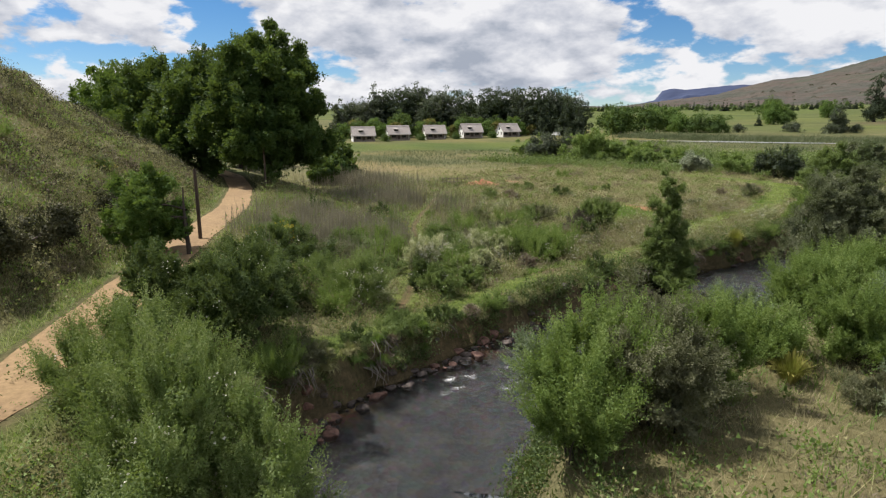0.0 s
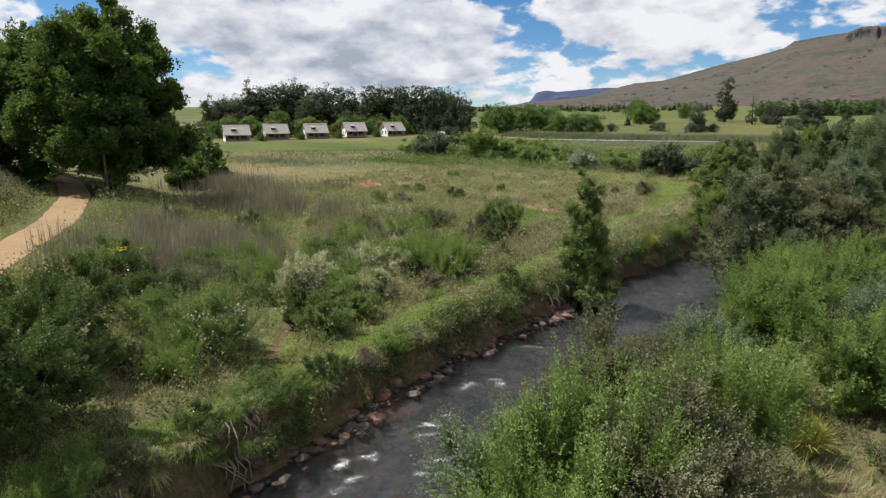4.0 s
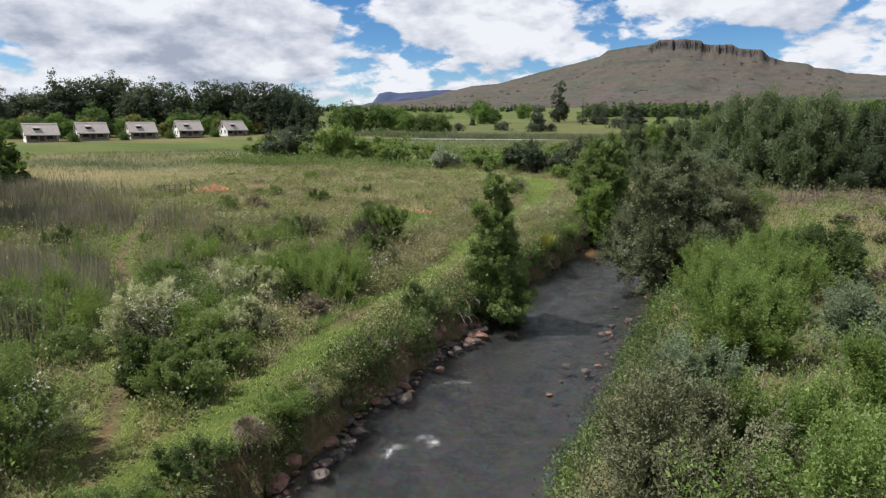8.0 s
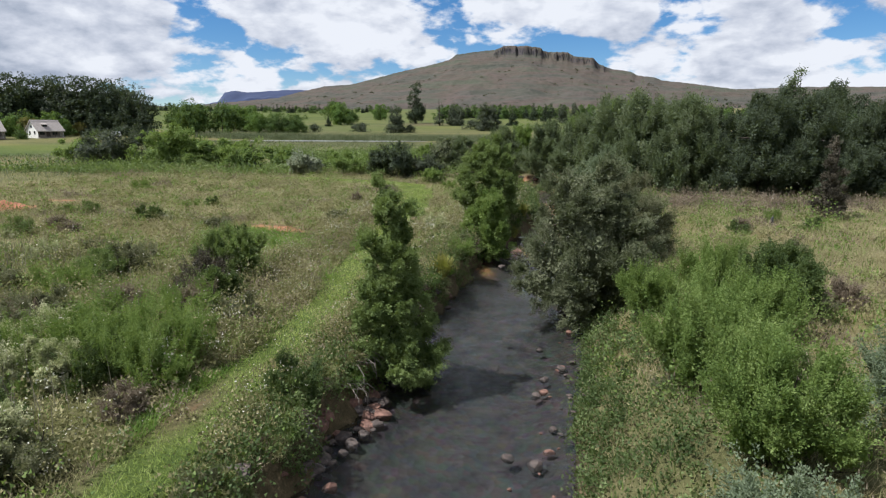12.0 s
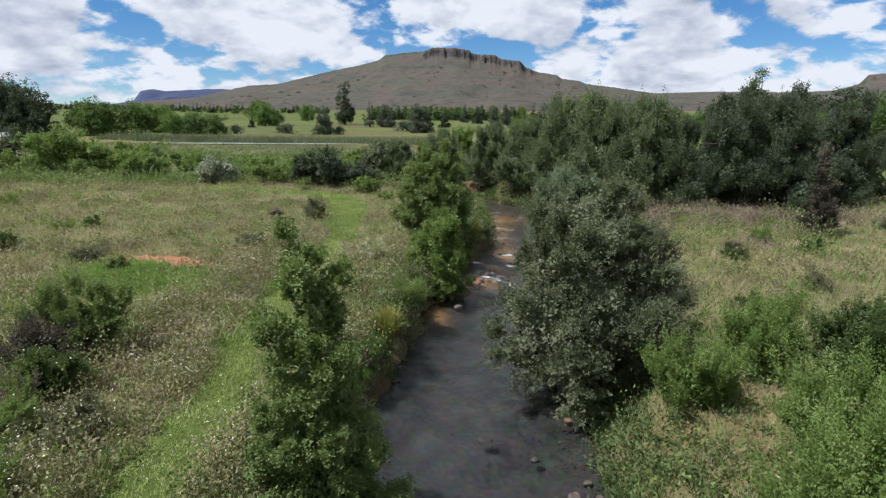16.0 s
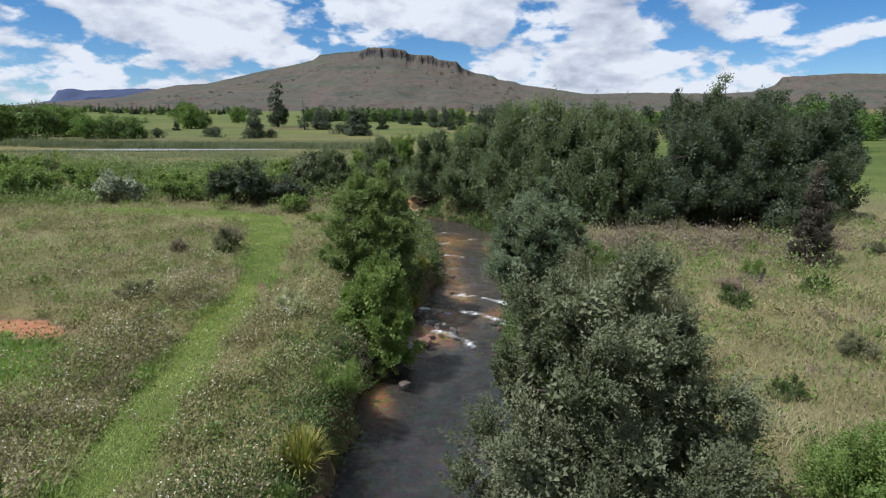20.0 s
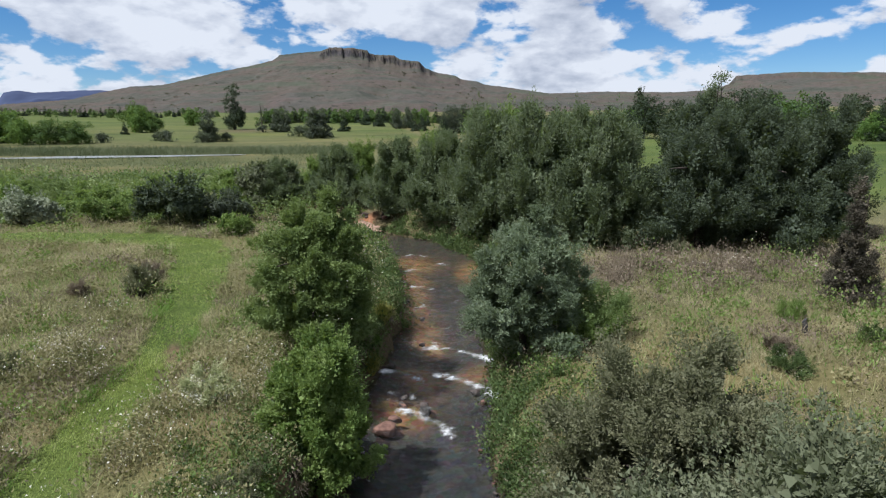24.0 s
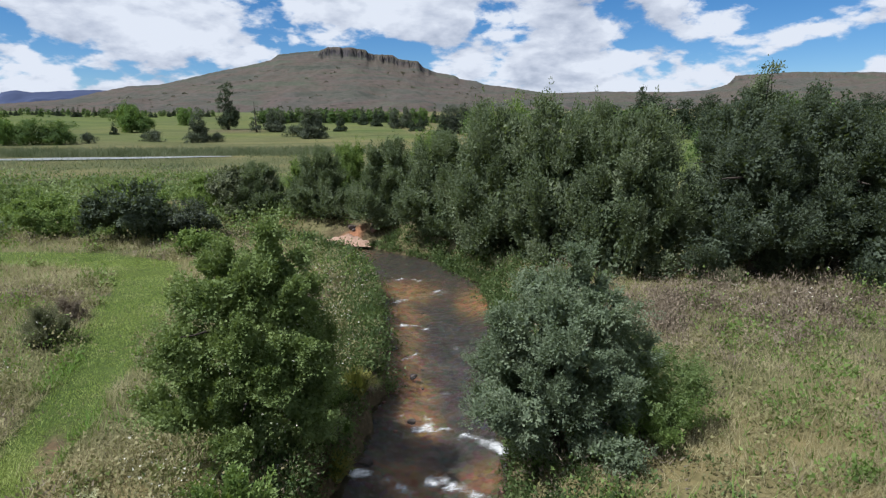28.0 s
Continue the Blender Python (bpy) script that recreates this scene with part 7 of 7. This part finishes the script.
def bank_tussocks():
    """Shaggy clumps that hang over the cut bank, and bare roots under them."""
    rng = np.random.default_rng(64)
    protos = []
    for k, (mat, n) in enumerate(((BLADE_MEADOW, 620), (BLADE_LUSH, 620), (SEED, 480))):
        a, l = rng.uniform(0, 6.28, n), rng.uniform(0.15, 1.0, n)
        base = np.stack([np.cos(a), np.sin(a), np.zeros(n)], 1) * (0.3 * rng.uniform(0.1, 1, n))[:, None]
        tip = np.stack([np.cos(a) * l, np.sin(a) * l, 0.75 - l * l * rng.uniform(0.5, 1.3, n)], 1)
        mid = (base + tip) / 2 + np.array([0, 0, 0.32]) * l[:, None]
        side = np.stack([-np.sin(a), np.cos(a), np.zeros(n)], 1) * 0.0075
        v = np.stack([base - side, base + side, mid + side, mid - side, tip], 1).reshape(-1, 3)
        i = np.arange(n)[:, None] * 5
        protos.append(mesh_of("bank_tussock", v, np.concatenate([i + [0, 1, 2], i + [0, 2, 3], i + [3, 2, 4]]), mat))
    spots = []
    while len(spots) < 230:
        x, y = rng.uniform(-1, 13, 300), -56 + 62 * rng.uniform(0, 1, 300) ** 1.5
        e, side = bank_edge(x, y)
        ok = (e > 0.22) & (e < 0.9) & (side < 0)
        spots.extend(list(zip(x[ok], y[ok]))[:6])
    for k, (x, y) in enumerate(spots[:230]):
        s = rng.uniform(0.3, 0.72)
        ob = new("bank_tussock", protos[(0, 1, 0, 2)[k % 4]])
        ob.matrix_world = pose(*on_ground(x, y, -0.05), rng.uniform(-12, 12), rng.uniform(-5, 25), rng.uniform(0, 360)) @ Matrix.Diagonal((s, s, s, 1))
        tagged(ob, ("shaggy grass clump hanging over the cut bank", "green grass clump hanging over the cut bank", "shaggy grass clump hanging over the cut bank", "dry brown grass clump hanging over the cut bank")[k % 4], "grass tussock", "clumps along the cut bank")
    for k, (x, y) in enumerate(spots[3:45:3]):
        ob = new("root_tangle")
        for j in range(8):
            a, l = rng.uniform(-0.7, 0.7), rng.uniform(0.5, 1.1)
            u = np.linspace(0, 1, 5)[:, None]
            pts = np.array([0, rng.uniform(-0.5, 0.5), 0.05]) + u * np.array([l * 0.8, a, -l * 0.75]) + np.array([0.22, 0, 0.1]) * np.sin(u * np.pi) + rng.normal(size=(5, 3)) * 0.04
            part("root", mesh_of("root", *tube(pts, np.linspace(0.028, 0.008, 5), 5), WEATHERED, True), ob)
        ob.matrix_world = pose(*on_ground(x, y, 0.02), 0, 0, rng.uniform(-25, 25))
        tagged(ob, "bare grey roots hanging from the cut bank", "roots")


bank_tussocks()


def culvert():
    """A low timber fence over a ditch, and the heap of clay dug from it."""
    ob = new("timber_fence")
    for k in range(7):
        z = 1.1 + 0.12 * math.sin(k * 2.1)
        part("post", mesh_of("post", *tube([(k * 0.55, 0.05 * (k % 2), -0.4), (k * 0.55 + 0.03, 0, z)], [0.07, 0.06], 7), WEATHERED, True), ob)
    for z in (0.45, 0.95):
        part("rail", mesh_of("rail", *tube([(-0.1, 0.08, z), (1.7, 0.1, z + 0.05), (3.5, 0.06, z - 0.02)], [0.05, 0.05, 0.045], 6), WEATHERED, True), ob)
    part("brace", mesh_of("brace", *tube([(3.3, 0, 1.5), (4.3, 0.2, 0.2)], [0.06, 0.05], 6), WEATHERED, True), ob)
    tagged(ob, "weathered grey timber fence beside an earth heap", "fence")
    ob.matrix_world = pose(*on_ground(-41.5, -3.6), 0, 0, 38)
    xs, ys = np.linspace(-3.2, 3.2, 30), np.linspace(-1.6, 1.6, 18)
    x, y = np.meshgrid(xs, ys)
    r = np.hypot(x / 3.1, y / 1.5)
    z = 0.95 * np.clip(1 - r, 0, 1) ** 0.8 * (1 + 0.25 * wobble(x, y, 1.1, 2)) - 0.15
    heap = new("clay_heap", mesh_of("clay_heap", np.stack([x.ravel(), y.ravel(), z.ravel()], 1), grid_faces(30, 18), CLAY, True))
    tagged(heap, "heap of bare orange clay", "earth heap")
    heap.matrix_world = pose(*on_ground(-37.2, 0.2), 0, 0, 40)


culvert()


def gravel_bar():
    xs, ys = np.linspace(-2.6, 2.6, 30), np.linspace(-1.3, 1.3, 18)
    x, y = np.meshgrid(xs, ys)
    r = np.hypot(x / 2.5, y / 1.2)
    z = 0.75 * np.clip(1 - r, 0, 1) ** 0.7 * (1 + 0.3 * wobble(x, y, 0.9, 2)) - 0.2
    bar = new("gravel_bar", mesh_of("gravel_bar", np.stack([x.ravel(), y.ravel(), z.ravel()], 1), grid_faces(30, 18), GRAVEL, True))
    tagged(bar, "bank of pinkish gravel at the stream's bend", "gravel bar")
    bar.matrix_world = pose(*on_ground(8.9, 35.6, 0.05), 0, 0, -25)


gravel_bar()


# an unidentified small black upright thing, given the shape of a stump
def stump(x, y):
    ob = new("charred_stump", mesh_of("charred_stump", *tube([(0, 0, -0.1), (0.03, 0, 0.25), (0.0, 0.04, 0.5), (0.08, 0.05, 0.62)], [0.13, 0.11, 0.10, 0.03], 8), WIRE, True))
    tagged(ob, "small black upright thing in the grass", "stump")
    ob.matrix_world = pose(*on_ground(x, y))


stump(26.3, -4.0)
